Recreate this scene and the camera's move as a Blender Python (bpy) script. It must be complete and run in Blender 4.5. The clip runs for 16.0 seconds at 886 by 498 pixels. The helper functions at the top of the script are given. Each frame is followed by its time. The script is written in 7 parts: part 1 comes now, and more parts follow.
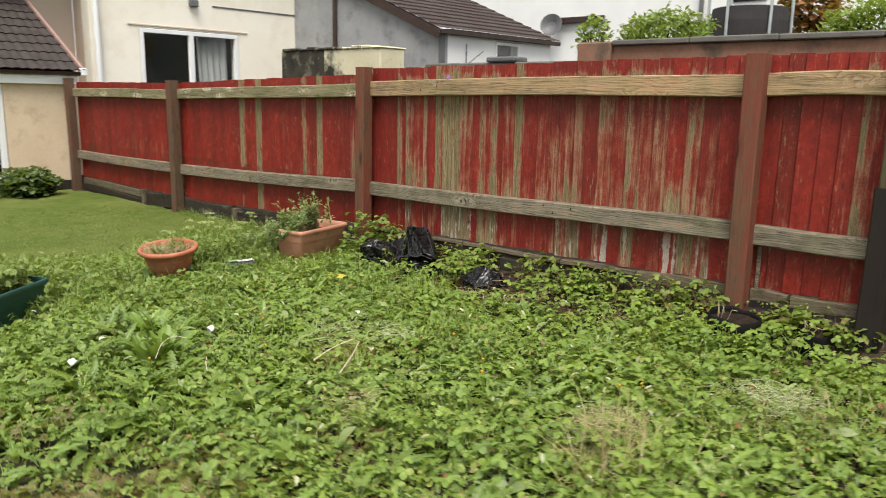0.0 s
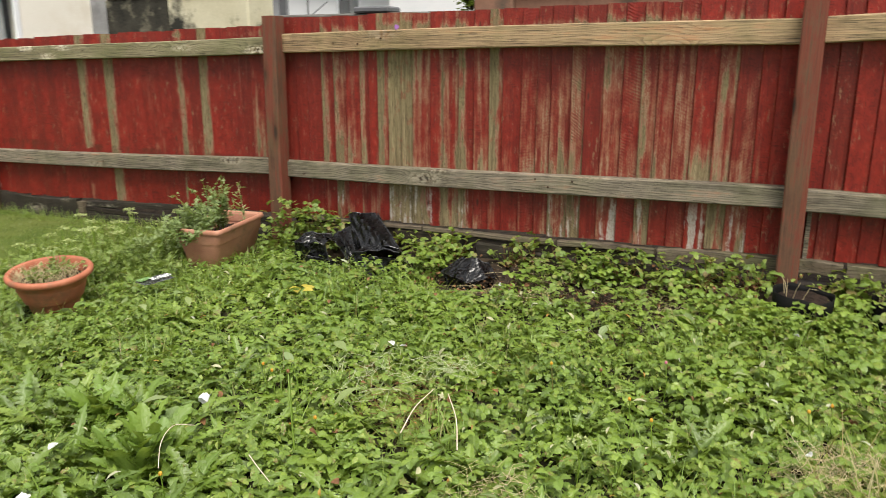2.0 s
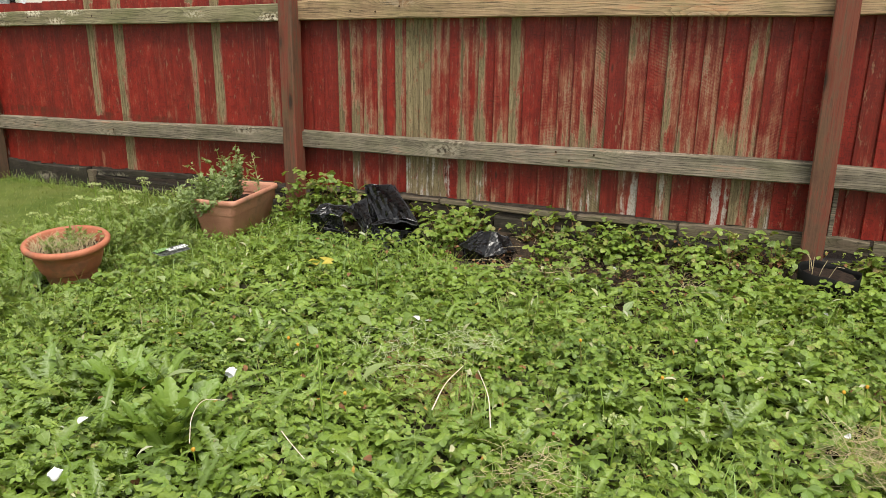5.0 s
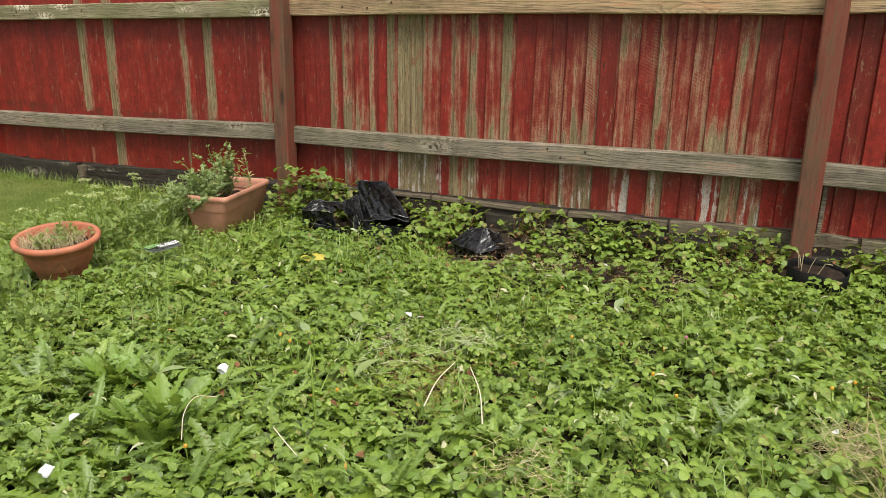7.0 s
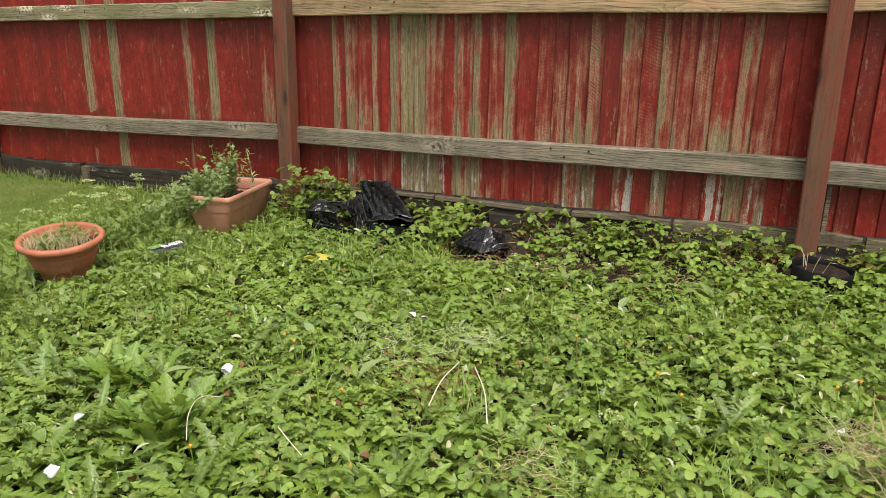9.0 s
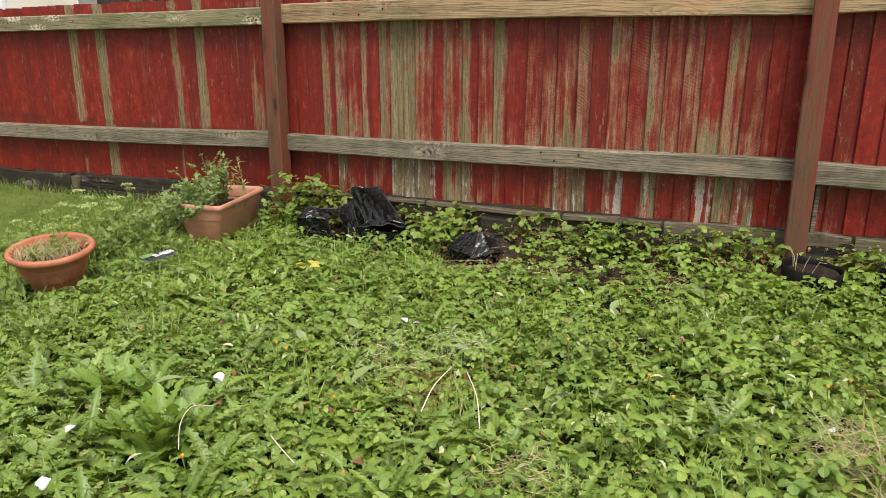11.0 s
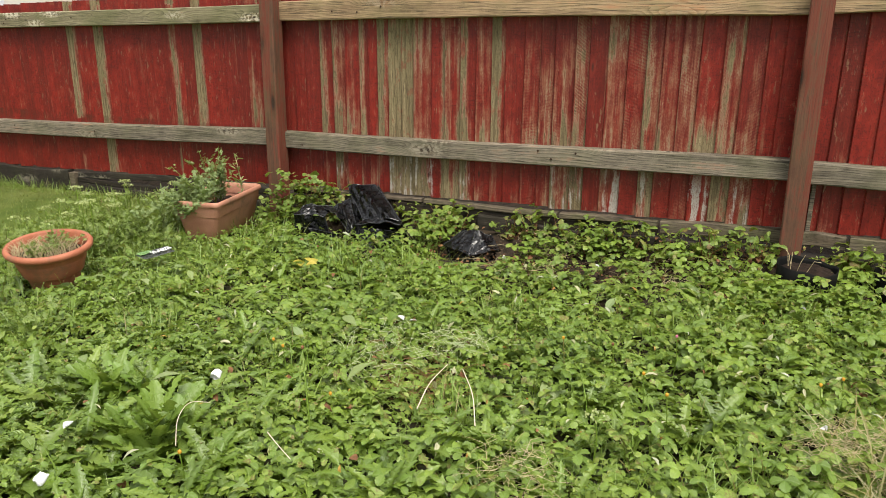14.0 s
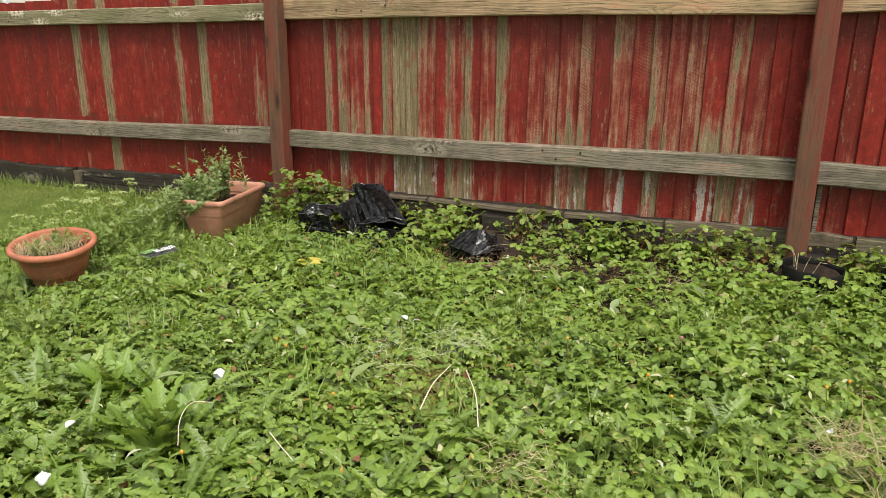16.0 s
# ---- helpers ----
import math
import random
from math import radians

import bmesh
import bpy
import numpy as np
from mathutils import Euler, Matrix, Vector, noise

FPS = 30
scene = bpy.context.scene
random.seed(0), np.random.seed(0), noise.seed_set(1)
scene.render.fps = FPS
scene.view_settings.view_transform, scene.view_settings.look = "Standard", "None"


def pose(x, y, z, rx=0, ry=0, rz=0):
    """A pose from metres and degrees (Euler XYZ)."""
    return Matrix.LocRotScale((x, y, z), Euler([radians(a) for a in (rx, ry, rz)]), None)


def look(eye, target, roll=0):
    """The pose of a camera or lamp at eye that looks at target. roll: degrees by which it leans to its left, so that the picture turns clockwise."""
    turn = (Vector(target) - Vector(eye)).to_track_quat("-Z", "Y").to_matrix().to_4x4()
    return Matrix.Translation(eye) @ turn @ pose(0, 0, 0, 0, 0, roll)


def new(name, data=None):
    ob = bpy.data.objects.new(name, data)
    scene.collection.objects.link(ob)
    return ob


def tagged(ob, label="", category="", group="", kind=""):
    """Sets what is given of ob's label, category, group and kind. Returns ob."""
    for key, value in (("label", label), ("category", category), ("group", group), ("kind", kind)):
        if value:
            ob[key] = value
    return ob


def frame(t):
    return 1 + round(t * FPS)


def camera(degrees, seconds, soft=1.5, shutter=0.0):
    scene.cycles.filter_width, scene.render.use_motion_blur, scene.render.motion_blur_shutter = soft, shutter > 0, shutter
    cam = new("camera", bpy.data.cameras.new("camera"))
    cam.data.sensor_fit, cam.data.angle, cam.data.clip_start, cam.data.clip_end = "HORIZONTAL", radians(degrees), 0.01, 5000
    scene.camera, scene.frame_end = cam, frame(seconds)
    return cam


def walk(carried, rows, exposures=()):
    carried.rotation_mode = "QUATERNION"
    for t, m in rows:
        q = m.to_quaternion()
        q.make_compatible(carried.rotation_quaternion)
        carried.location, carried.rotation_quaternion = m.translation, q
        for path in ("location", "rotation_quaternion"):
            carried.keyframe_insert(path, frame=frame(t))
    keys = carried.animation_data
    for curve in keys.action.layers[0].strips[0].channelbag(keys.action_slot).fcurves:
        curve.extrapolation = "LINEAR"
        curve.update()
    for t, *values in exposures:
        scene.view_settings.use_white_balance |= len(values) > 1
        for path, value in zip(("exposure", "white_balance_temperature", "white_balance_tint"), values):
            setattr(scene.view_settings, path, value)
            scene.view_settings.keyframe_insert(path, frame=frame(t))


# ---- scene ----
cam = camera(61.3, 16.0, 0.85, 0.5)
# seconds, eye (x, y, z) and turn (rx, ry, rz)
ROWS = [
(0.0, 0.0, 0.0, 1.5, 78.42, -1.13, 42.63),
    (0.5, -0.5031, 0.0273, 1.4545, 75.87, 0.80, 38.71),
    (1.0, -1.0255, 0.0378, 1.4501, 74.60, 0.45, 33.21),
    (1.5, -1.4589, 0.1535, 1.4598, 74.490, 0.396, 30.173),
    (2.0, -1.7857, 0.1331, 1.4683, 75.463, -0.110, 26.017),
    (2.5, -1.9228, 0.1125, 1.4577, 73.118, 1.072, 25.682),
    (3.0, -1.9085, 0.1393, 1.4693, 74.001, -0.061, 25.634),
    (3.5, -1.9135, 0.1467, 1.4731, 73.566, -0.641, 25.937),
    (4.0, -1.9161, 0.1474, 1.4742, 73.703, -0.673, 26.123),
    (4.5, -1.9179, 0.1374, 1.4683, 73.399, -0.651, 26.297),
    (7.0, -1.9182, 0.1238, 1.4735, 72.942, -0.890, 25.607),
    (7.5, -1.9235, 0.1248, 1.4711, 72.837, -0.893, 25.537),
    (8.0, -1.9249, 0.1235, 1.4702, 73.067, -0.687, 25.535),
    (8.5, -1.9263, 0.1221, 1.4713, 73.110, -0.712, 25.770),
    (9.0, -1.9248, 0.1231, 1.4708, 72.944, -0.710, 25.757),
    (11.5, -1.9084, 0.1247, 1.4762, 73.387, 0.198, 24.701),
    (12.0, -1.9065, 0.1301, 1.4765, 73.256, 0.341, 24.373),
    (12.5, -1.9098, 0.1265, 1.4774, 73.133, -0.158, 24.326),
    (13.0, -1.9080, 0.1194, 1.4809, 73.053, -0.487, 24.463),
    (13.5, -1.9072, 0.1162, 1.4830, 73.057, -0.468, 24.981),
    (14.0, -1.8999, 0.1135, 1.4841, 73.090, -0.315, 24.960),
    (14.5, -1.9012, 0.1176, 1.4834, 73.147, -0.059, 24.871),
    (15.0, -1.8987, 0.1269, 1.4800, 73.158, 0.090, 24.964),
    (15.5, -1.9063, 0.1308, 1.4798, 73.053, -0.199, 25.194),
    (16.0, -1.9034, 0.1273, 1.4852, 72.996, -0.391, 25.332),
]
# the quick first steps: eye, target and lean between the half seconds
STEPS = [
    (0.3, (-0.322, -0.066, 1.500), (-1.575, 1.432, 1.069), 0.2),
    (0.8, (-0.843, -0.018, 1.479), (-1.943, 1.562, 0.938), -1.3),
    (1.2, (-1.199, 0.072, 1.470), (-2.242, 1.702, 0.963), -1.6),
    (1.7, (-1.575, 0.147, 1.484), (-2.530, 1.822, 0.953), -0.1),
    (2.2, (-1.862, 0.087, 1.452), (-2.669, 1.837, 0.914), -0.8),
]
PATH = [(t, pose(x, y, z, rx, ry, rz)) for t, x, y, z, rx, ry, rz in ROWS]
PATH += [(t, look(eye, target, lean)) for t, eye, target, lean in STEPS]
walk(cam, sorted(PATH, key=lambda row: row[0]))

# ---- light ----
world = bpy.data.worlds.new("overcast_sky")
scene.world = world
world.use_nodes = True
_wt = world.node_tree
_bg = _wt.nodes["Background"]
_sky = _wt.nodes.new("ShaderNodeTexSky")
_sky.sky_type, _sky.sun_disc = "NISHITA", False
_sky.sun_elevation, _sky.sun_rotation = radians(62), radians(135)
_sky.air_density, _sky.dust_density = 1.0, 4.0
_cloud = _wt.nodes.new("ShaderNodeMix")
_cloud.data_type = "RGBA"
_cloud.inputs[0].default_value = 0.82
_cloud.inputs[7].default_value = (9.4, 9.5, 9.75, 1)
_wt.links.new(_sky.outputs[0], _cloud.inputs[6])
_wt.links.new(_cloud.outputs[2], _bg.inputs[0])
_bg.inputs[1].default_value = 0.063

sun = new("sun", bpy.data.lights.new("sun", "SUN"))
sun.data.energy, sun.data.angle, sun.data.color = 2.45, radians(30), (1.0, 0.95, 0.85)
sun.matrix_world = look((7, -8, 20), (0, 0, 0))
scene.view_settings.exposure = 1.0


# ---- material helpers ----
def tree(name):
    m = bpy.data.materials.new(name)
    m.use_nodes = True
    nt = m.node_tree
    return m, nt, nt.nodes["Principled BSDF"]


def put(nt, socket, value):
    if hasattr(value, "is_linked"):
        nt.links.new(value, socket)
    elif isinstance(value, tuple) and len(value) == 3 and socket.type == "RGBA":
        socket.default_value = (*value, 1)
    else:
        socket.default_value = value


def calc(nt, op, a, b=0.0, c=0.0):
    n = nt.nodes.new("ShaderNodeMath")
    n.operation = op
    for s, v in zip(n.inputs, (a, b, c)):
        put(nt, s, v)
    return n.outputs[0]


def span(nt, v, a, b, c=0.0, d=1.0):
    n = nt.nodes.new("ShaderNodeMapRange")
    for s, x in zip(n.inputs, (v, a, b, c, d)):
        put(nt, s, x)
    return n.outputs[0]


def blend(nt, fac, a, b, how="MIX"):
    n = nt.nodes.new("ShaderNodeMix")
    n.data_type, n.blend_type = "RGBA", how
    put(nt, n.inputs[0], fac)
    put(nt, n.inputs[6], a)
    put(nt, n.inputs[7], b)
    return n.outputs[2]


def grain(nt, vec, scale, detail=4.0, rough=0.55):
    mp = nt.nodes.new("ShaderNodeMapping")
    nt.links.new(vec, mp.inputs[0])
    mp.inputs["Scale"].default_value = scale if isinstance(scale, tuple) else (scale, scale, scale)
    n = nt.nodes.new("ShaderNodeTexNoise")
    nt.links.new(mp.outputs[0], n.inputs["Vector"])
    n.inputs["Scale"].default_value, n.inputs["Detail"].default_value, n.inputs["Roughness"].default_value = 1.0, detail, rough
    return n.outputs[0]


def place(nt):
    return nt.nodes.new("ShaderNodeNewGeometry").outputs["Position"]


def axes(nt, vec):
    n = nt.nodes.new("ShaderNodeSeparateXYZ")
    nt.links.new(vec, n.inputs[0])
    return n.outputs


def own(nt):
    """World place, shifted by each object's own random number."""
    rnd = nt.nodes.new("ShaderNodeObjectInfo").outputs["Random"]
    comb = nt.nodes.new("ShaderNodeCombineXYZ")
    for s, k in zip(comb.inputs, (37.0, 91.0, 13.0)):
        put(nt, s, calc(nt, "MULTIPLY", rnd, k))
    v = nt.nodes.new("ShaderNodeVectorMath")
    nt.links.new(place(nt), v.inputs[0])
    nt.links.new(comb.outputs[0], v.inputs[1])
    return v.outputs[0], rnd


def relief(nt, bsdf, height, strength, distance=0.01):
    b = nt.nodes.new("ShaderNodeBump")
    b.inputs["Strength"].default_value, b.inputs["Distance"].default_value = strength, distance
    nt.links.new(height, b.inputs["Height"])
    nt.links.new(b.outputs[0], bsdf.inputs["Normal"])


def finish(bsdf, rough=0.7, spec=0.4, metal=0.0):
    nt = bsdf.id_data
    put(nt, bsdf.inputs["Roughness"], rough)
    bsdf.inputs["Specular IOR Level"].default_value = spec
    bsdf.inputs["Metallic"].default_value = metal


def plain(name, a, b, scale=6.0, rough=0.7, spec=0.4, bump=0.2, fine=60.0, stain=None, stain_scale=1.5, metal=0.0):
    """Two colours mixed at two scales, with an optional stain."""
    m, nt, p = tree(name)
    v, rnd = own(nt)
    big, small = grain(nt, v, scale), grain(nt, v, fine)
    f = calc(nt, "ADD", calc(nt, "MULTIPLY", big, 0.65), calc(nt, "MULTIPLY", small, 0.35))
    c = blend(nt, span(nt, f, 0.36, 0.64), a, b)
    if stain:
        c = blend(nt, span(nt, grain(nt, v, stain_scale, 6.0, 0.65), 0.52, 0.66), c, stain)
    put(nt, p.inputs["Base Color"], c)
    finish(p, span(nt, small, 0.3, 0.7, max(rough - 0.1, 0.05), min(rough + 0.1, 1.0)), spec, metal)
    relief(nt, p, f, bump, 0.006)
    return m


def stretch(nt, v, along, across, length):
    """v scaled by across, and by length on the axis along."""
    k = [across, across, across]
    k[along] = length
    mp = nt.nodes.new("ShaderNodeMapping")
    mp.inputs["Scale"].default_value = k
    nt.links.new(v, mp.inputs[0])
    return mp.outputs[0]


def rings(nt, v, along, knots=(5.0, 1.5), bands=62.0):
    """Sawn grain: bands along the timber that bend round its knots. Returns the bands and the distance to the next knot."""
    vo = nt.nodes.new("ShaderNodeTexVoronoi")
    vo.inputs["Scale"].default_value = 1.0
    nt.links.new(stretch(nt, v, along, knots[0], knots[1]), vo.inputs["Vector"])
    d = vo.outputs["Distance"]
    warp = calc(nt, "ADD", grain(nt, v, tuple(6.0 if a != along else 1.3 for a in range(3)), 3.0), calc(nt, "MULTIPLY", calc(nt, "POWER", span(nt, d, 0.0, 0.40, 1.0, 0.0), 1.6), 0.95))
    out = axes(nt, v)
    cross = out[2] if along == 0 else out[0]
    f = calc(nt, "ADD", calc(nt, "MULTIPLY", cross, bands), calc(nt, "MULTIPLY", warp, 7.5))
    saw = calc(nt, "FRACT", f)
    return calc(nt, "POWER", saw, 2.2), d


def wood(name, a, b, along, paint=None, cover=0.5, green=0.0, dark=0.3, deep=(0.05, 0.035, 0.022), scar=0.0, figure=0.58):
    """Weathered timber with its grain along an axis (0 x, 2 z); paint: remains of a coat; dark: strength of the cracks."""
    m, nt, p = tree(name)
    v, rnd = own(nt)
    g1 = grain(nt, v, tuple(60.0 if i != along else 2.2 for i in range(3)), 5.0, 0.6)
    g2 = grain(nt, v, tuple(190.0 if i != along else 4.0 for i in range(3)), 3.0)
    g3 = grain(nt, v, tuple(9.0 if i != along else 0.9 for i in range(3)), 4.0)
    spot = grain(nt, v, 11.0, 5.0, 0.65)
    band, knot = rings(nt, v, along)
    f = calc(nt, "ADD", calc(nt, "MULTIPLY", g1, 0.35), calc(nt, "ADD", calc(nt, "MULTIPLY", g3, 0.4), calc(nt, "MULTIPLY", spot, 0.25)))
    c = blend(nt, span(nt, f, 0.38, 0.62), a, b)
    c = blend(nt, calc(nt, "MULTIPLY", band, figure), c, deep)
    if green:
        c = blend(nt, calc(nt, "MULTIPLY", span(nt, grain(nt, v, 3.0), 0.45, 0.65), green), c, (0.13, 0.15, 0.05))
    if paint:
        mask = calc(nt, "ADD", calc(nt, "MULTIPLY", g1, 0.35), calc(nt, "ADD", calc(nt, "MULTIPLY", g3, 0.4), calc(nt, "MULTIPLY", spot, 0.25)))
        lo = 0.5 + (0.5 - cover) * 0.42
        c = blend(nt, calc(nt, "MULTIPLY", span(nt, mask, lo - 0.03, lo + 0.05), span(nt, band, 0.0, 1.0, 0.95, 0.6)), c, paint)
    c = blend(nt, span(nt, knot, 0.08, 0.24, 0.55, 0.0), c, tuple(q * k for q, k in zip(a, (0.85, 0.60, 0.45))))
    c = blend(nt, span(nt, knot, 0.05, 0.11, 0.9, 0.0), c, (0.028, 0.017, 0.011))
    if scar:
        torn = calc(nt, "MULTIPLY", span(nt, knot, 0.14, 0.26, 1.0, 0.0), span(nt, grain(nt, v, 34.0, 5.0, 0.7), 0.46, 0.54))
        c = blend(nt, calc(nt, "MULTIPLY", torn, scar), c, (0.62, 0.56, 0.44))
    c = blend(nt, calc(nt, "MULTIPLY", span(nt, g2, 0.34, 0.44, 1.0, 0.0), dark), c, (0.03, 0.025, 0.018))
    c = blend(nt, 1.0, c, (0.92, 0.91, 0.88), "MULTIPLY")
    put(nt, p.inputs["Base Color"], c)
    finish(p, span(nt, g1, 0.3, 0.7, 0.62, 0.85), 0.3)
    relief(nt, p, calc(nt, "SUBTRACT", calc(nt, "ADD", g1, calc(nt, "MULTIPLY", g2, 0.7)), calc(nt, "MULTIPLY", band, 0.5)), 0.6, 0.004)
    return m


_board_cache = {}


# how the stain has worn: (overall, towards the thick edge, towards the thin edge, under the top rail, above the lower rail, saw marks)
WORN = {
    "deep": (0.03, 0.0, 0.0, 0.0, 0.00, 0.0), "red": (0.12, 0.0, 0.0, 0.0, 0.02, 0.1), "pink": (0.30, -0.02, 0.0, 0.0, -0.02, 0.2),
    "fade": (0.40, 0.02, 0.0, 0.02, 0.04, 0.2), "brown": (0.42, 0.0, 0.03, -0.03, 0.02, 0.5), "pale": (0.50, 0.02, 0.0, 0.0, -0.01, 0.4),
    "left": (0.26, 0.17, -0.06, 0.0, 0.03, 0.1), "right": (0.26, -0.06, 0.17, 0.05, 0.0, 0.1), "edge": (0.38, 0.10, -0.02, 0.05, 0.06, 0.2),
    "sides": (0.28, 0.10, 0.13, 0.04, 0.02, 0.1), "bare": (1.0, 0.0, 0.0, -0.02, 0.0, 0.0), "half": (0.70, 0.10, -0.08, 0.05, -0.05, 0.1),
    "top": (0.40, 0.05, 0.0, 0.09, -0.02, 0.1), "low": (0.36, 0.0, 0.02, -0.05, 0.13, 0.1), "streak": (0.44, 0.0, 0.0, -0.02, 0.07, 0.3),
    "sawn": (0.55, 0.02, 0.02, 0.0, 0.0, 1.0), "sawn_red": (0.40, -0.02, 0.03, 0.0, 0.02, 1.0), "mix": (0.56, 0.05, 0.0, 0.02, 0.0, 0.3)}


def board_paint(kind, foot="r"):
    """Red fence stain on featheredge boards, faded pink and worn to grey-green wood; foot: r red, b bare, w and W whitened under the lower rail."""
    key = (kind, foot)
    if key in _board_cache:
        return _board_cache[key]
    wear, thick_side, thin_side, upper, lower, sawn = WORN[kind]
    white = foot in "wW"
    m, nt, p = tree("red_stained_board")
    v, rnd = own(nt)
    x, y, z = axes(nt, place(nt))
    streak = grain(nt, v, (30.0, 30.0, 1.25), 5.0, 0.6)
    patch = grain(nt, v, (11.0, 11.0, 2.4), 5.0, 0.62)
    thread = grain(nt, v, (75.0, 75.0, 2.2), 4.0, 0.6)
    fine = grain(nt, v, (260.0, 260.0, 11.0), 3.0)
    blot = grain(nt, v, (16.0, 16.0, 9.0), 6.0, 0.7)
    band, knot = rings(nt, v, 2, (7.0, 1.9), 30.0)
    # slanting marks of the saw, on some boards and in patches
    lean = calc(nt, "MULTIPLY", calc(nt, "SUBTRACT", calc(nt, "FRACT", calc(nt, "MULTIPLY", rnd, 5.7)), 0.5), 120.0)
    rib = calc(nt, "SINE", calc(nt, "ADD", calc(nt, "MULTIPLY", z, 300.0), calc(nt, "ADD", calc(nt, "MULTIPLY", x, calc(nt, "MULTIPLY", lean, 5.0)), calc(nt, "MULTIPLY", blot, 11.0))))
    ribbed = calc(nt, "MULTIPLY", 0.05 + 0.85 * sawn, span(nt, grain(nt, v, (9.0, 9.0, 4.0), 4.0), 0.40, 0.58))
    ribs = calc(nt, "MULTIPLY", rib, ribbed)
    f = calc(nt, "ADD", calc(nt, "MULTIPLY", streak, 0.48), calc(nt, "MULTIPLY", thread, 0.08))
    f = calc(nt, "ADD", f, calc(nt, "ADD", calc(nt, "MULTIPLY", patch, 0.28), calc(nt, "MULTIPLY", blot, 0.16)))
    f = calc(nt, "ADD", f, calc(nt, "MULTIPLY", ribs, 0.022))
    wet = span(nt, z, 0.66, 0.92, 0.06, 0.0)
    above = span(nt, z, 0.60, 0.66, 0.0, 1.0)
    f = calc(nt, "ADD", f, calc(nt, "MULTIPLY", wet, above))
    f = calc(nt, "SUBTRACT", f, span(nt, z, 1.30, 1.48, 0.0, 0.04))
    # bare just above the top rail, red again towards the tips
    over = calc(nt, "SUBTRACT", z, calc(nt, "ADD", calc(nt, "MULTIPLY", x, 0.0114), 1.693))
    f = calc(nt, "ADD", f, calc(nt, "MULTIPLY", span(nt, over, 0.015, 0.075, 0.10, -0.07), span(nt, z, 1.60, 1.62)))
    f = calc(nt, "SUBTRACT", f, calc(nt, "MULTIPLY", span(nt, z, 0.52, 0.60, 0.05, 0.0), span(nt, x, -5.65, -5.5, 1.0, -0.35)))
    f = calc(nt, "SUBTRACT", f, span(nt, knot, 0.08, 0.24, 0.09, 0.0))
    # one side of a board keeps its stain longer than the other
    across = calc(nt, "ADD", axes(nt, nt.nodes.new("ShaderNodeTexCoord").outputs["Object"])[0], calc(nt, "MULTIPLY", calc(nt, "ADD", calc(nt, "SUBTRACT", grain(nt, v, (5.0, 5.0, 3.5), 4.0), 0.5), calc(nt, "MULTIPLY", calc(nt, "SUBTRACT", grain(nt, v, (34.0, 34.0, 11.0), 5.0, 0.7), 0.5), 0.8)), 0.06))
    if thick_side:
        f = calc(nt, "ADD", f, calc(nt, "MULTIPLY", span(nt, across, -0.030, 0.0, 1.0, 0.0), thick_side))
    if thin_side:
        f = calc(nt, "ADD", f, calc(nt, "MULTIPLY", span(nt, across, -0.008, 0.022), thin_side))
    shelter = span(nt, z, 0.60, 0.62, 0.0, 1.0)
    if upper:
        f = calc(nt, "ADD", f, calc(nt, "MULTIPLY", span(nt, z, 1.10, 1.38), upper))
    if lower:
        f = calc(nt, "ADD", f, calc(nt, "MULTIPLY", calc(nt, "MULTIPLY", span(nt, z, 1.0, 0.74), shelter), lower))
    if foot != "r":
        f = calc(nt, "ADD", f, calc(nt, "MULTIPLY", span(nt, z, 0.60, 0.62, 1.0, 0.0), 0.085 if foot == "b" else 0.045 if foot == "w" else 0.0))
    else:
        f = calc(nt, "ADD", f, calc(nt, "MULTIPLY", span(nt, z, 0.60, 0.62, 1.0, 0.0), -0.30 * max(wear - 0.12, 0.0) - max(thick_side, 0.0) * 0.5))
    f = calc(nt, "ADD", f, calc(nt, "MULTIPLY", span(nt, z, 0.45, 0.26, 0.0, 0.10), span(nt, patch, 0.40, 0.62)))
    f = calc(nt, "ADD", f, (wear - 0.5) * 0.38 - 0.036)
    bare = span(nt, f, 0.530, 0.558)
    thin = span(nt, f, 0.41, 0.515)
    red = blend(nt, span(nt, blot, 0.35, 0.65), (0.150, 0.010, 0.007), (0.325, 0.023, 0.014))
    red = blend(nt, calc(nt, "MULTIPLY", rnd, 0.75), red, (0.110, 0.012, 0.008))
    red = blend(nt, span(nt, thread, 0.42, 0.62, 0.0, 0.30), red, (0.31, 0.034, 0.020))
    pale = calc(nt, "ADD", calc(nt, "MULTIPLY", ribs, 0.10), calc(nt, "ADD", calc(nt, "MULTIPLY", thread, 0.6), calc(nt, "MULTIPLY", blot, 0.4)))
    faded = blend(nt, span(nt, pale, 0.40, 0.60), (0.205, 0.036, 0.022), (0.300, 0.125, 0.074))
    timber = blend(nt, span(nt, thread, 0.36, 0.64), (0.175, 0.135, 0.070), (0.375, 0.300, 0.172))
    timber = blend(nt, span(nt, patch, 0.50, 0.66, 0.0, 0.6), timber, (0.225, 0.19, 0.095))
    timber = blend(nt, span(nt, calc(nt, "FRACT", calc(nt, "MULTIPLY", rnd, 7.3)), 0.0, 1.0, 0.0, 0.5), timber, (0.17, 0.13, 0.07))
    timber = blend(nt, calc(nt, "MULTIPLY", band, 0.42), timber, (0.10, 0.065, 0.035))
    timber = blend(nt, span(nt, fine, 0.33, 0.45, 0.75, 0.0), timber, (0.075, 0.055, 0.034))
    timber = blend(nt, span(nt, blot, 0.56, 0.62, 0.0, 0.55), timber, (0.25, 0.055, 0.032))
    timber = blend(nt, span(nt, ribs, 0.1, 0.9, 0.0, 0.40), timber, (0.10, 0.060, 0.035))
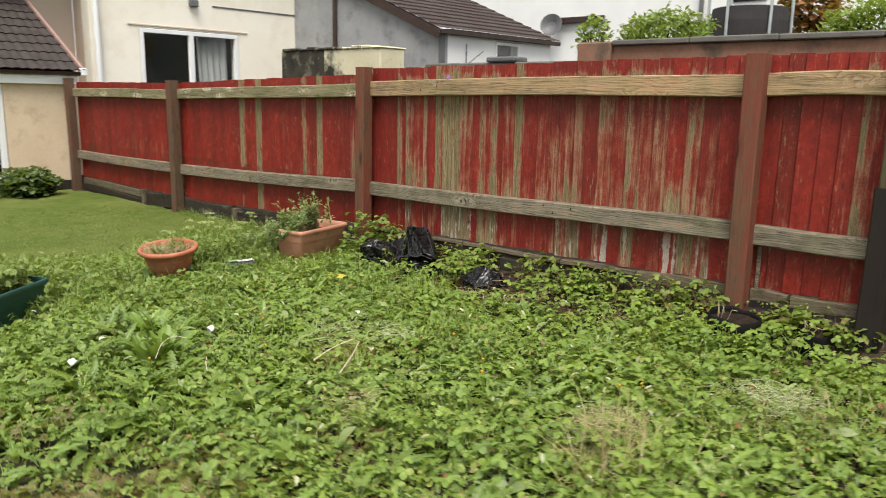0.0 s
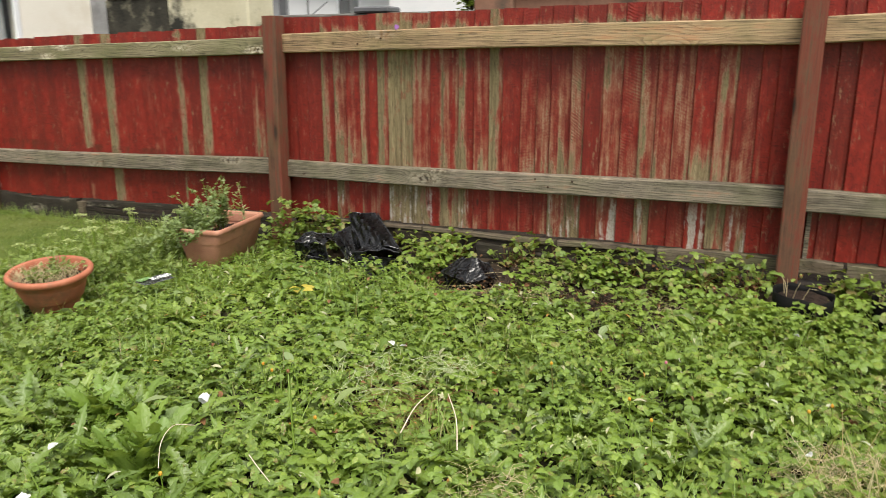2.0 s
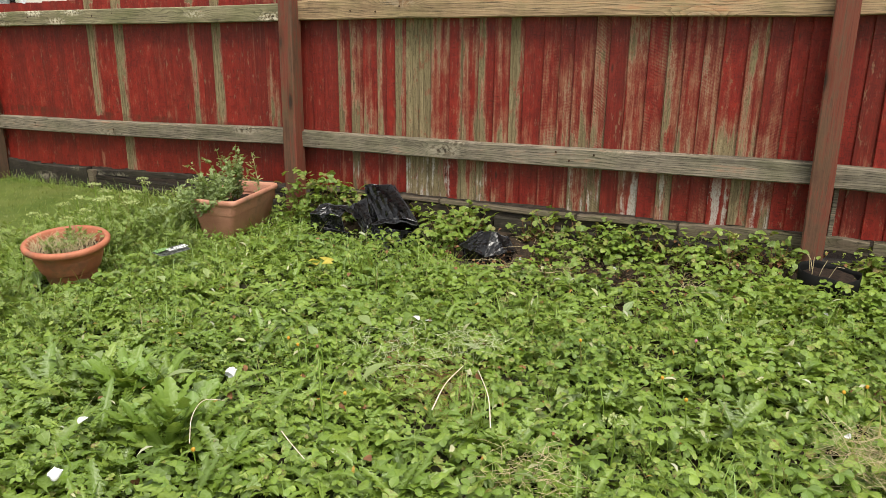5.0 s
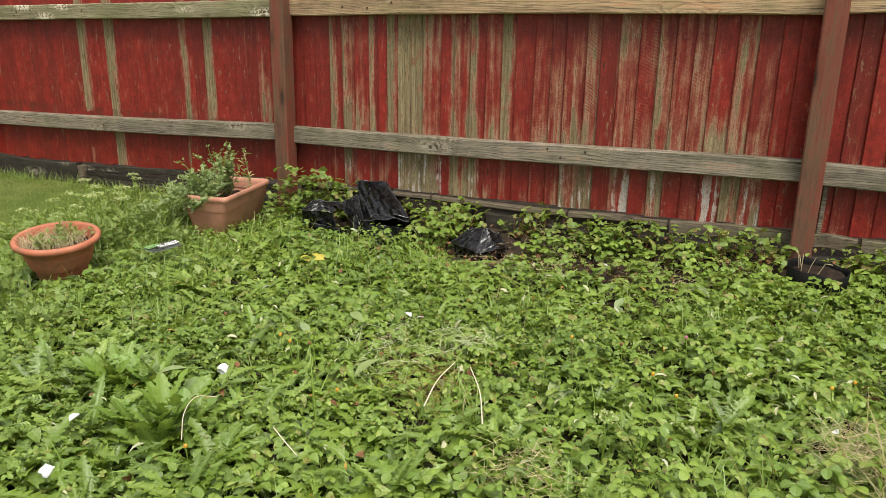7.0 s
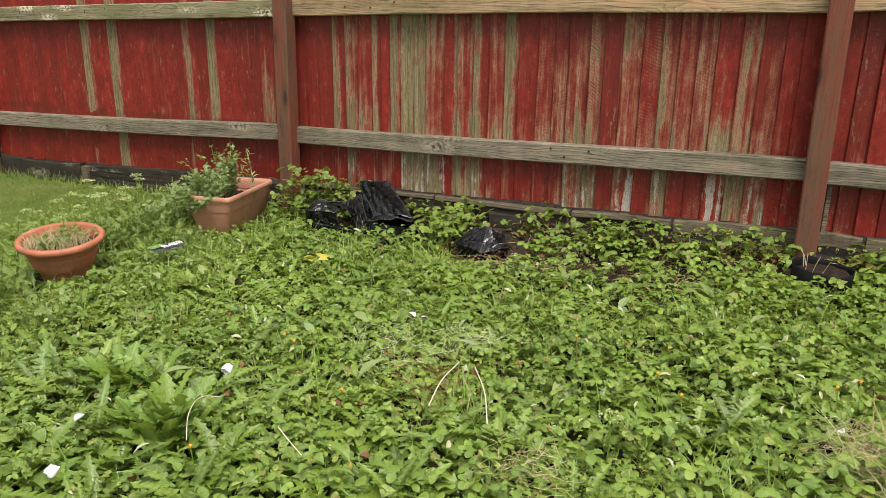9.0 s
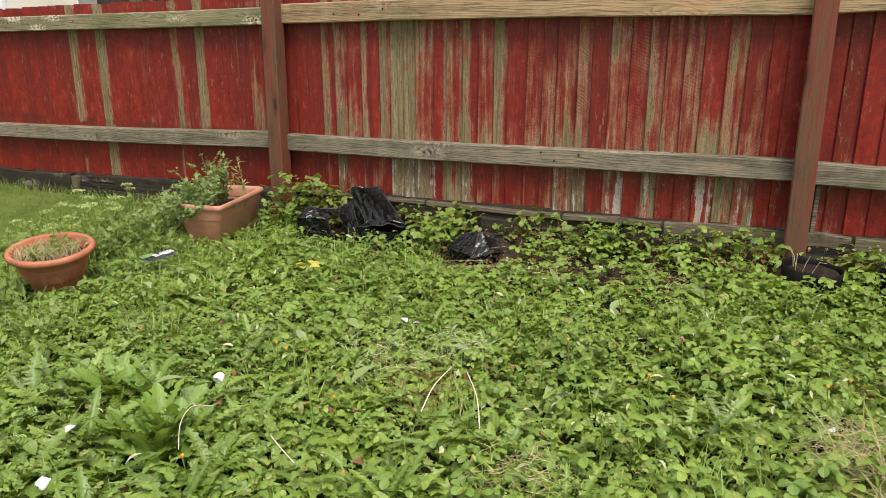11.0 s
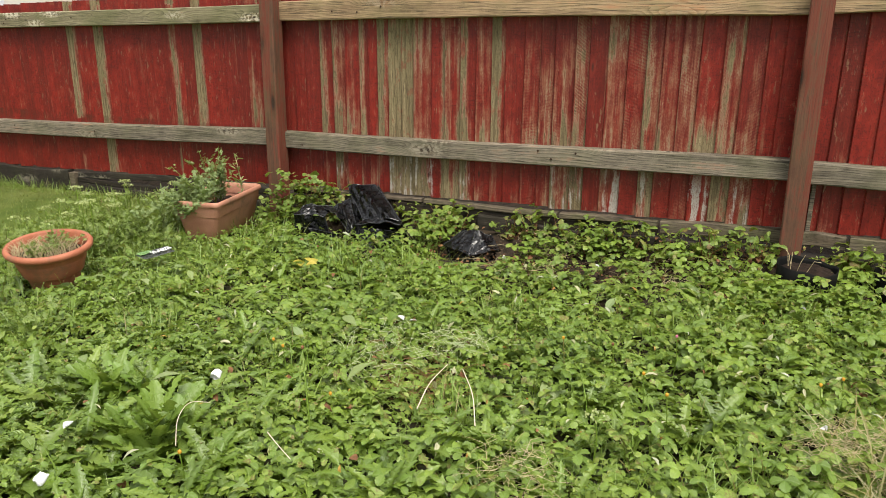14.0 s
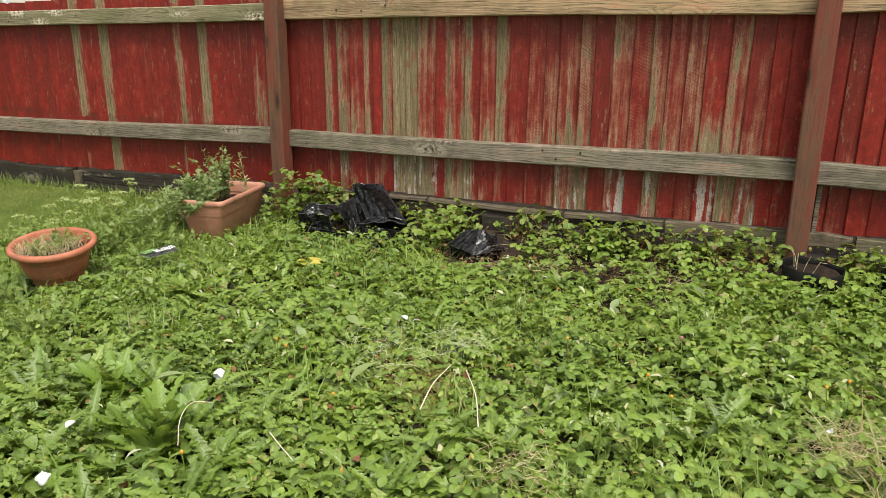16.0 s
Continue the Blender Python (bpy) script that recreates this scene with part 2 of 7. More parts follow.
    speck = grain(nt, v, (150.0, 150.0, 75.0), 3.0, 0.6)
    faded = blend(nt, span(nt, speck, 0.52, 0.60, 0.0, 0.5), faded, (0.36, 0.22, 0.145))
    red = blend(nt, span(nt, speck, 0.36, 0.46, 0.55, 0.0), red, (0.075, 0.010, 0.007))
    scratch = grain(nt, v, (120.0, 120.0, 3.2), 3.0, 0.65)
    red = blend(nt, calc(nt, "MULTIPLY", span(nt, scratch, 0.60, 0.68, 0.0, 0.5), span(nt, patch, 0.46, 0.58)), red, (0.27, 0.095, 0.055))
    red = blend(nt, calc(nt, "MULTIPLY", span(nt, scratch, 0.40, 0.32, 0.0, 0.45), span(nt, blot, 0.42, 0.62)), red, (0.060, 0.010, 0.007))
    timber = blend(nt, span(nt, scratch, 0.42, 0.34, 0.0, 0.6), timber, (0.10, 0.072, 0.040))
    timber = blend(nt, span(nt, speck, 0.38, 0.47, 0.5, 0.0), timber, (0.11, 0.08, 0.045))
    flake = calc(nt, "MULTIPLY", span(nt, grain(nt, v, (44.0, 44.0, 10.0), 5.0, 0.72), 0.595, 0.63), span(nt, grain(nt, v, (6.0, 6.0, 2.2), 3.0), 0.44, 0.58))
    red = blend(nt, calc(nt, "MULTIPLY", flake, 0.6), red, (0.29, 0.205, 0.125))
    tear = grain(nt, v, (22.0, 22.0, 150.0), 3.0, 0.6)
    red = blend(nt, calc(nt, "MULTIPLY", span(nt, tear, 0.46, 0.34, 0.0, 0.6), span(nt, grain(nt, v, (8.0, 8.0, 3.0), 3.0), 0.42, 0.56)), red, (0.085, 0.009, 0.006))
    c = blend(nt, thin, red, faded)
    rim = calc(nt, "MULTIPLY", span(nt, f, 0.512, 0.528), span(nt, f, 0.552, 0.536))
    c = blend(nt, bare, c, timber)
    c = blend(nt, calc(nt, "MULTIPLY", rim, 0.30), c, (0.46, 0.36, 0.25))
    c = blend(nt, calc(nt, "MULTIPLY", span(nt, ribs, 0.0, 0.9, 0.0, 0.34), thin), c, (0.085, 0.022, 0.014))
    c = blend(nt, span(nt, knot, 0.10, 0.15, 0.5, 0.0), c, (0.25, 0.030, 0.018))
    c = blend(nt, span(nt, knot, 0.03, 0.07, 0.85, 0.0), c, (0.055, 0.018, 0.012))
    c = blend(nt, span(nt, fine, 0.28, 0.40, 0.55, 0.0), c, (0.035, 0.010, 0.007))
    c = blend(nt, span(nt, calc(nt, "ADD", calc(nt, "MULTIPLY", fine, 0.5), calc(nt, "MULTIPLY", blot, 0.5)), 0.60, 0.64, 0.0, 0.35), c, (0.38, 0.25, 0.16))
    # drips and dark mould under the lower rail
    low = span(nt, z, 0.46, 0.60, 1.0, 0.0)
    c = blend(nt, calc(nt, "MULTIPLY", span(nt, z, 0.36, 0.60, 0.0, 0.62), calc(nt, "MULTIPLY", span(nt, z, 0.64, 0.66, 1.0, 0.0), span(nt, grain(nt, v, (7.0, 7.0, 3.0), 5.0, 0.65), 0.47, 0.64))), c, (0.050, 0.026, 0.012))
    if white:
        chalk = calc(nt, "ADD", calc(nt, "MULTIPLY", grain(nt, v, (34.0, 34.0, 2.0), 4.0), 0.62), calc(nt, "MULTIPLY", blot, 0.38))
        if foot == "W":
            chalk = calc(nt, "ADD", chalk, calc(nt, "MULTIPLY", calc(nt, "MULTIPLY", span(nt, across, -0.055, -0.045), span(nt, across, -0.005, -0.015)), 0.16))
        c = blend(nt, calc(nt, "MULTIPLY", low, calc(nt, "MULTIPLY", span(nt, chalk, 0.525, 0.575, 0.0, 0.9), span(nt, speck, 0.38, 0.52, 0.45, 1.0))), c, (0.50, 0.46, 0.42))
    c = blend(nt, 1.0, c, (0.85, 0.84, 0.81), "MULTIPLY")
    put(nt, p.inputs["Base Color"], c)
    finish(p, span(nt, bare, 0.0, 1.0, 0.5, 0.78), 0.3)
    hgt = calc(nt, "SUBTRACT", calc(nt, "ADD", calc(nt, "MULTIPLY", fine, 0.8), calc(nt, "MULTIPLY", ribs, -0.35)), calc(nt, "ADD", bare, calc(nt, "MULTIPLY", band, 0.4)))
    relief(nt, p, hgt, 0.6, 0.003)
    _board_cache[key] = m
    return m


def leafy(name, a, b, young=None, vein=0.35, gloss=0.42, dry=0.0, patch=1.3):
    """Leaf: light passes through; colour varies from leaf to leaf and patch to patch; midrib and side veins lie along the leaf's own map."""
    a, b = (a[0] * 1.08, a[1] * 1.02, a[2] * 0.82), (b[0] * 1.20, b[1] * 1.13, b[2] * 0.95)
    m, nt, p = tree(name)
    isl = nt.nodes.new("ShaderNodeNewGeometry")
    rnd = calc(nt, "FRACT", calc(nt, "ADD", isl.outputs["Random Per Island"], nt.nodes.new("ShaderNodeObjectInfo").outputs["Random"]))
    pos = isl.outputs["Position"]
    big = grain(nt, pos, patch, 3.0)
    fine = grain(nt, pos, 130.0, 3.0)
    f = calc(nt, "ADD", calc(nt, "MULTIPLY", rnd, 0.55), calc(nt, "MULTIPLY", span(nt, big, 0.3, 0.7), 0.45))
    c = blend(nt, span(nt, f, 0.15, 0.8), tuple(0.85 * q for q in a), b)
    if young:
        c = blend(nt, span(nt, rnd, 0.66, 1.0, 0.0, 0.75), c, young)
    c = blend(nt, span(nt, fine, 0.35, 0.65, 0.0, 0.30), c, a)
    c = blend(nt, span(nt, calc(nt, "FRACT", calc(nt, "MULTIPLY", rnd, 7.13)), 0.4, 1.0, 0.0, 0.5), c, tuple(q * k for q, k in zip(b, (0.74, 0.86, 1.25))))
    c = blend(nt, span(nt, calc(nt, "FRACT", calc(nt, "MULTIPLY", rnd, 3.71)), 0.0, 0.4, 0.40, 0.0), c, tuple(0.70 * q for q in a))
    uv = nt.nodes.new("ShaderNodeUVMap").outputs[0]
    u, vv, _ = axes(nt, uv)
    side = calc(nt, "ABSOLUTE", calc(nt, "SUBTRACT", u, 0.5))
    rib = span(nt, side, 0.02, 0.06, 1.0, 0.0)
    wave = calc(nt, "SINE", calc(nt, "MULTIPLY", calc(nt, "SUBTRACT", vv, calc(nt, "MULTIPLY", side, 0.8)), 52.0))
    veins = calc(nt, "MAXIMUM", rib, span(nt, wave, 0.72, 1.0, 0.0, 0.55))
    c = blend(nt, calc(nt, "MULTIPLY", veins, vein), c, (0.26, 0.36, 0.12))
    if dry:
        spot = span(nt, calc(nt, "ADD", calc(nt, "MULTIPLY", rnd, 0.6), calc(nt, "MULTIPLY", fine, 0.4)), 1.0 - dry - 0.25, 1.0 - dry - 0.15)
        c = blend(nt, spot, c, (0.20, 0.13, 0.05))
    put(nt, p.inputs["Base Color"], c)
    finish(p, span(nt, fine, 0.3, 0.7, gloss - 0.12, gloss + 0.08), 0.72)
    blister = grain(nt, pos, 75.0, 2.0)
    relief(nt, p, calc(nt, "SUBTRACT", calc(nt, "ADD", fine, calc(nt, "MULTIPLY", blister, 2.0)), calc(nt, "MULTIPLY", veins, 1.0)), 0.5, 0.0035)
    tr = nt.nodes.new("ShaderNodeBsdfTranslucent")
    put(nt, tr.inputs[0], blend(nt, 0.5, c, (0.46, 0.55, 0.06)))
    mx = nt.nodes.new("ShaderNodeMixShader")
    mx.inputs[0].default_value = 0.30
    nt.links.new(p.outputs[0], mx.inputs[1])
    nt.links.new(tr.outputs[0], mx.inputs[2])
    nt.links.new(mx.outputs[0], nt.nodes["Material Output"].inputs[0])
    return m


def soil_material():
    m, nt, p = tree("garden_soil")
    v = place(nt)
    big, mid, small = grain(nt, v, 2.0), grain(nt, v, 18.0, 6.0), grain(nt, v, 120.0)
    c = blend(nt, span(nt, mid, 0.35, 0.65), (0.014, 0.010, 0.007), (0.050, 0.034, 0.021))
    c = blend(nt, span(nt, small, 0.60, 0.70, 0.0, 0.7), c, (0.10, 0.075, 0.05))
    ax = axes(nt, v)
    c = blend(nt, calc(nt, "MULTIPLY", span(nt, big, 0.42, 0.60, 0.0, 0.75), span(nt, ax[1], 3.9, 4.3, 1.0, 0.0)), c, (0.035, 0.052, 0.014))
    rough_grass = calc(nt, "MAXIMUM", span(nt, calc(nt, "ADD", ax[1], mid), 1.3, 0.9), span(nt, calc(nt, "SUBTRACT", ax[0], mid), -0.75, -0.35))
    c = blend(nt, rough_grass, c, blend(nt, span(nt, mid, 0.35, 0.65), (0.09, 0.14, 0.03), (0.17, 0.22, 0.055)))
    put(nt, p.inputs["Base Color"], c)
    finish(p, 0.92, 0.25)
    relief(nt, p, calc(nt, "ADD", mid, calc(nt, "MULTIPLY", small, 0.4)), 0.8, 0.02)
    return m


def turf_material():
    m, nt, p = tree("mown_turf")
    v = place(nt)
    big, mid, small = grain(nt, v, 0.8), grain(nt, v, 7.0), grain(nt, v, 160.0)
    c = blend(nt, span(nt, mid, 0.35, 0.65), (0.080, 0.118, 0.017), (0.128, 0.168, 0.031))
    c = blend(nt, span(nt, big, 0.45, 0.62, 0.0, 0.6), c, (0.22, 0.225, 0.066))
    c = blend(nt, span(nt, small, 0.35, 0.65, 0.0, 0.5), c, (0.085, 0.135, 0.022))
    put(nt, p.inputs["Base Color"], c)
    finish(p, 0.9, 0.2)
    relief(nt, p, small, 0.9, 0.02)
    return m


def glass_material():
    m, nt, p = tree("window_glass")
    finish(p, 0.04, 0.5)
    put(nt, p.inputs["Base Color"], (0.9, 0.93, 0.93))
    p.inputs["Transmission Weight"].default_value = 1.0
    return m


def tile_material(name, a, b):
    m = plain(name, a, b, 5.0, 0.75, 0.3, 0.4, 70.0, (0.055, 0.046, 0.040), 2.0)
    return m



M_SOIL, M_TURF, M_GLASS = soil_material(), turf_material(), glass_material()
M_POST = wood("red_brown_stained_post", (0.095, 0.042, 0.026), (0.205, 0.115, 0.070), 2, (0.170, 0.040, 0.025), 0.52, 0.12, 0.35, (0.06, 0.035, 0.022), 0.0, 0.40)
M_POST_OLD = wood("greyed_brown_post", (0.082, 0.048, 0.032), (0.165, 0.105, 0.068), 2, (0.15, 0.036, 0.023), 0.45, 0.1, 0.5)
M_POST_DARK = wood("dark_stained_post", (0.045, 0.026, 0.017), (0.105, 0.062, 0.040), 2, None, 0.5, 0.2, 0.4)
M_POST_BLACK = wood("blackened_post", (0.008, 0.006, 0.005), (0.020, 0.012, 0.009), 2, (0.04, 0.016, 0.010), 0.25, 0.0, 0.4, (0.012, 0.009, 0.007), 0.0, 0.35)
M_RAIL_TOP = wood("weathered_top_rail", (0.25, 0.165, 0.095), (0.58, 0.41, 0.245), 0, (0.42, 0.215, 0.115), 0.34, 0.28, 0.85, (0.07, 0.045, 0.027), 0.25, 0.62)
M_RAIL_OLD = wood("greyed_top_rail", (0.17, 0.145, 0.085), (0.37, 0.325, 0.205), 0, (0.24, 0.05, 0.03), 0.20, 0.35, 0.85, (0.04, 0.03, 0.02), 1.0, 0.65)
M_RAIL_LOW = wood("weathered_lower_rail", (0.100, 0.086, 0.066), (0.36, 0.305, 0.235), 0, (0.33, 0.175, 0.115), 0.30, 0.20, 0.9, (0.045, 0.034, 0.024), 0.35, 0.78)
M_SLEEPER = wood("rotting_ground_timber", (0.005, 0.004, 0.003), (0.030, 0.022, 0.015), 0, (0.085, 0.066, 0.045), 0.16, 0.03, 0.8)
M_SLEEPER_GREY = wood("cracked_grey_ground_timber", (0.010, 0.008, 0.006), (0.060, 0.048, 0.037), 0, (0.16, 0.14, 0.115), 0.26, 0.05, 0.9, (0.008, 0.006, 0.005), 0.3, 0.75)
M_GRAVEL = wood("grey_gravel_board", (0.065, 0.052, 0.036), (0.25, 0.20, 0.145), 0, (0.016, 0.013, 0.010), 0.36, 0.35, 0.85)
M_GRAVEL_DARK = wood("dark_gravel_board", (0.022, 0.016, 0.011), (0.080, 0.058, 0.038), 0, (0.012, 0.010, 0.008), 0.48, 0.1, 0.85)
L_DRYGRASS_COL = ((0.22, 0.18, 0.07), (0.42, 0.36, 0.19), (0.50, 0.45, 0.28))
M_TERRA = plain("terracotta_plastic", (0.30, 0.092, 0.046), (0.43, 0.155, 0.085), 9.0, 0.62, 0.35, 0.10, 120.0, (0.20, 0.105, 0.060), 5.0)
M_TERRA_PALE = plain("faded_terracotta_plastic", (0.42, 0.185, 0.120), (0.55, 0.275, 0.185), 8.0, 0.6, 0.35, 0.08, 110.0, (0.27, 0.145, 0.095), 4.0)
M_PALESTEM = plain("bleached_stem", (0.58, 0.47, 0.36), (0.68, 0.58, 0.46), 30.0, 0.8, 0.3, 0.2, 120.0)
M_GREENPOT = plain("dark_green_plastic", (0.010, 0.045, 0.038), (0.016, 0.065, 0.052), 6.0, 0.45, 0.4, 0.05, 90.0)
M_BLACKBAG = plain("black_polythene", (0.004, 0.004, 0.005), (0.009, 0.009, 0.010), 7.0, 0.28, 0.8, 0.05, 22.0)
for _k, _v in (("Coat Weight", 0.15), ("Coat Roughness", 0.12)):
    M_BLACKBAG.node_tree.nodes["Principled BSDF"].inputs[_k].default_value = _v
M_BLACKPOT = plain("black_fabric", (0.004, 0.004, 0.004), (0.010, 0.010, 0.009), 12.0, 0.85, 0.15, 0.3, 90.0)
M_COMPOST = plain("brown_compost", (0.009, 0.006, 0.004), (0.030, 0.019, 0.013), 26.0, 0.95, 0.2, 1.0, 150.0)
M_CREAM = plain("cream_render", (0.80, 0.75, 0.65), (0.86, 0.82, 0.73), 1.2, 0.85, 0.25, 0.35, 45.0, (0.76, 0.70, 0.59), 1.1)
M_VERGE = plain("pinkish_mortar", (0.26, 0.165, 0.145), (0.34, 0.225, 0.20), 3.0, 0.85, 0.25, 0.35, 45.0)
# darker copy of the cream: holds the shade of the set-back walls
M_CREAM_DK = plain("darkened_cream_render", (0.52, 0.42, 0.33), (0.58, 0.48, 0.39), 1.2, 0.85, 0.25, 0.35, 45.0)
M_EXT = plain("peach_render", (0.60, 0.46, 0.32), (0.68, 0.55, 0.40), 1.6, 0.85, 0.25, 0.35, 30.0, (0.54, 0.42, 0.29), 4.0)
M_GREYWALL = plain("grey_roughcast", (0.24, 0.245, 0.25), (0.34, 0.34, 0.345), 1.5, 0.9, 0.2, 0.5, 40.0, (0.20, 0.20, 0.205), 2.0)
M_WHITEWALL = plain("white_painted_render", (0.72, 0.72, 0.72), (0.80, 0.80, 0.79), 1.5, 0.8, 0.25, 0.25, 40.0)
M_MOSSWALL = plain("mossy_cream_wall", (0.52, 0.48, 0.33), (0.62, 0.58, 0.42), 3.0, 0.9, 0.2, 0.4, 40.0, (0.030, 0.030, 0.024), 2.2)
M_UPVC = plain("white_upvc", (0.76, 0.77, 0.78), (0.80, 0.81, 0.82), 3.0, 0.4, 0.45, 0.02, 60.0)
M_GUTTER = plain("brown_plastic_gutter", (0.032, 0.018, 0.015), (0.050, 0.028, 0.022), 4.0, 0.45, 0.4, 0.05, 60.0)
M_LEADPIPE = plain("grey_downpipe", (0.09, 0.09, 0.095), (0.14, 0.14, 0.145), 4.0, 0.5, 0.4, 0.05, 60.0)
M_TILE = tile_material("dark_concrete_tile", (0.030, 0.024, 0.023), (0.058, 0.045, 0.042))
M_TILE2 = tile_material("brown_concrete_tile", (0.032, 0.021, 0.019), (0.058, 0.039, 0.035))
M_CURTAIN = plain("white_net_curtain", (0.55, 0.56, 0.56), (0.66, 0.67, 0.67), 4.0, 0.9, 0.2, 0.1, 60.0)
M_ROOMDARK = plain("dim_room", (0.008, 0.008, 0.008), (0.014, 0.014, 0.014), 3.0, 0.9, 0.2, 0.05, 30.0)
M_BROWNWALL = plain("brown_brick_wall", (0.20, 0.105, 0.070), (0.28, 0.155, 0.105), 2.5, 0.9, 0.2, 0.5, 30.0, (0.10, 0.075, 0.055), 2.0)
M_COPING = plain("grey_stone_coping", (0.10, 0.095, 0.085), (0.16, 0.15, 0.135), 3.0, 0.9, 0.2, 0.4, 40.0)
M_NET = plain("black_trampoline_cloth", (0.030, 0.028, 0.030), (0.050, 0.045, 0.047), 3.0, 0.8, 0.2, 0.1, 60.0)
M_STEEL = plain("galvanised_tube", (0.42, 0.46, 0.47), (0.52, 0.55, 0.56), 6.0, 0.4, 0.5, 0.05, 60.0, None, 1.5, 0.6)
M_WHITE = plain("white_litter", (0.74, 0.74, 0.73), (0.80, 0.80, 0.79), 20.0, 0.5, 0.4, 0.05, 90.0)
M_STRAW = plain("dry_straw_stem", (0.40, 0.32, 0.17), (0.55, 0.46, 0.28), 30.0, 0.8, 0.3, 0.2, 120.0)
M_CLIP = plain("pale_clippings", (0.36, 0.40, 0.20), (0.55, 0.56, 0.36), 30.0, 0.8, 0.3, 0.2, 120.0)
M_DEAD = plain("dead_brown_leaf", (0.12, 0.055, 0.025), (0.24, 0.12, 0.055), 30.0, 0.8, 0.25, 0.3, 120.0)
M_ROOT = plain("dark_root", (0.045, 0.028, 0.018), (0.13, 0.085, 0.052), 30.0, 0.85, 0.25, 0.3, 120.0)
M_YELLOW = plain("yellow_flower", (0.46, 0.22, 0.02), (0.62, 0.36, 0.04), 40.0, 0.6, 0.3, 0.1, 120.0)
M_PINK = plain("pink_petal", (0.42, 0.12, 0.18), (0.50, 0.18, 0.24), 40.0, 0.6, 0.3, 0.1, 120.0)
M_NAIL = plain("rusty_iron", (0.035, 0.022, 0.016), (0.09, 0.045, 0.025), 90.0, 0.7, 0.3, 0.2, 300.0, None, 1.5, 0.5)
M_PURPLE = plain("purple_petal", (0.13, 0.04, 0.17), (0.20, 0.07, 0.24), 40.0, 0.6, 0.3, 0.1, 120.0)
M_PACK_GREY = plain("packet_grey", (0.07, 0.08, 0.07), (0.19, 0.20, 0.18), 20.0, 0.3, 0.5, 0.05, 60.0)
M_PACK_GREEN = plain("packet_green", (0.24, 0.42, 0.14), (0.30, 0.48, 0.20), 20.0, 0.3, 0.5, 0.05, 60.0)

L_STRAW = leafy("strawberry_leaf", (0.105, 0.195, 0.024), (0.235, 0.350, 0.046), (0.34, 0.45, 0.085), 0.30, 0.44, 0.015)
L_BROAD = leafy("broad_weed_leaf", (0.095, 0.178, 0.024), (0.200, 0.305, 0.038), (0.31, 0.41, 0.085), 0.35, 0.42, 0.015)
L_LOBED = leafy("lobed_weed_leaf", (0.095, 0.170, 0.020), (0.195, 0.300, 0.034), (0.30, 0.40, 0.075), 0.22, 0.42)
L_GRASS = leafy("grass_blade", (0.130, 0.230, 0.028), (0.210, 0.330, 0.042), (0.30, 0.36, 0.10), 0.10, 0.45, 0.05)
L_TURF = leafy("turf_blade", (0.115, 0.152, 0.024), (0.155, 0.195, 0.040), (0.21, 0.22, 0.07), 0.05, 0.5)
L_FERN = leafy("feathery_weed_leaf", (0.130, 0.205, 0.040), (0.225, 0.310, 0.058), (0.36, 0.42, 0.12), 0.20, 0.45)
L_TOMATO = leafy("grey_green_leaf", (0.165, 0.240, 0.090), (0.28, 0.36, 0.15), (0.42, 0.49, 0.25), 0.25, 0.5)
L_HEDGE = leafy("hedge_leaf", (0.110, 0.190, 0.022), (0.210, 0.310, 0.045), (0.34, 0.42, 0.08), 0.2, 0.45)
L_RUST = leafy("rust_leaf", (0.20, 0.06, 0.02), (0.32, 0.11, 0.03), (0.40, 0.18, 0.05), 0.1, 0.5)
L_YELLOW = leafy("yellowed_leaf", (0.42, 0.36, 0.05), (0.58, 0.50, 0.10), None, 0.1, 0.5)
L_DARK = leafy("dark_shrub_leaf", (0.020, 0.045, 0.010), (0.050, 0.095, 0.022), (0.08, 0.14, 0.03), 0.2, 0.4)


# ---- geometry helpers ----
def thing(name, label, category, group="", at=(0, 0, 0), kind="", rz=0.0):
    e = new(name)
    e.empty_display_size = 0.1
    e.matrix_basis = pose(*at, 0, 0, rz)
    return tagged(e, label, category, group, kind)


def link(name, me, mat, parent=None, label=""):
    me.materials.clear()
    me.materials.append(mat)
    ob = new(name, me)
    ob.parent = parent
    if label:
        tagged(ob, label)
    return ob


def part(name, bm, mat, parent=None, label="", smooth=False):
    me = bpy.data.meshes.new(name)
    bm.normal_update()
    bm.to_mesh(me)
    bm.free()
    if smooth:
        me.polygons.foreach_set("use_smooth", [True] * len(me.polygons))
    return link(name, me, mat, parent, label)


def box(lo, hi, bevel=0.0, bm=None):
    """An axis-aligned block between two corners, with softened edges."""
    own_bm = bmesh.new()
    bmesh.ops.create_cube(own_bm, size=1.0)
    for v in own_bm.verts:
        v.co = Vector([lo[i] + (v.co[i] + 0.5) * (hi[i] - lo[i]) for i in range(3)])
    if bevel:
        bmesh.ops.bevel(own_bm, geom=own_bm.edges[:], offset=bevel, segments=1, affect="EDGES")
    if bm is None:
        return own_bm
    tmp = bpy.data.meshes.new("tmp")
    own_bm.to_mesh(tmp)
    own_bm.free()
    bm.from_mesh(tmp)
    bpy.data.meshes.remove(tmp)
    return bm


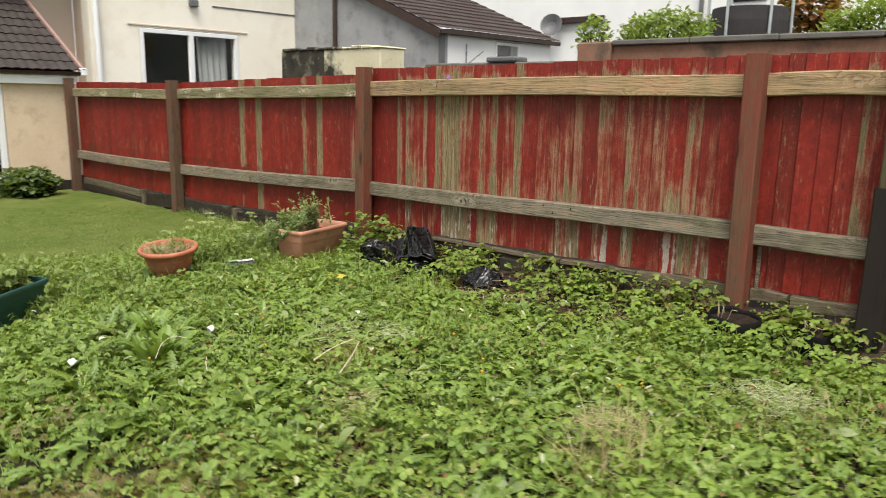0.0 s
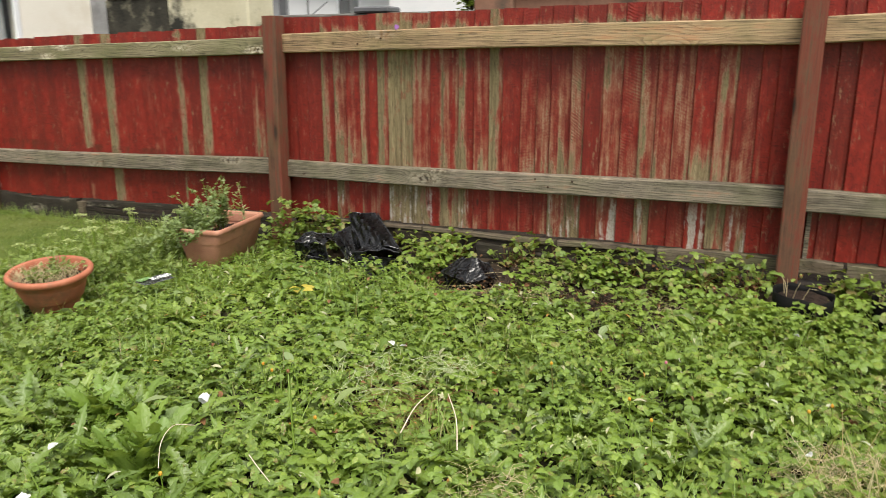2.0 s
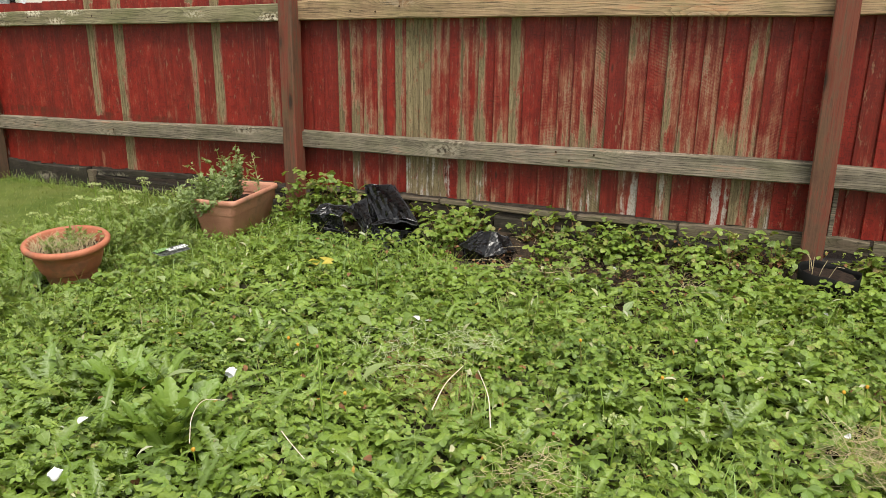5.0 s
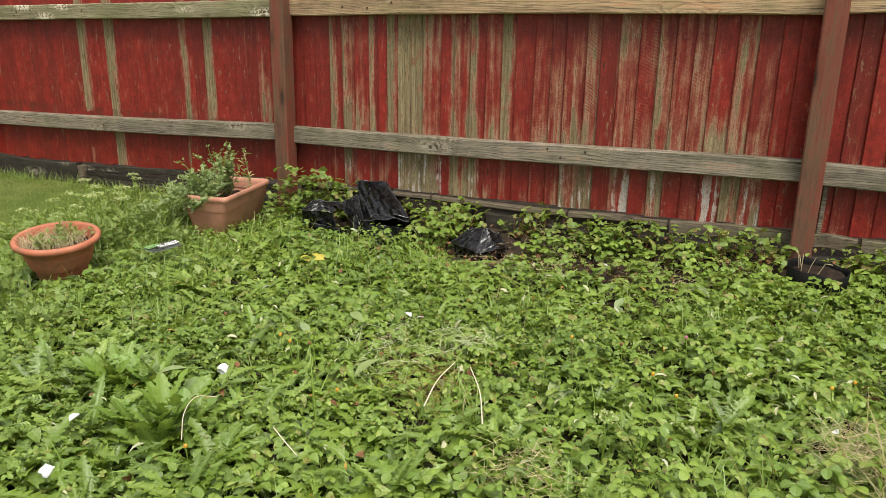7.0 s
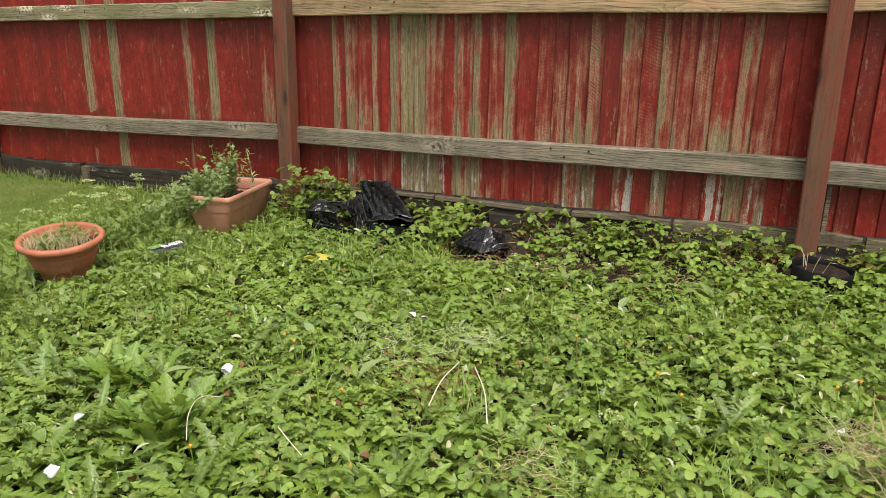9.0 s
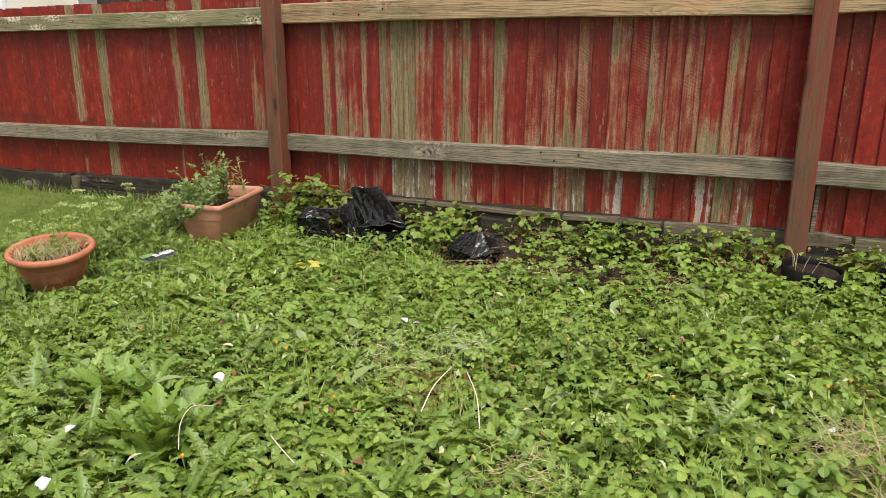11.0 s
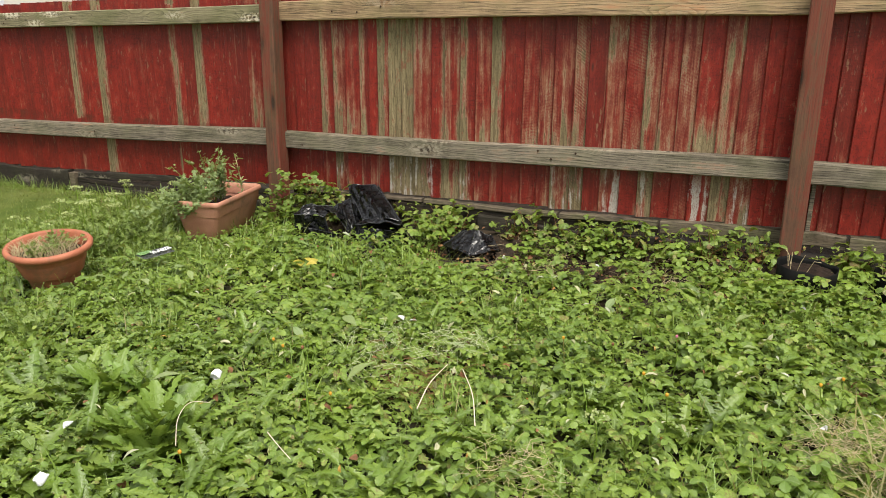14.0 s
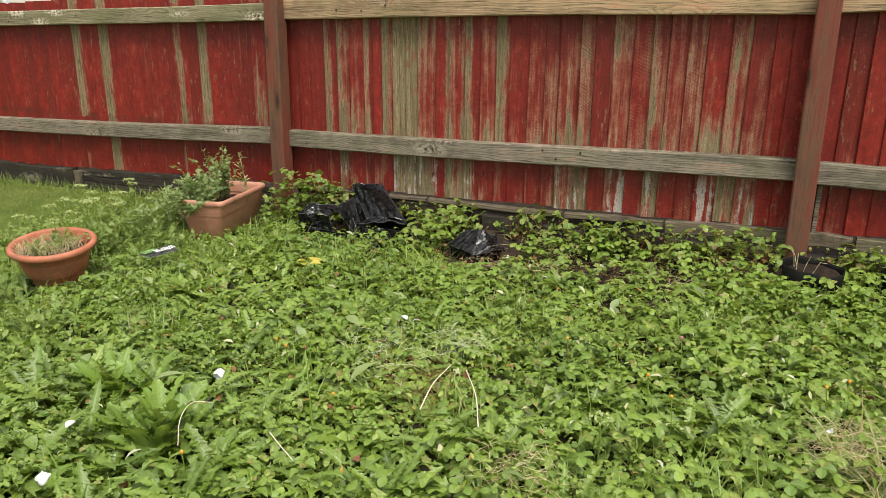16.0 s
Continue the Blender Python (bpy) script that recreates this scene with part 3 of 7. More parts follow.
def beam(p0, p1, wide, deep, steps=10, wobble=0.004, cut=0.006, seed=0, up=(0, 0, 1)):
    """A sawn timber from p0 to p1 (centre line): chamfered section, slightly bent and uneven."""
    rng = random.Random(seed)
    p0, p1 = Vector(p0), Vector(p1)
    ax = (p1 - p0).normalized()
    side = ax.cross(Vector(up))
    side = side.normalized() if side.length > 0.01 else Vector((1, 0, 0))
    top = side.cross(ax).normalized()
    a, b = wide / 2, deep / 2
    ring = [(-a + cut, -b), (a - cut, -b), (a, -b + cut), (a, b - cut), (a - cut, b), (-a + cut, b), (-a, b - cut), (-a, -b + cut)]
    ph1, ph2 = rng.uniform(0, 6), rng.uniform(0, 6)
    bm = bmesh.new()
    rows = []
    for i in range(steps + 1):
        t = i / steps
        c = p0.lerp(p1, t) + top * wobble * 1.6 * math.sin(ph1 + 4.3 * t) + side * wobble * math.sin(ph2 + 5.1 * t)
        rows.append([bm.verts.new(c + top * (u + rng.uniform(-1, 1) * wobble * 0.25) + side * (w + rng.uniform(-1, 1) * wobble * 0.2)) for u, w in ring])
    for r, s in zip(rows, rows[1:]):
        for k in range(8):
            bm.faces.new((r[k], r[(k + 1) % 8], s[(k + 1) % 8], s[k]))
    bm.faces.new(rows[0][::-1])
    bm.faces.new(rows[-1])
    bmesh.ops.recalc_face_normals(bm, faces=bm.faces[:])
    return bm


def tube(points, radius, sides=7, taper=1.0, bm=None):
    bm = bm or bmesh.new()
    pts = [Vector(p) for p in points]
    rows = []
    for i, c in enumerate(pts):
        d = (pts[min(i + 1, len(pts) - 1)] - pts[max(i - 1, 0)]).normalized()
        s = d.cross(Vector((0.31, 0.17, 0.93)))
        s = s.normalized() if s.length > 0.05 else d.cross(Vector((1, 0, 0))).normalized()
        u = s.cross(d)
        r = radius * (1 + (taper - 1) * i / max(len(pts) - 1, 1))
        rows.append([bm.verts.new(c + s * r * math.cos(6.2832 * k / sides) + u * r * math.sin(6.2832 * k / sides)) for k in range(sides)])
    for r, q in zip(rows, rows[1:]):
        for k in range(sides):
            bm.faces.new((r[k], r[(k + 1) % sides], q[(k + 1) % sides], q[k]))
    bm.faces.new(rows[0][::-1])
    bm.faces.new(rows[-1])
    return bm


def lathe(profile, sides=40, wobble=0.0):
    """A turned body from (radius, height) pairs, first and last on the axis where the radius is 0."""
    bm = bmesh.new()
    rows = []
    for r, z in profile:
        if r == 0:
            rows.append([bm.verts.new((0, 0, z))])
        else:
            rows.append([bm.verts.new((r * math.cos(6.2832 * k / sides) * (1 + wobble * math.sin(3 * k)), r * math.sin(6.2832 * k / sides), z)) for k in range(sides)])
    for a, b in zip(rows, rows[1:]):
        for k in range(sides):
            j = (k + 1) % sides
            f = [a[k % len(a)], a[j % len(a)], b[j % len(b)], b[k % len(b)]]
            f = list(dict.fromkeys(f))
            if len(f) > 2:
                bm.faces.new(f)
    bmesh.ops.recalc_face_normals(bm, faces=bm.faces[:])
    return bm


def ground_z(x, y):
    """Height of the bare ground: it falls gently towards the extension."""
    base = -0.045 + 0.0095 * (min(max(x, -14.0), 2.0) + 2.0)
    bank = (0.115 + 0.035 * min(max((x + 2.6) / 0.5, 0.0), 1.0)) * min(max((y - 4.70) / 0.22, 0.0), 1.0) * min(max((x + 5.5) / 0.3, 0.0), 1.0)
    return base + bank + 0.02 * noise.noise((x * 0.9, y * 0.9, 3.1)) + 0.012 * noise.noise((x * 4.1, y * 4.1, 7.7))


# ---- leaf shapes: (points, quads, map) of a leaf of length 1 along +y, its stalk end at the origin ----
def leaf_shape(stations, fold=0.25, droop=0.25, curl=0.0, x0=0.0, y0=0.0, turn=0.0, ruffle=0.0, stagger=False):
    """stations: (place along the leaf, half width). Two rows of quads meet in the midrib."""
    pts, quads, uvs = [], [], []
    ct, st = math.cos(turn), math.sin(turn)
    for i, (v, w) in enumerate(stations):
        zz = -droop * v * v + 0.12 * v
        for k, sgn in enumerate((-1, 0, 1)):
            if stagger and sgn == 1 and 1 < i < len(stations) - 2:
                w = (stations[i + 1][1] + stations[i + 2][1]) / 2
            x, y, z = sgn * w, v, zz + (abs(sgn) * w * fold) + curl * w * sgn + ruffle * abs(sgn) * (0.5 - (i + (sgn > 0)) % 2) * min(1.0, 3 * v)
            pts.append((x0 + x * ct - y * st, y0 + x * st + y * ct, z))
            uvs.append((0.5 + sgn * w * 1.1, v))
    for i in range(len(stations) - 1):
        a = 3 * i
        quads += [(a, a + 1, a + 4, a + 3), (a + 1, a + 2, a + 5, a + 4)]
    return np.array(pts), np.array(quads), np.array(uvs)


def join_shapes(*shapes):
    pts, quads, uvs, n = [], [], [], 0
    for p, q, u in shapes:
        pts.append(p)
        quads.append(q + n)
        uvs.append(u)
        n += len(p)
    return np.concatenate(pts), np.concatenate(quads), np.concatenate(uvs)


OVAL = [(0.0, 0.03), (0.18, 0.25), (0.42, 0.41), (0.68, 0.38), (0.90, 0.20), (1.0, 0.03)]
OVAL_T = [(0.0, 0.03), (0.16, 0.19), (0.32, 0.36), (0.39, 0.29), (0.54, 0.46), (0.60, 0.36), (0.75, 0.43), (0.81, 0.31), (0.93, 0.26), (0.96, 0.16), (1.0, 0.05)]
HEART = [(0.0, 0.10), (0.06, 0.36), (0.22, 0.46), (0.42, 0.42), (0.64, 0.29), (0.84, 0.14), (1.0, 0.01)]
LANCE = [(0.0, 0.03), (0.15, 0.06), (0.35, 0.15), (0.58, 0.19), (0.80, 0.13), (0.93, 0.06), (1.0, 0.01)]
BLADE = [(0.0, 0.010), (0.3, 0.012), (0.6, 0.010), (0.85, 0.006), (1.0, 0.001)]
TUFT = [(0.0, 0.030), (0.5, 0.028), (1.0, 0.004)]

TRIFOLIATE = join_shapes(leaf_shape(OVAL_T, 0.30, 0.28), leaf_shape(OVAL_T, 0.30, 0.34, 0.08, 0, -0.04, 1.42), leaf_shape(OVAL_T, 0.30, 0.34, -0.08, 0, -0.04, -1.42))
TRI_PLAIN = join_shapes(leaf_shape(OVAL, 0.35, 0.4), leaf_shape(OVAL, 0.35, 0.45, 0.1, 0, 0, 1.6), leaf_shape(OVAL, 0.35, 0.45, -0.1, 0, 0, -1.6))
LANCE4 = [(0.0, 0.03), (0.35, 0.16), (0.7, 0.17), (1.0, 0.01)]
RAGGED = join_shapes(*[leaf_shape([(v * (0.5 - 0.05 * k), w * 0.5) for v, w in LANCE4], 0.3, 0.5, 0, 0, 0.2 * k, s * (1.0 - 0.05 * k)) for k in range(1, 4) for s in (-1, 1)], leaf_shape([(v * 0.45, w * 0.6) for v, w in LANCE4], 0.3, 0.4, 0, 0, 0.65, 0), leaf_shape([(0.0, 0.02), (0.8, 0.02)], 0, 0.1))


def scatter(name, shape, at, yaw, pitch, roll, size, mat, label, category, stretch=None, parent=None):
    """Many leaves of one shape as one mesh. at: n x 3; angles in radians; size: n."""
    pts, quads, uvs = shape
    n, k = len(at), len(pts)
    p = np.repeat(pts[None], n, 0) * size[:, None, None]
    if stretch is not None:
        p[:, :, 0] *= stretch[:, None]
    cr, sr = np.cos(roll)[:, None], np.sin(roll)[:, None]
    x, z = p[:, :, 0] * cr + p[:, :, 2] * sr, -p[:, :, 0] * sr + p[:, :, 2] * cr
    cp, sp = np.cos(pitch)[:, None], np.sin(pitch)[:, None]
    y, z = p[:, :, 1] * cp - z * sp, p[:, :, 1] * sp + z * cp
    cy, sy = np.cos(yaw)[:, None], np.sin(yaw)[:, None]
    x, y = x * cy - y * sy, x * sy + y * cy
    co = np.stack((x, y, z), 2) + np.asarray(at)[:, None, :]
    faces = (quads[None] + (np.arange(n) * k)[:, None, None]).reshape(-1)
    me = bpy.data.meshes.new(name)
    me.vertices.add(n * k)
    me.vertices.foreach_set("co", co.reshape(-1))
    nq = n * len(quads)
    me.loops.add(nq * 4)
    me.loops.foreach_set("vertex_index", faces)
    me.polygons.add(nq)
    me.polygons.foreach_set("loop_start", np.arange(nq) * 4)
    me.polygons.foreach_set("use_smooth", np.ones(nq, dtype=bool))
    layer = me.uv_layers.new(name="UVMap")
    layer.data.foreach_set("uv", np.tile(uvs[quads.reshape(-1)], (n, 1)).reshape(-1))
    me.update(calc_edges=True)
    ob = link(name, me, mat, parent)
    if parent is None:
        tagged(ob, label, category, "", "stuff")
    return ob


def one_leaf(name, shape, mat):
    """A single leaf mesh, to be shared by the leaves of a plant."""
    pts, quads, uvs = shape
    me = bpy.data.meshes.new(name)
    me.from_pydata([tuple(p) for p in pts], [], [tuple(int(i) for i in q) for q in quads])
    layer = me.uv_layers.new(name="UVMap")
    layer.data.foreach_set("uv", uvs[quads.reshape(-1)].reshape(-1))
    me.polygons.foreach_set("use_smooth", [True] * len(me.polygons))
    me.materials.append(mat)
    return me


# ---- ground ----
def make_ground():
    xs = np.concatenate((np.array([-400, -150, -60, -30, -20]), np.arange(-14.0, 3.01, 0.14), np.array([6, 12, 30, 80, 300])))
    ys = np.concatenate((np.array([-300, -80, -25, -8]), np.arange(-2.0, 6.01, 0.14), np.array([8, 12, 20, 40, 100, 400])))
    verts = [(x, y, ground_z(x, y)) for y in ys for x in xs]
    w = len(xs)
    faces = [(j * w + i, j * w + i + 1, (j + 1) * w + i + 1, (j + 1) * w + i) for j in range(len(ys) - 1) for i in range(w - 1)]
    me = bpy.data.meshes.new("ground")
    me.from_pydata(verts, [], faces)
    me.polygons.foreach_set("use_smooth", [True] * len(me.polygons))
    tagged(link("ground", me, M_SOIL), "dark crumbly garden soil with thin weeds", "ground", "", "structure")


def lawn_edge(y):
    """x at which the mown lawn gives way to the weedy bed."""
    return -6.75 + 0.18 * math.sin(2.1 * y) + 0.12 * noise.noise((0.0, y * 2.0, 5.0)) + (0.35 * max(0.0, y - 3.4))


def make_lawn():
    verts, faces = [], []
    ys = np.arange(-4.0, 4.97, 0.16)
    n = 36
    for y in ys:
        e = lawn_edge(y)
        for i in range(n):
            x = -12.82 + (e + 12.82) * i / (n - 1)
            verts.append((x, y, ground_z(x, y) + (0.018 if i < n - 1 else -0.01)))
    for j in range(len(ys) - 1):
        for i in range(n - 1):
            faces.append((j * n + i, j * n + i + 1, (j + 1) * n + i + 1, (j + 1) * n + i))
    me = bpy.data.meshes.new("lawn")
    me.from_pydata(verts, [], faces)
    me.polygons.foreach_set("use_smooth", [True] * len(me.polygons))
    tagged(link("lawn", me, M_TURF), "mown yellow-green lawn with worn patches", "lawn", "", "structure")


make_ground()
make_lawn()

# ---- fence ----
FENCE_Y = 5.07
POST_E, POST_A, POST_B, POST_C, POST_D = -12.62, -9.33, -5.59, -1.82, -1.0
fence = thing("fence", "closeboard timber fence with peeling red stain and bare weathered rails", "fence", "", (0, FENCE_Y, 0))


def featheredge(mat):
    """A tapered board, 1 high, thick at one edge, with worn corners."""
    w = 0.0725
    sec = [(-w, -0.030), (-w + 0.004, -0.034), (w - 0.003, -0.008), (w, -0.004), (w, 0.0), (-w, -0.001)]
    verts = [(x, y, z) for z in (0, 1) for x, y in sec]
    faces = [(k, (k + 1) % 6, 6 + (k + 1) % 6, 6 + k) for k in range(6)] + [(5, 4, 3, 2, 1, 0), (6, 7, 8, 9, 10, 11)]
    me = bpy.data.meshes.new("board")
    me.from_pydata(verts, [], faces)
    me.materials.append(mat)
    return me


_boards = {}


def board_run(x0, edges, kinds, bottom, top, seed=1):
    """Boards from x0, each up to its own edge; kinds: wear and foot of each; bottom and top are heights at both ends."""
    rng = random.Random(seed)
    x1, left = edges[-1], x0
    for right, (kind, foot) in zip(edges, kinds):
        t = ((left + right) / 2 - x0) / (x1 - x0)
        if (kind, foot) not in _boards:
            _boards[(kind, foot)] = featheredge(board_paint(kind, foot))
        ob = new("board", _boards[(kind, foot)])
        ob.parent = fence
        lo = bottom[0] + (bottom[1] - bottom[0]) * t + rng.uniform(-0.008, 0.008)
        hi = top[0] + (top[1] - top[0]) * t + rng.uniform(-0.006, 0.006)
        wide = right - left + 0.030
        ob.matrix_basis = pose(left + wide / 2, rng.uniform(-0.004, 0.004), lo, 0, rng.uniform(-0.35, 0.35), rng.uniform(-3.0, 1.2)) @ Matrix.Diagonal((wide / 0.145, 1, hi - lo, 1))
        left = right


def even(x0, x1, n):
    return [x0 + (x1 - x0) * (i + 1) / n for i in range(n)]


# the middle bay, board by board: thin edge, wear and foot
BAY = """-5.46 red r, -5.353 deep r, -5.233 red r, -5.115 left r, -5.00 edge w, -4.875 fade r, -4.80 left r, -4.72 red b, -4.635 half r, -4.532 bare w, -4.43 bare w,
-4.285 top w, -4.179 right w, -4.057 sides b, -3.937 left w, -3.82 fade r, -3.721 half r, -3.592 pink r, -3.473 brown r, -3.373 brown r, -3.236 streak w,
-3.139 sawn w, -3.029 pink r, -2.893 top w, -2.774 sawn_red r, -2.678 mix w, -2.564 fade r, -2.451 pale r, -2.322 low W, -2.209 sides b, -2.08 brown w, -1.99 pink r, -1.88 red r, -1.80 pink r"""
BAY = [row.split() for row in BAY.replace("\n", " ").split(",")]
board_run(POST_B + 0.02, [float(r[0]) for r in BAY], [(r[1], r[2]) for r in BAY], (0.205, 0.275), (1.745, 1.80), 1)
rng_w = random.Random(4)
KINDS = [(rng_w.choice(("deep", "deep", "red", "red", "pink")), "r") for _ in range(33)]
for _i, _k in ((12, "half"), (15, "half"), (22, "right"), (23, "left"), (25, "half"), (26, "red"), (30, "fade"), (19, "pink"), (28, "pink"), (5, "deep"), (7, "deep"), (2, "deep"), (4, "deep"), (8, "deep")):
    KINDS[_i] = (_k, "b" if _i == 15 else "r")
board_run(-9.285, even(-9.285, POST_B + 0.02, 33), KINDS, (0.075, 0.20), (1.60, 1.70), 2)
board_run(POST_E, even(POST_E, -9.285, 29), [(rng_w.choice(("deep", "red", "red")), "r") for _ in range(27)] + [("red", "w")] * 2, (0.10, 0.085), (1.60, 1.595), 3)
board_run(-1.80, even(-1.80, POST_D, 7), [(k, "r") for k in ("deep", "red", "red", "deep", "pink", "edge", "pink")], (0.27, 0.285), (1.80, 1.80), 4)
board_run(POST_D, even(POST_D, 2.6, 32), [(rng_w.choice(("red", "fade", "brown")), "r") for _ in range(32)], (0.28, 0.32), (1.80, 1.84), 5)


def rail(x0, z0, x1, z1, mat, seed, label, tall=0.128):
    part("rail", beam((x0, -0.0725, z0), (x1, -0.0725, z1), tall, 0.092, 14, 0.005, 0.007, seed), mat, fence, label)


for k, (x0, x1, lo0, lo1, hi0, hi1) in enumerate((
        (POST_B, POST_C, 0.585, 0.645, 1.559, 1.604), (POST_A, POST_B, 0.470, 0.592, 1.447, 1.55),
        (POST_E, POST_A, 0.455, 0.475, 1.44, 1.445), (POST_C, POST_D, 0.632, 0.655, 1.612, 1.622), (POST_D, 2.6, 0.66, 0.70, 1.62, 1.66))):
    rail(x0, lo0, x1, lo1, M_RAIL_LOW, 10 + k, "grey weathered lower rail")
    rail(x0, hi0, x1, hi1, M_RAIL_OLD if k in (1, 2) else M_RAIL_TOP, 20 + k, "greyed green top rail with torn knots" if k in (1, 2) else "bare tan top rail with dark knots", 0.128 if k in (1, 2) else 0.142)

for x, lo, hi, mat, lean, seed in ((POST_E, -0.30, 1.66, M_POST_OLD, 0.0, 31), (POST_A, -0.30, 1.63, M_POST_OLD, 0.01, 32), (POST_B, -0.25, 1.755, M_POST, 0.015, 33),
                                   (POST_C, -0.20, 1.80, M_POST, -0.01, 34), (2.6, -0.2, 1.84, M_POST, 0.0, 35)):
    part("post", beam((x, -0.145, lo), (x + lean, -0.145, hi), 0.125, 0.125, 14, 0.003, 0.009, seed, (0, 1, 0)), mat, fence, "square sawn brown-stained post")
part("post", beam((POST_D + 0.01, -0.145, 0.98), (POST_D + 0.01, -0.145, 1.81), 0.14, 0.125, 8, 0.003, 0.009, 36, (0, 1, 0)), M_POST_DARK, fence, "dark brown post")
part("post", beam((POST_D, -0.155, -0.2), (POST_D, -0.155, 1.03), 0.15, 0.145, 10, 0.003, 0.009, 37, (0, 1, 0)), M_POST_BLACK, fence, "blackened post stub")
part("batten", box((POST_C + 0.072, -0.045, 0.26), (POST_C + 0.098, -0.036, 0.575), 0.003), M_RAIL_LOW, fence, "narrow grey batten")

# ground timbers under the boards; the second row of gravel boards is darker
for k, (x0, x1, z0, z1, h, d, mat) in enumerate((
        (POST_B + 0.06, -4.35, 0.188, 0.192, 0.030, 0.06, M_GRAVEL), (-4.33, -3.30, 0.190, 0.208, 0.034, 0.066, M_GRAVEL), (-3.28, -2.62, 0.205, 0.222, 0.038, 0.07, M_GRAVEL),
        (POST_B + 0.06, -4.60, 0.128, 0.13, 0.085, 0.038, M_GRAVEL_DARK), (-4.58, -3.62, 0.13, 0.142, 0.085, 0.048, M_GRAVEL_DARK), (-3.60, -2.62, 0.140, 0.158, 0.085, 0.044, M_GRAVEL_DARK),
        (-2.60, POST_C - 0.05, 0.205, 0.230, 0.085, 0.07, M_GRAVEL), (POST_C + 0.06, -1.52, 0.227, 0.233, 0.085, 0.07, M_GRAVEL), (-1.50, POST_D - 0.05, 0.233, 0.237, 0.085, 0.07, M_GRAVEL),
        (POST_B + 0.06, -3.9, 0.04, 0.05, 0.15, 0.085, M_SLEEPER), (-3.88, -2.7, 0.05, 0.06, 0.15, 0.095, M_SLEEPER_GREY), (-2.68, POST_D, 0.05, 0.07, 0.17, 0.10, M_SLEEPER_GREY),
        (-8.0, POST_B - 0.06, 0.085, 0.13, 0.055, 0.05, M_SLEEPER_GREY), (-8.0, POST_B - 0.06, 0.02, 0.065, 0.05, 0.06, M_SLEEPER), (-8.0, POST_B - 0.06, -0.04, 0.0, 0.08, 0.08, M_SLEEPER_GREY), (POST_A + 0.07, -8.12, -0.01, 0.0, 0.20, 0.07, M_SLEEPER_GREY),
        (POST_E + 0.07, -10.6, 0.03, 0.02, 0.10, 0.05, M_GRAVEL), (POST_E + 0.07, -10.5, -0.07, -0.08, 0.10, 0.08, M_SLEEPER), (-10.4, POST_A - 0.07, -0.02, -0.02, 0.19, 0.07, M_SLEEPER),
        (POST_D + 0.08, 2.5, 0.1, 0.1, 0.3, 0.06, M_GRAVEL))):
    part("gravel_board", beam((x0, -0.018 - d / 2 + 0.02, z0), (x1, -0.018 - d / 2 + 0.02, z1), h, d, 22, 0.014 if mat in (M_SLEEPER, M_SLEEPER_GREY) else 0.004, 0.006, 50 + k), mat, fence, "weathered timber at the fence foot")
for x in (-8.06, -10.45):
    part("stub_post", beam((x, -0.06, -0.2), (x + 0.005, -0.06, 0.09), 0.07, 0.07, 4, 0.003, 0.006, 70, (0, 1, 0)), M_GRAVEL, fence, "short stub of grey timber")


# ---- pots ----
def round_pot():
    at = (-5.73, 2.94, ground_z(-5.72, 2.93) + 0.025)
    pot = thing("flower_pot", "round terracotta-coloured plastic pot full of dry weeds", "flower pot", "", at)
    pot.matrix_basis = pose(*at, 5.5, 3.2, 0)
    prof = [(0, 0.0), (0.112, 0.0), (0.120, 0.012), (0.148, 0.12), (0.150, 0.124), (0.162, 0.128), (0.165, 0.132), (0.184, 0.19), (0.199, 0.248), (0.206, 0.254), (0.226, 0.260), (0.236, 0.270), (0.238, 0.287), (0.230, 0.298),
            (0.214, 0.300), (0.205, 0.290), (0.198, 0.255), (0.188, 0.20)]
    part("pot_wall", lathe(prof, 48), M_TERRA, pot, "", True)
    part("potting_soil", lathe([(0, 0.238), (0.10, 0.234), (0.186, 0.226), (0.176, 0.205), (0, 0.20)], 30), M_COMPOST, pot, "dry brown compost")
    return at


def trough(name, label, mat, at, rz, length, width, height, soil_drop=0.05):
    """A tapered window-box with a rolled rim and a moulded band; length along its own x."""
    t = thing(name, label, "planter", "", at, "", rz)
    bm = bmesh.new()
    prof = [(0.66, 0.0), (0.68, 0.012), (0.845, 0.60), (0.85, 0.606), (0.885, 0.61), (0.892, 0.616), (0.915, 0.86), (0.92, 0.866), (0.985, 0.87), (0.995, 0.876), (1.01, 0.93), (0.99, 0.985), (0.955, 1.0), (0.90, 0.985), (0.885, 0.90), (0.87, 0.72)]
    rows = []
    for s, z in prof:
        a, b = length / 2 - (1 - s) * width * 0.42, width / 2 * s
        r = 0.035
        ring = []
        for cx, cy, a0 in ((a - r, b - r, 0), (-a + r, b - r, 90), (-a + r, -b + r, 180), (a - r, -b + r, 270)):
            for k in range(5):
                q = radians(a0 + 22.5 * k)
                ring.append(bm.verts.new((cx + r * math.cos(q), cy + r * math.sin(q), z * height)))
        rows.append(ring)
    n = len(rows[0])
    for p, q in zip(rows, rows[1:]):
        for k in range(n):
            bm.faces.new((p[k], p[(k + 1) % n], q[(k + 1) % n], q[k]))
    bm.faces.new(rows[0][::-1])
    part("trough_wall", bm, mat, t, "", True)
    bm = bmesh.new()
    bmesh.ops.create_grid(bm, x_segments=16, y_segments=8, size=0.5)
    for v in bm.verts:
        v.co = Vector((v.co.x * (length - 0.06), v.co.y * (width * 0.87), height * 0.80 - soil_drop + 0.014 * noise.noise(v.co * 9)))
    part("potting_soil", bm, M_COMPOST, t, "dark compost")
    return t


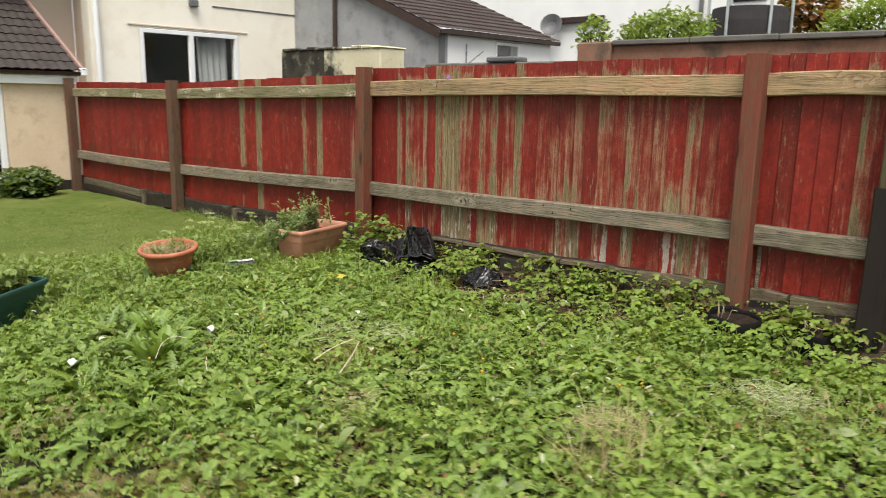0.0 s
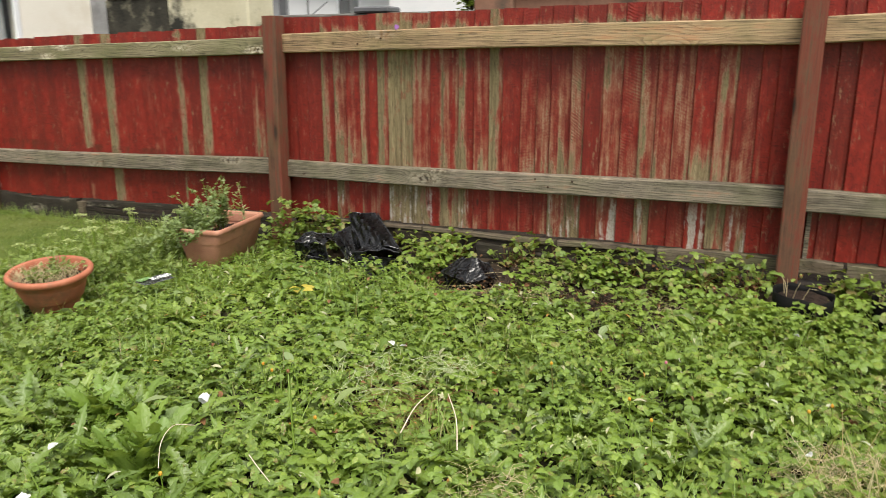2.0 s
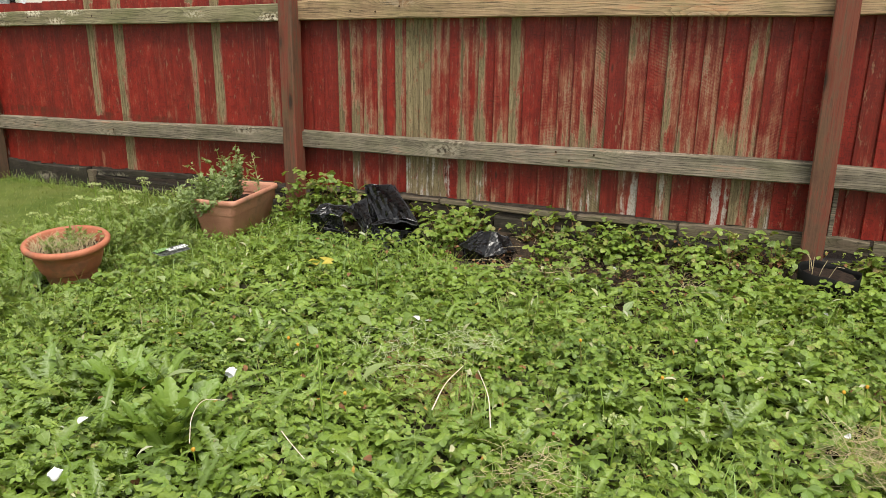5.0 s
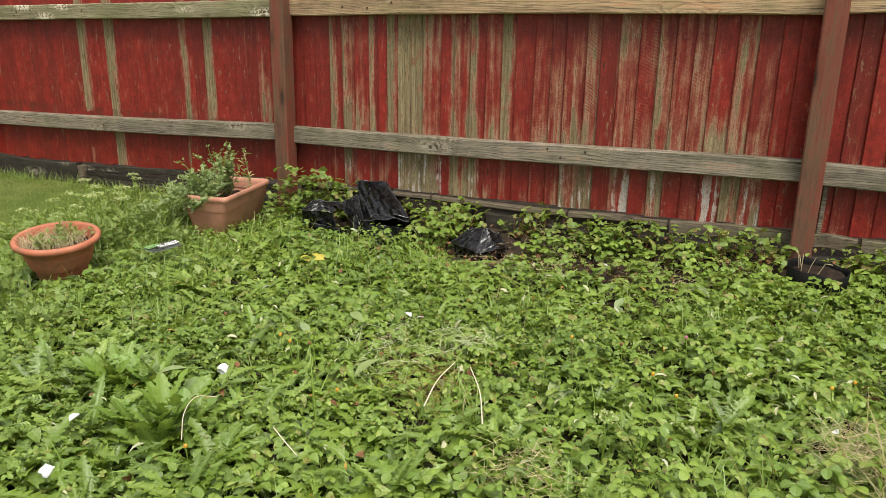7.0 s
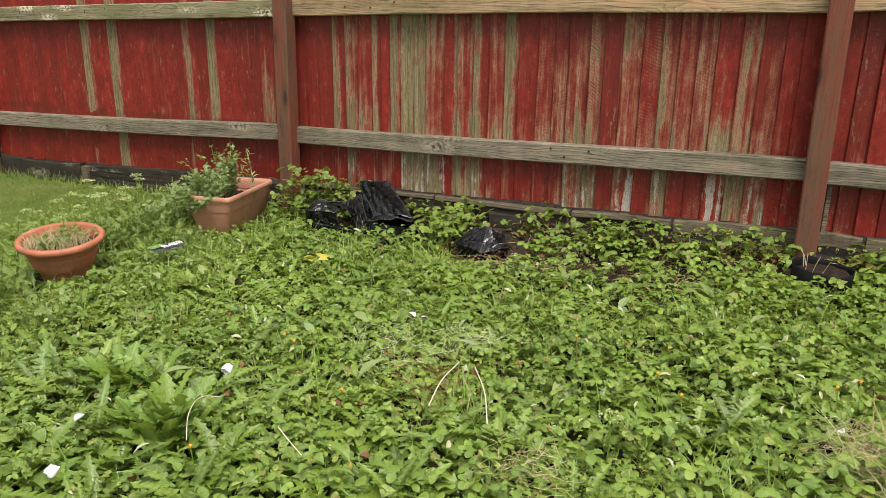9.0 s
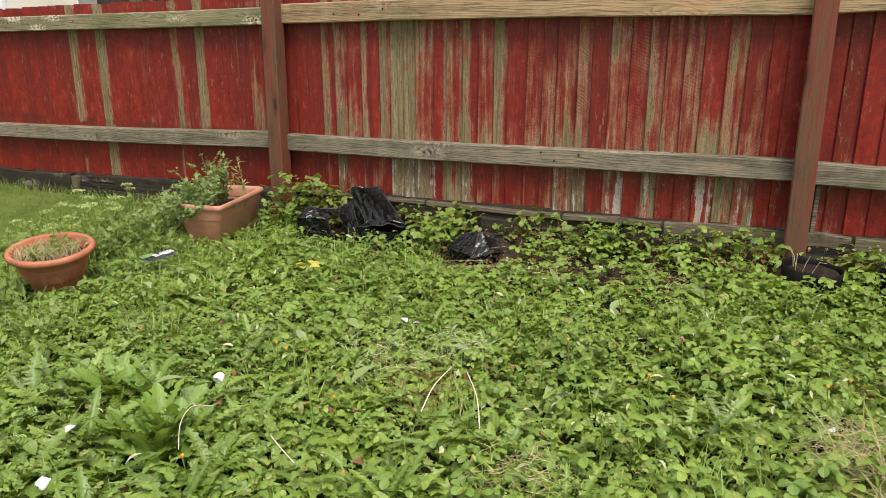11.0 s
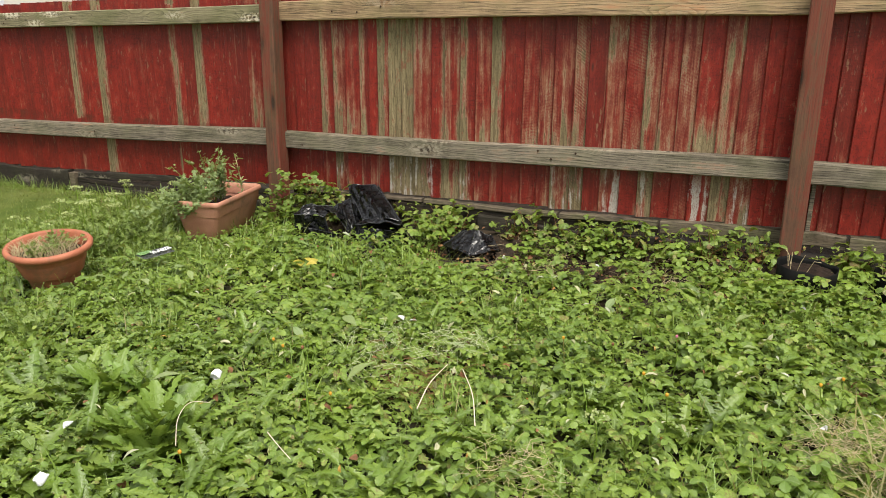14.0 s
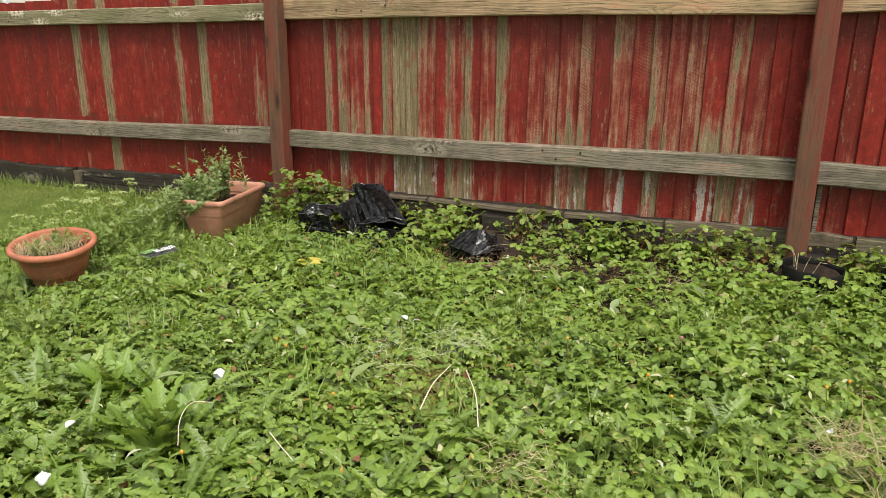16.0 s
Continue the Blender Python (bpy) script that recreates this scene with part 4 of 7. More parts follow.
POT_AT = round_pot()
TROUGH_AT = (-5.751, 4.400, ground_z(-5.74, 4.37) + 0.035)
trough("planter_trough", "long terracotta-coloured plastic trough with a straggly plant", M_TERRA_PALE, TROUGH_AT, 102, 0.70, 0.372, 0.298)
GREEN_AT = (-5.31, 1.44, ground_z(-5.3, 1.4))
trough("planter_trough", "dark green plastic trough overgrown with weeds", M_GREENPOT, GREEN_AT, -55, 0.85, 0.34, 0.29)


# ---- black plastic by the fence ----
def crumple(v, amount, seed):
    d = Vector((noise.noise(v * 6 + Vector((seed, 0, 0))), noise.noise(v * 6 + Vector((0, seed, 5))), noise.noise(v * 6 + Vector((3, 0, seed)))))
    e = Vector((abs(noise.noise(v * 15 + Vector((seed, 2, 0)))), abs(noise.noise(v * 15 + Vector((0, seed, 9)))), abs(noise.noise(v * 15 + Vector((8, 0, seed))))))
    return v + d * amount - e * amount * 0.9


def sheet(corners, nu, nv, amount, seed, bulge=0.0, hem=0.003, ridge=0.0):
    """A crumpled piece of plastic film stretched between four corners, with a doubled edge."""
    a, b, c, d = [Vector(p) for p in corners]
    nrm = (b - a).cross(d - a).normalized()
    bm = bmesh.new()
    grid = []
    for j in range(nv + 1):
        row = []
        for i in range(nu + 1):
            u, w = i / nu, j / nv
            p = a.lerp(b, u).lerp(d.lerp(c, u), w) + nrm * bulge * math.sin(math.pi * u) * math.sin(math.pi * (0.15 + 0.85 * w))
            p += nrm * ridge * (max(0.0, 1.0 - abs(u - 0.72 + 0.45 * w) / 0.20) + 0.6 * max(0.0, 1.0 - abs(u - 0.36 + 0.30 * w) / 0.12))
            row.append(bm.verts.new(crumple(p, amount, seed)))
        grid.append(row)
    for j in range(nv):
        for i in range(nu):
            bm.faces.new((grid[j][i], grid[j][i + 1], grid[j + 1][i + 1], grid[j + 1][i]))
    edge = [v.co.copy() for v in grid[0]] + [r[-1].co.copy() for r in grid[1:]] + [v.co.copy() for v in grid[-1][-2::-1]] + [r[0].co.copy() for r in grid[-2::-1]]
    bmesh.ops.solidify(bm, geom=bm.faces[:], thickness=0.004)
    tube(edge, hem, 6, 1.0, bm)
    return bm


def black_bags():
    bag = thing("compost_bag", "crumpled empty black polythene bag slumped against the fence", "plastic bag", "black plastic bags", (-4.70, 4.60, ground_z(-4.7, 4.6)))
    for name, corners, seed, bulge in (
            ("upright_flap", [(0.09, 0.0, 0.17), (0.385, 0.02, 0.20), (0.05, 0.26, 0.385), (-0.19, 0.26, 0.345)], 3, 0.06),
            ("side_fold", [(0.385, 0.02, 0.20), (0.44, 0.08, -0.01), (0.22, 0.30, -0.01), (0.05, 0.27, 0.38)], 8, 0.02),
            ("front_lip", [(0.07, -0.08, 0.165), (0.42, -0.05, 0.195), (0.385, 0.03, 0.20), (0.09, 0.01, 0.172)], 12, 0.012),
            ("bag_front", [(0.04, -0.09, -0.02), (0.41, -0.05, -0.02), (0.40, -0.01, 0.13), (0.09, -0.04, 0.13)], 15, -0.02),
            ("bag_back", [(-0.20, 0.27, -0.01), (0.22, 0.31, -0.01), (0.05, 0.28, 0.37), (-0.19, 0.275, 0.34)], 17, 0.0),
            ("flap_edge", [(-0.03, 0.05, 0.05), (0.10, -0.01, 0.03), (0.09, 0.0, 0.17), (-0.19, 0.26, 0.345)], 19, 0.02),
            ("end_pocket", [(-0.40, -0.19, -0.01), (-0.03, -0.16, -0.01), (-0.05, -0.14, 0.10), (-0.385, -0.17, 0.12)], 21, -0.03),
            ("end_flap", [(-0.25, 0.0, 0.235), (-0.045, -0.10, 0.195), (-0.02, 0.08, 0.17), (-0.18, 0.13, 0.20)], 25, 0.02),
            ("end_back", [(-0.41, -0.12, 0.0), (-0.16, -0.06, 0.0), (-0.20, -0.06, 0.185), (-0.42, -0.12, 0.19)], 27, -0.015),
            ("end_lip", [(-0.42, -0.13, 0.19), (-0.20, -0.07, 0.185), (-0.20, 0.05, 0.235), (-0.41, -0.01, 0.225)], 31, 0.012),
            ("middle_fold", [(0.03, -0.10, 0.09), (0.04, -0.03, 0.165), (-0.10, 0.13, 0.295), (-0.19, 0.05, 0.23)], 29, 0.035)):
        flap = name in ("upright_flap", "end_lip", "front_lip")
        part(name, sheet(corners, 9, 8, 0.0075, seed, bulge * 0.5, 0.0045 if flap else 0.003, 0.026 if flap else 0.018), M_BLACKBAG, bag)
    bag = thing("compost_bag", "small crumpled black polythene bag on bare soil", "plastic bag", "black plastic bags", (-3.755, 4.57, ground_z(-3.77, 4.60)))
    bag.scale = (0.95, 0.95, 1.0)
    for name, corners, seed, bulge in (
            ("front_left", [(-0.21, -0.02, 0.10), (0.02, -0.10, 0.075), (0.0, 0.08, 0.195), (-0.12, 0.10, 0.172)], 41, 0.0),
            ("front_right", [(0.02, -0.10, 0.075), (0.20, 0.03, 0.10), (0.11, 0.12, 0.162), (0.0, 0.08, 0.195)], 43, 0.0),
            ("lower_left", [(-0.15, -0.01, -0.01), (0.0, -0.05, -0.01), (0.02, -0.075, 0.075), (-0.19, -0.005, 0.095)], 45, -0.02),
            ("lower_right", [(0.0, -0.05, -0.01), (0.15, 0.06, -0.01), (0.185, 0.045, 0.095), (0.02, -0.075, 0.075)], 46, -0.02),
            ("bag_back", [(-0.17, 0.22, -0.01), (0.16, 0.24, -0.01), (0.11, 0.12, 0.162), (-0.12, 0.10, 0.172)], 47, 0.02),
            ("end_fold", [(-0.16, -0.01, -0.01), (-0.17, 0.22, -0.01), (-0.12, 0.10, 0.172), (-0.20, -0.01, 0.098)], 48, -0.02)):
        part(name, sheet(corners, 8, 7, 0.008, seed, bulge * 0.5, 0.003, 0.012), M_BLACKBAG, bag)


def fabric_pot(at, r, h, label):
    p = thing("grow_pot", label, "plant pot", "black plant pots", at)
    ob = part("pot_wall", lathe([(r * 0.9, -0.03), (r * 0.98, h * 0.4), (r, h * 0.8), (r * 1.02, h * 1.06), (r * 1.0, h * 1.07), (r * 0.985, h * 0.97), (r * 0.95, h * 0.5)], 36, 0.012), M_BLACKPOT, p, "", True)
    for v in ob.data.vertices:
        a = math.atan2(v.co.y, v.co.x)
        if v.co.z > h * 0.9:
            v.co.z += 0.006 * math.sin(3 * a + 1.0) + 0.004 * math.sin(7 * a) + 0.010 * math.sin(a - 1.2)
        v.co.xy *= 1 + 0.025 * math.sin(5 * a + 0.6)
    bm = lathe([(0, h * 1.0), (r * 0.18, h * 1.01), (r * 0.36, h * 0.98), (r * 0.55, h * 1.0), (r * 0.75, h * 0.96), (r * 0.94, h * 0.91), (r * 0.93, h * 0.6)], 30, 0.02)
    for v in bm.verts:
        v.co.z += 0.012 * noise.noise(v.co * 34) + 0.008 * noise.noise(v.co * 80)
    part("potting_soil", bm, M_COMPOST, p, "brown compost")
    bm = bmesh.new()
    for k in range(5):
        a = 2.6 + 0.5 * k
        tube([(0.6 * r * math.cos(a), 0.6 * r * math.sin(a), h * 0.9), (0.75 * r * math.cos(a) + 0.01 * k, 0.75 * r * math.sin(a), h * (1.25 + 0.1 * (k % 3))), (0.9 * r * math.cos(a) + 0.02 * k, 0.8 * r * math.sin(a), h * (1.35 + 0.12 * (k % 2)))], 0.0022, 5, 0.6, bm)
    part("dry_stalk", bm, M_STRAW, p, "broken straw-coloured stalks")


black_bags()
fabric_pot((-1.72, 4.65, ground_z(-1.7, 4.65) - 0.015), 0.158, 0.215, "round black fabric pot of compost at a post's foot")
fabric_pot((-1.27, 4.78, ground_z(-1.27, 4.78) - 0.02), 0.10, 0.13, "small black pot half hidden in leaves")


# ---- buildings behind ----
def window(parent, name, at, ry_face, width, height, frame_w, mats, mullion=True, curtain=False):
    """A framed window in a wall that faces +x at x = at[0]; at is its lower corner of least y; built in the parent's space."""
    x, y, z = at
    w = thing(name, "", "", "", (0, 0, 0))
    w.parent = parent
    bars = [((y, z), (y + frame_w, z + height)), ((y + width - frame_w, z), (y + width, z + height)), ((y, z + height - frame_w), (y + width, z + height)), ((y, z), (y + width, z + frame_w))]
    if mullion:
        bars.append(((y + width / 2 - frame_w * 0.6, z), (y + width / 2 + frame_w * 0.6, z + height)))
    for k, (a, b) in enumerate(bars):
        d = 0.002 * (k > 1) + 0.003 * (k > 3)
        part("window_frame", box((x - 0.07 + d, a[0], a[1]), (x + 0.012 + d, b[0], b[1]), 0.006), mats[0], w)
    pane = part("pane", box((x - 0.045, y + frame_w * 0.5, z + frame_w * 0.5), (x - 0.035, y + width - frame_w * 0.5, z + height - frame_w * 0.5)), M_GLASS, w)
    pane.visible_shadow = False
    bm = box((x - 1.35, y - 0.25, z - 0.4), (x - 1.30, y + width + 0.25, z + height + 0.2))
    for lo, hi in (((x - 1.30, y - 0.25, z - 0.4), (x - 0.36, y - 0.2, z + height + 0.2)), ((x - 1.30, y + width + 0.2, z - 0.4), (x - 0.36, y + width + 0.25, z + height + 0.2)),
                   ((x - 1.30, y - 0.2, z - 0.4), (x - 0.36, y + width + 0.2, z - 0.35)), ((x - 1.30, y - 0.2, z + height + 0.15), (x - 0.36, y + width + 0.2, z + height + 0.2))):
        box(lo, hi, 0.0, bm)
    part("room", bm, M_ROOMDARK, w, "dim room behind the glass")
    if curtain:
        bm = bmesh.new()
        pts = []
        for i in range(25):
            t = i / 24
            yy = y + width * (0.62 + 0.30 * t)
            pts.append((x - 0.16 + 0.025 * math.sin(t * 30), yy))
        top = [bm.verts.new((px, py - 0.10 * width * (1 - (py - y) / width), z + height)) for px, py in pts]
        low = [bm.verts.new((px, py, z)) for px, py in pts]
        for i in range(24):
            bm.faces.new((low[i], low[i + 1], top[i + 1], top[i]))
        bmesh.ops.solidify(bm, geom=bm.faces[:], thickness=0.004)
        part("curtain", bm, M_CURTAIN, w, "white net curtain")
    return w


def wall_with_hole(x0, x1, y0, y1, z0, z1, hole):
    """A wall slab, thick along x, with an opening (y0, y1, z0, z1) through it, as one closed mesh."""
    hy0, hy1, hz0, hz1 = hole
    bm = bmesh.new()
    rect = ((y0, z0), (y1, z0), (y1, z1), (y0, z1)), ((hy0, hz0), (hy1, hz0), (hy1, hz1), (hy0, hz1))
    v = [[[bm.verts.new((x, y, z)) for y, z in r] for r in rect] for x in (x0, x1)]
    for k in range(4):
        j = (k + 1) % 4
        for side in v:
            bm.faces.new((side[0][k], side[0][j], side[1][j], side[1][k]))
        for r in (0, 1):
            bm.faces.new((v[0][r][k], v[0][r][j], v[1][r][j], v[1][r][k]))
    bmesh.ops.recalc_face_normals(bm, faces=bm.faces[:])
    return bm


def roof_tile(mat, wide, long):
    """An interlocking tile with a double roll, its lower edge at the origin, rising along +y."""
    n, verts, faces = 9, [], []
    for y, lift in ((0.0, 0.022), (long, 0.0)):
        for z in (0.0, -0.014):
            for i in range(n):
                t = i / (n - 1)
                verts.append(((t - 0.5) * wide, y, lift + z + 0.020 * abs(math.sin(2 * math.pi * t)) ** 1.5))
    for i in range(n - 1):
        faces += [(i, i + 1, 2 * n + i + 1, 2 * n + i), (n + i + 1, n + i, 3 * n + i, 3 * n + i + 1), (i + 1, i, n + i, n + i + 1)]
    me = bpy.data.meshes.new("roof_tile")
    me.from_pydata(verts, [], faces)
    me.materials.append(mat)
    return me


def extension():
    """Single-storey extension: its eaves wall closes the lawn, its tiled roof rises away from it."""
    ext = thing("extension", "low peach-rendered extension with dark tiled roof and white fascia", "building", "", (0, 0, 0))
    X, Y1 = -12.86, 5.02
    part("wall", wall_with_hole(X - 0.25, X, -6.0, Y1, -0.4, 1.60, (1.9, 4.03, 0.10, 1.55)), M_EXT, ext)
    part("wall", box((X - 4.0, Y1 - 0.25, -0.4), (X - 0.252, Y1 - 0.004, 1.60)), M_EXT, ext)
    part("plinth", box((X, -6.0, -0.4), (X + 0.02, Y1, 0.02), 0.004), M_SLEEPER, ext, "damp dark plinth")
    part("fascia", box((X + 0.01, -6.0, 1.56), (X + 0.10, Y1 + 0.10, 1.70), 0.006), M_UPVC, ext, "white fascia board")
    bm = bmesh.new()
    prof = [(0.0, 0.0), (0.02, -0.045), (0.055, -0.06), (0.09, -0.045), (0.11, 0.0), (0.10, 0.0), (0.055, -0.045), (0.01, 0.0)]
    rows = [[bm.verts.new((X + 0.09 + a, y, 1.76 + b)) for a, b in prof] for y in (-6.0, Y1 + 0.16)]
    for k in range(8):
        bm.faces.new((rows[0][k], rows[0][(k + 1) % 8], rows[1][(k + 1) % 8], rows[1][k]))
    bm.faces.new(rows[1])
    part("gutter", bm, M_GUTTER, ext, "dark brown gutter")
    slope = math.atan(0.56)
    part("roof_deck", beam((X + 0.10, -0.5, 1.72), (X - 3.6, -0.5, 1.72 + 3.7 * 0.56), 0.04, 11.2, 2, 0.0, 0.004, 1), M_GUTTER, ext)
    rng = random.Random(5)
    me = roof_tile(M_TILE, 0.30, 0.36)
    for r in range(13):
        for c in range(14):
            d = 0.29 * r
            tile = new("roof_tile", me)
            tile.parent = ext
            tile.matrix_basis = pose(X + 0.16 - d * math.cos(slope), Y1 + 0.0 - 0.296 * c + rng.uniform(-0.004, 0.004), 1.765 + d * math.sin(slope) + rng.uniform(-0.003, 0.003), 0, 0, 90) @ pose(0, 0, 0, math.degrees(slope), 0, rng.uniform(-0.5, 0.5))
    part("verge", beam((X + 0.20, Y1 + 0.16, 1.76), (X - 3.6, Y1 + 0.16, 1.76 + 3.8 * 0.56), 0.10, 0.05, 6, 0.002, 0.006, 8), M_VERGE, ext, "pinkish mortar verge")
    part("verge_end", box((X + 0.10, Y1 + 0.125, 1.70), (X + 0.22, Y1 + 0.215, 1.82), 0.01), M_UPVC, ext, "white end cap")
    window(ext, "glazed_door", (X, 1.92, 0.10), 0, 2.10, 1.44, 0.085, (M_UPVC,))


def cream_house():
    h = thing("house", "cream-rendered house with a white two-pane window", "house", "houses beyond the fence", (0, 0, 0))
    X = -14.5
    y0, y1 = 6.10, 10.82
    wy0, wy1, wz1 = 7.035, 9.235, 2.69
    part("wall", wall_with_hole(X - 0.3, X, y0, y1, -0.3, 4.3, (wy0, wy1, 1.30, wz1)), M_CREAM, h)
    part("wall", box((X - 5.0, y1 - 0.3, -0.3), (X - 0.302, y1 - 0.004, 4.3)), M_CREAM, h)
    part("wall", box((X - 1.0, 2.0, -0.3), (X - 0.7, y0, 4.3)), M_CREAM_DK, h, "cream wall set back, shade put into its darker colour")
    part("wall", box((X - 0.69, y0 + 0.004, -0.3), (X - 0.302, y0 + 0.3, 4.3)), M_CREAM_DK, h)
    part("roof", box((X - 5.2, 1.9, 4.31), (X + 0.25, y1 + 0.2, 4.45), 0.02), M_TILE2, h)
    part("lintel", box((X + 0.001, wy0 - 0.22, wz1 + 0.03), (X + 0.02, wy1 + 0.22, wz1 + 0.06), 0.004), M_CREAM_DK, h, "drip moulding")
    part("string_line", box((X + 0.001, wy0 + 1.6, 3.20), (X + 0.015, y1, 3.23), 0.003), M_LEADPIPE, h, "thin cable")
    part("downpipe", tube([(X + 0.07, y0 + 0.10, -0.2), (X + 0.07, y0 + 0.10, 4.2)], 0.055, 12), M_UPVC, h, "white plastic downpipe")
    part("vent", box((X, 8.1, 3.16), (X + 0.12, 8.28, 3.30), 0.02), M_LEADPIPE, h, "small grey floodlight")
    window(h, "window", (X, wy0 + 0.01, 1.31), 0, wy1 - wy0 - 0.02, wz1 - 1.32, 0.085, (M_UPVC,), True, True)


def stepped_roof(X, y0, y1, z, slope, rows, step, mat, parent):
    """Courses of rolled tiles as real geometry, too small to pick apart."""
    verts, faces = [], []
    wide = 0.3
    n = int((y1 - y0) / wide) * 4 + 1
    for r in range(rows):
        for e, lift in ((0, 0.025), (1, 0.0)):
            d = step * (r + e)
            for i in range(n):
                y = y0 + (y1 - y0) * i / (n - 1)
                verts.append((X - d, y, z + slope * d + lift + 0.018 * (1, 0.2, 0.9, 0.2)[i % 4]))
    for r in range(2 * rows - 1):
        for i in range(n - 1):
            faces.append((r * n + i, r * n + i + 1, (r + 1) * n + i + 1, (r + 1) * n + i))
    me = bpy.data.meshes.new("roof")
    me.from_pydata(verts, [], faces)
    ob = link("roof", me, mat, parent, "brown interlocking tiles")
    ob["kind"] = "stuff"


def grey_building():
    b = thing("outbuilding", "grey roughcast building with brown tiled roof and white front", "building", "houses beyond the fence", (0, 0, 0))
    X, y0, y1, z, s = -10.0, 10.72, 14.40, 2.70, 0.40
    bm = bmesh.new()
    pts = [(X, -0.3), (X - 6.0, -0.3), (X - 6.0, z + 2.4), (X, z)]
    f = [bm.verts.new((px, y0, pz)) for px, pz in pts]
    g = [bm.verts.new((px, y0 + 0.25, pz)) for px, pz in pts]
    bm.faces.new(f)
    bm.faces.new(g[::-1])
    for k in range(4):
        bm.faces.new((f[k], g[k], g[(k + 1) % 4], f[(k + 1) % 4]))
    bmesh.ops.recalc_face_normals(bm, faces=bm.faces[:])
    part("gable_wall", bm, M_GREYWALL, b)
    part("front_wall", wall_with_hole(X - 0.25, X - 0.003, y0 + 0.252, y1, -0.3, z, (12.42, 13.26, 1.95, 2.62)), M_WHITEWALL, b, "white painted front wall")
    part("corner_strip", box((X, y0 - 0.01, -0.3), (X + 0.02, y0 + 0.16, z), 0.004), M_LEADPIPE, b)
    stepped_roof(X + 0.12, y0 - 0.14, y1 + 0.2, z + 0.02, s, 22, 0.27, M_TILE2, b)
    part("bargeboard", beam((X + 0.14, y0 - 0.12, z - 0.07), (X - 6.0, y0 - 0.12, z - 0.07 + 6.14 * s), 0.16, 0.03, 6, 0.002, 0.004, 9), M_GUTTER, b, "dark brown bargeboard")
    part("gutter", box((X + 0.05, y0 - 0.14, z - 0.05), (X + 0.14, y1 + 0.2, z + 0.03), 0.004), M_TILE2, b, "dark gutter")
    part("soffit", box((X - 0.24, y0 + 0.26, z + 0.001), (X + 0.02, y1, z + 0.062), 0.004), M_GUTTER, b, "dark soffit")
    part("downpipe", tube([(-13.0, y0 - 0.06, 0), (-13.0, y0 - 0.06, 4.6)], 0.05, 10), M_GUTTER, b)
    part("bracket", tube([(X + 0.02, 11.5, 1.9), (X + 0.02, 11.5, 2.5)], 0.012, 6, 1.0, tube([(X + 0.02, 11.5, 2.1), (X + 0.3, 11.7, 2.38)], 0.010, 6)), M_LEADPIPE, b, "thin clothes-line bracket")
    window(b, "window", (X - 0.003, 12.43, 1.96), 0, 0.82, 0.65, 0.06, (M_UPVC,), False)


M_MOSSDARK = plain("moss_black_wall", (0.022, 0.021, 0.017), (0.060, 0.056, 0.042), 5.0, 0.95, 0.2, 0.5, 40.0, (0.20, 0.185, 0.13), 3.5)


def garden_wall():
    w = thing("garden_wall", "low cream garden wall blackened with moss", "wall", "", (0, 0, 0))
    part("wall_body", box((-8.55, 6.80, -0.2), (-7.38, 7.25, 2.10), 0.02), M_MOSSWALL, w)
    part("wall_end", box((-9.55, 6.80, -0.2), (-8.552, 7.25, 2.10), 0.02), M_MOSSDARK, w, "end blackened with moss")
    rng = random.Random(3)
    for k in range(11):
        x = -9.5 + k * 0.195
        part("coping_stone", box((x, 6.78, 2.09), (x + 0.17 + rng.uniform(0, 0.02), 7.27, 2.115 + rng.uniform(0.0, 0.03)), 0.012), M_MOSSDARK if k < 6 else M_MOSSWALL, w)
    w = thing("brick_wall", "brown brick retaining wall with stone coping and pier", "wall", "", (0, 0, 0))
    part("wall_body", box((-5.0, 8.50, -0.2), (4.0, 8.80, 2.15), 0.01), M_BROWNWALL, w)
    part("pier", box((-5.44, 8.42, -0.2), (-4.96, 8.90, 2.20), 0.02), M_BROWNWALL, w)
    for k in range(9):
        part("coping_stone", box((-4.95 + k * 1.0, 8.44, 2.151), (-3.96 + k * 1.0, 8.86, 2.215 + 0.004 * (k % 2)), 0.012), M_COPING, w)
    w = thing("garden_wall", "dark low wall in front of the white building", "wall", "", (0, 0, 0))
    part("wall_body", box((-8.9, 9.2, -0.2), (-5.46, 9.45, 2.02), 0.02), M_COPING, w)
    part("chimney_cap", box((-7.55, 9.15, 2.02), (-7.0, 9.5, 2.10), 0.02), M_LEADPIPE, w)


def far_house():
    h = thing("house", "white rendered house with dark eaves far behind", "house", "houses beyond the fence", (0, 0, 0))
    part("wall", box((-16.5, 19.0, -0.3), (-4.8, 24.0, 6.5)), M_WHITEWALL, h)
    part("roof", box((-16.8, 18.7, 6.51), (-4.5, 24.3, 6.7), 0.03), M_TILE2, h)
    part("downpipe", tube([(-8.6, 18.92, 0), (-8.6, 18.92, 6.4)], 0.06, 8), M_LEADPIPE, h)
    part("eaves", box((-12.9, 18.85, 3.62), (-11.4, 18.99, 3.78), 0.01), M_GUTTER, h)
    part("satellite_dish", lathe([(0, 0.0), (0.12, 0.02), (0.24, 0.07), (0.32, 0.13), (0.31, 0.14), (0.12, 0.035), (0, 0.02)], 24), M_LEADPIPE, h, "grey dish aerial").matrix_basis = pose(-13.0, 18.75, 3.55, 75, 0, 20)
    part("window", box((-7.9, 18.96, 3.9), (-7.0, 18.99, 4.9), 0.01), M_ROOMDARK, h)


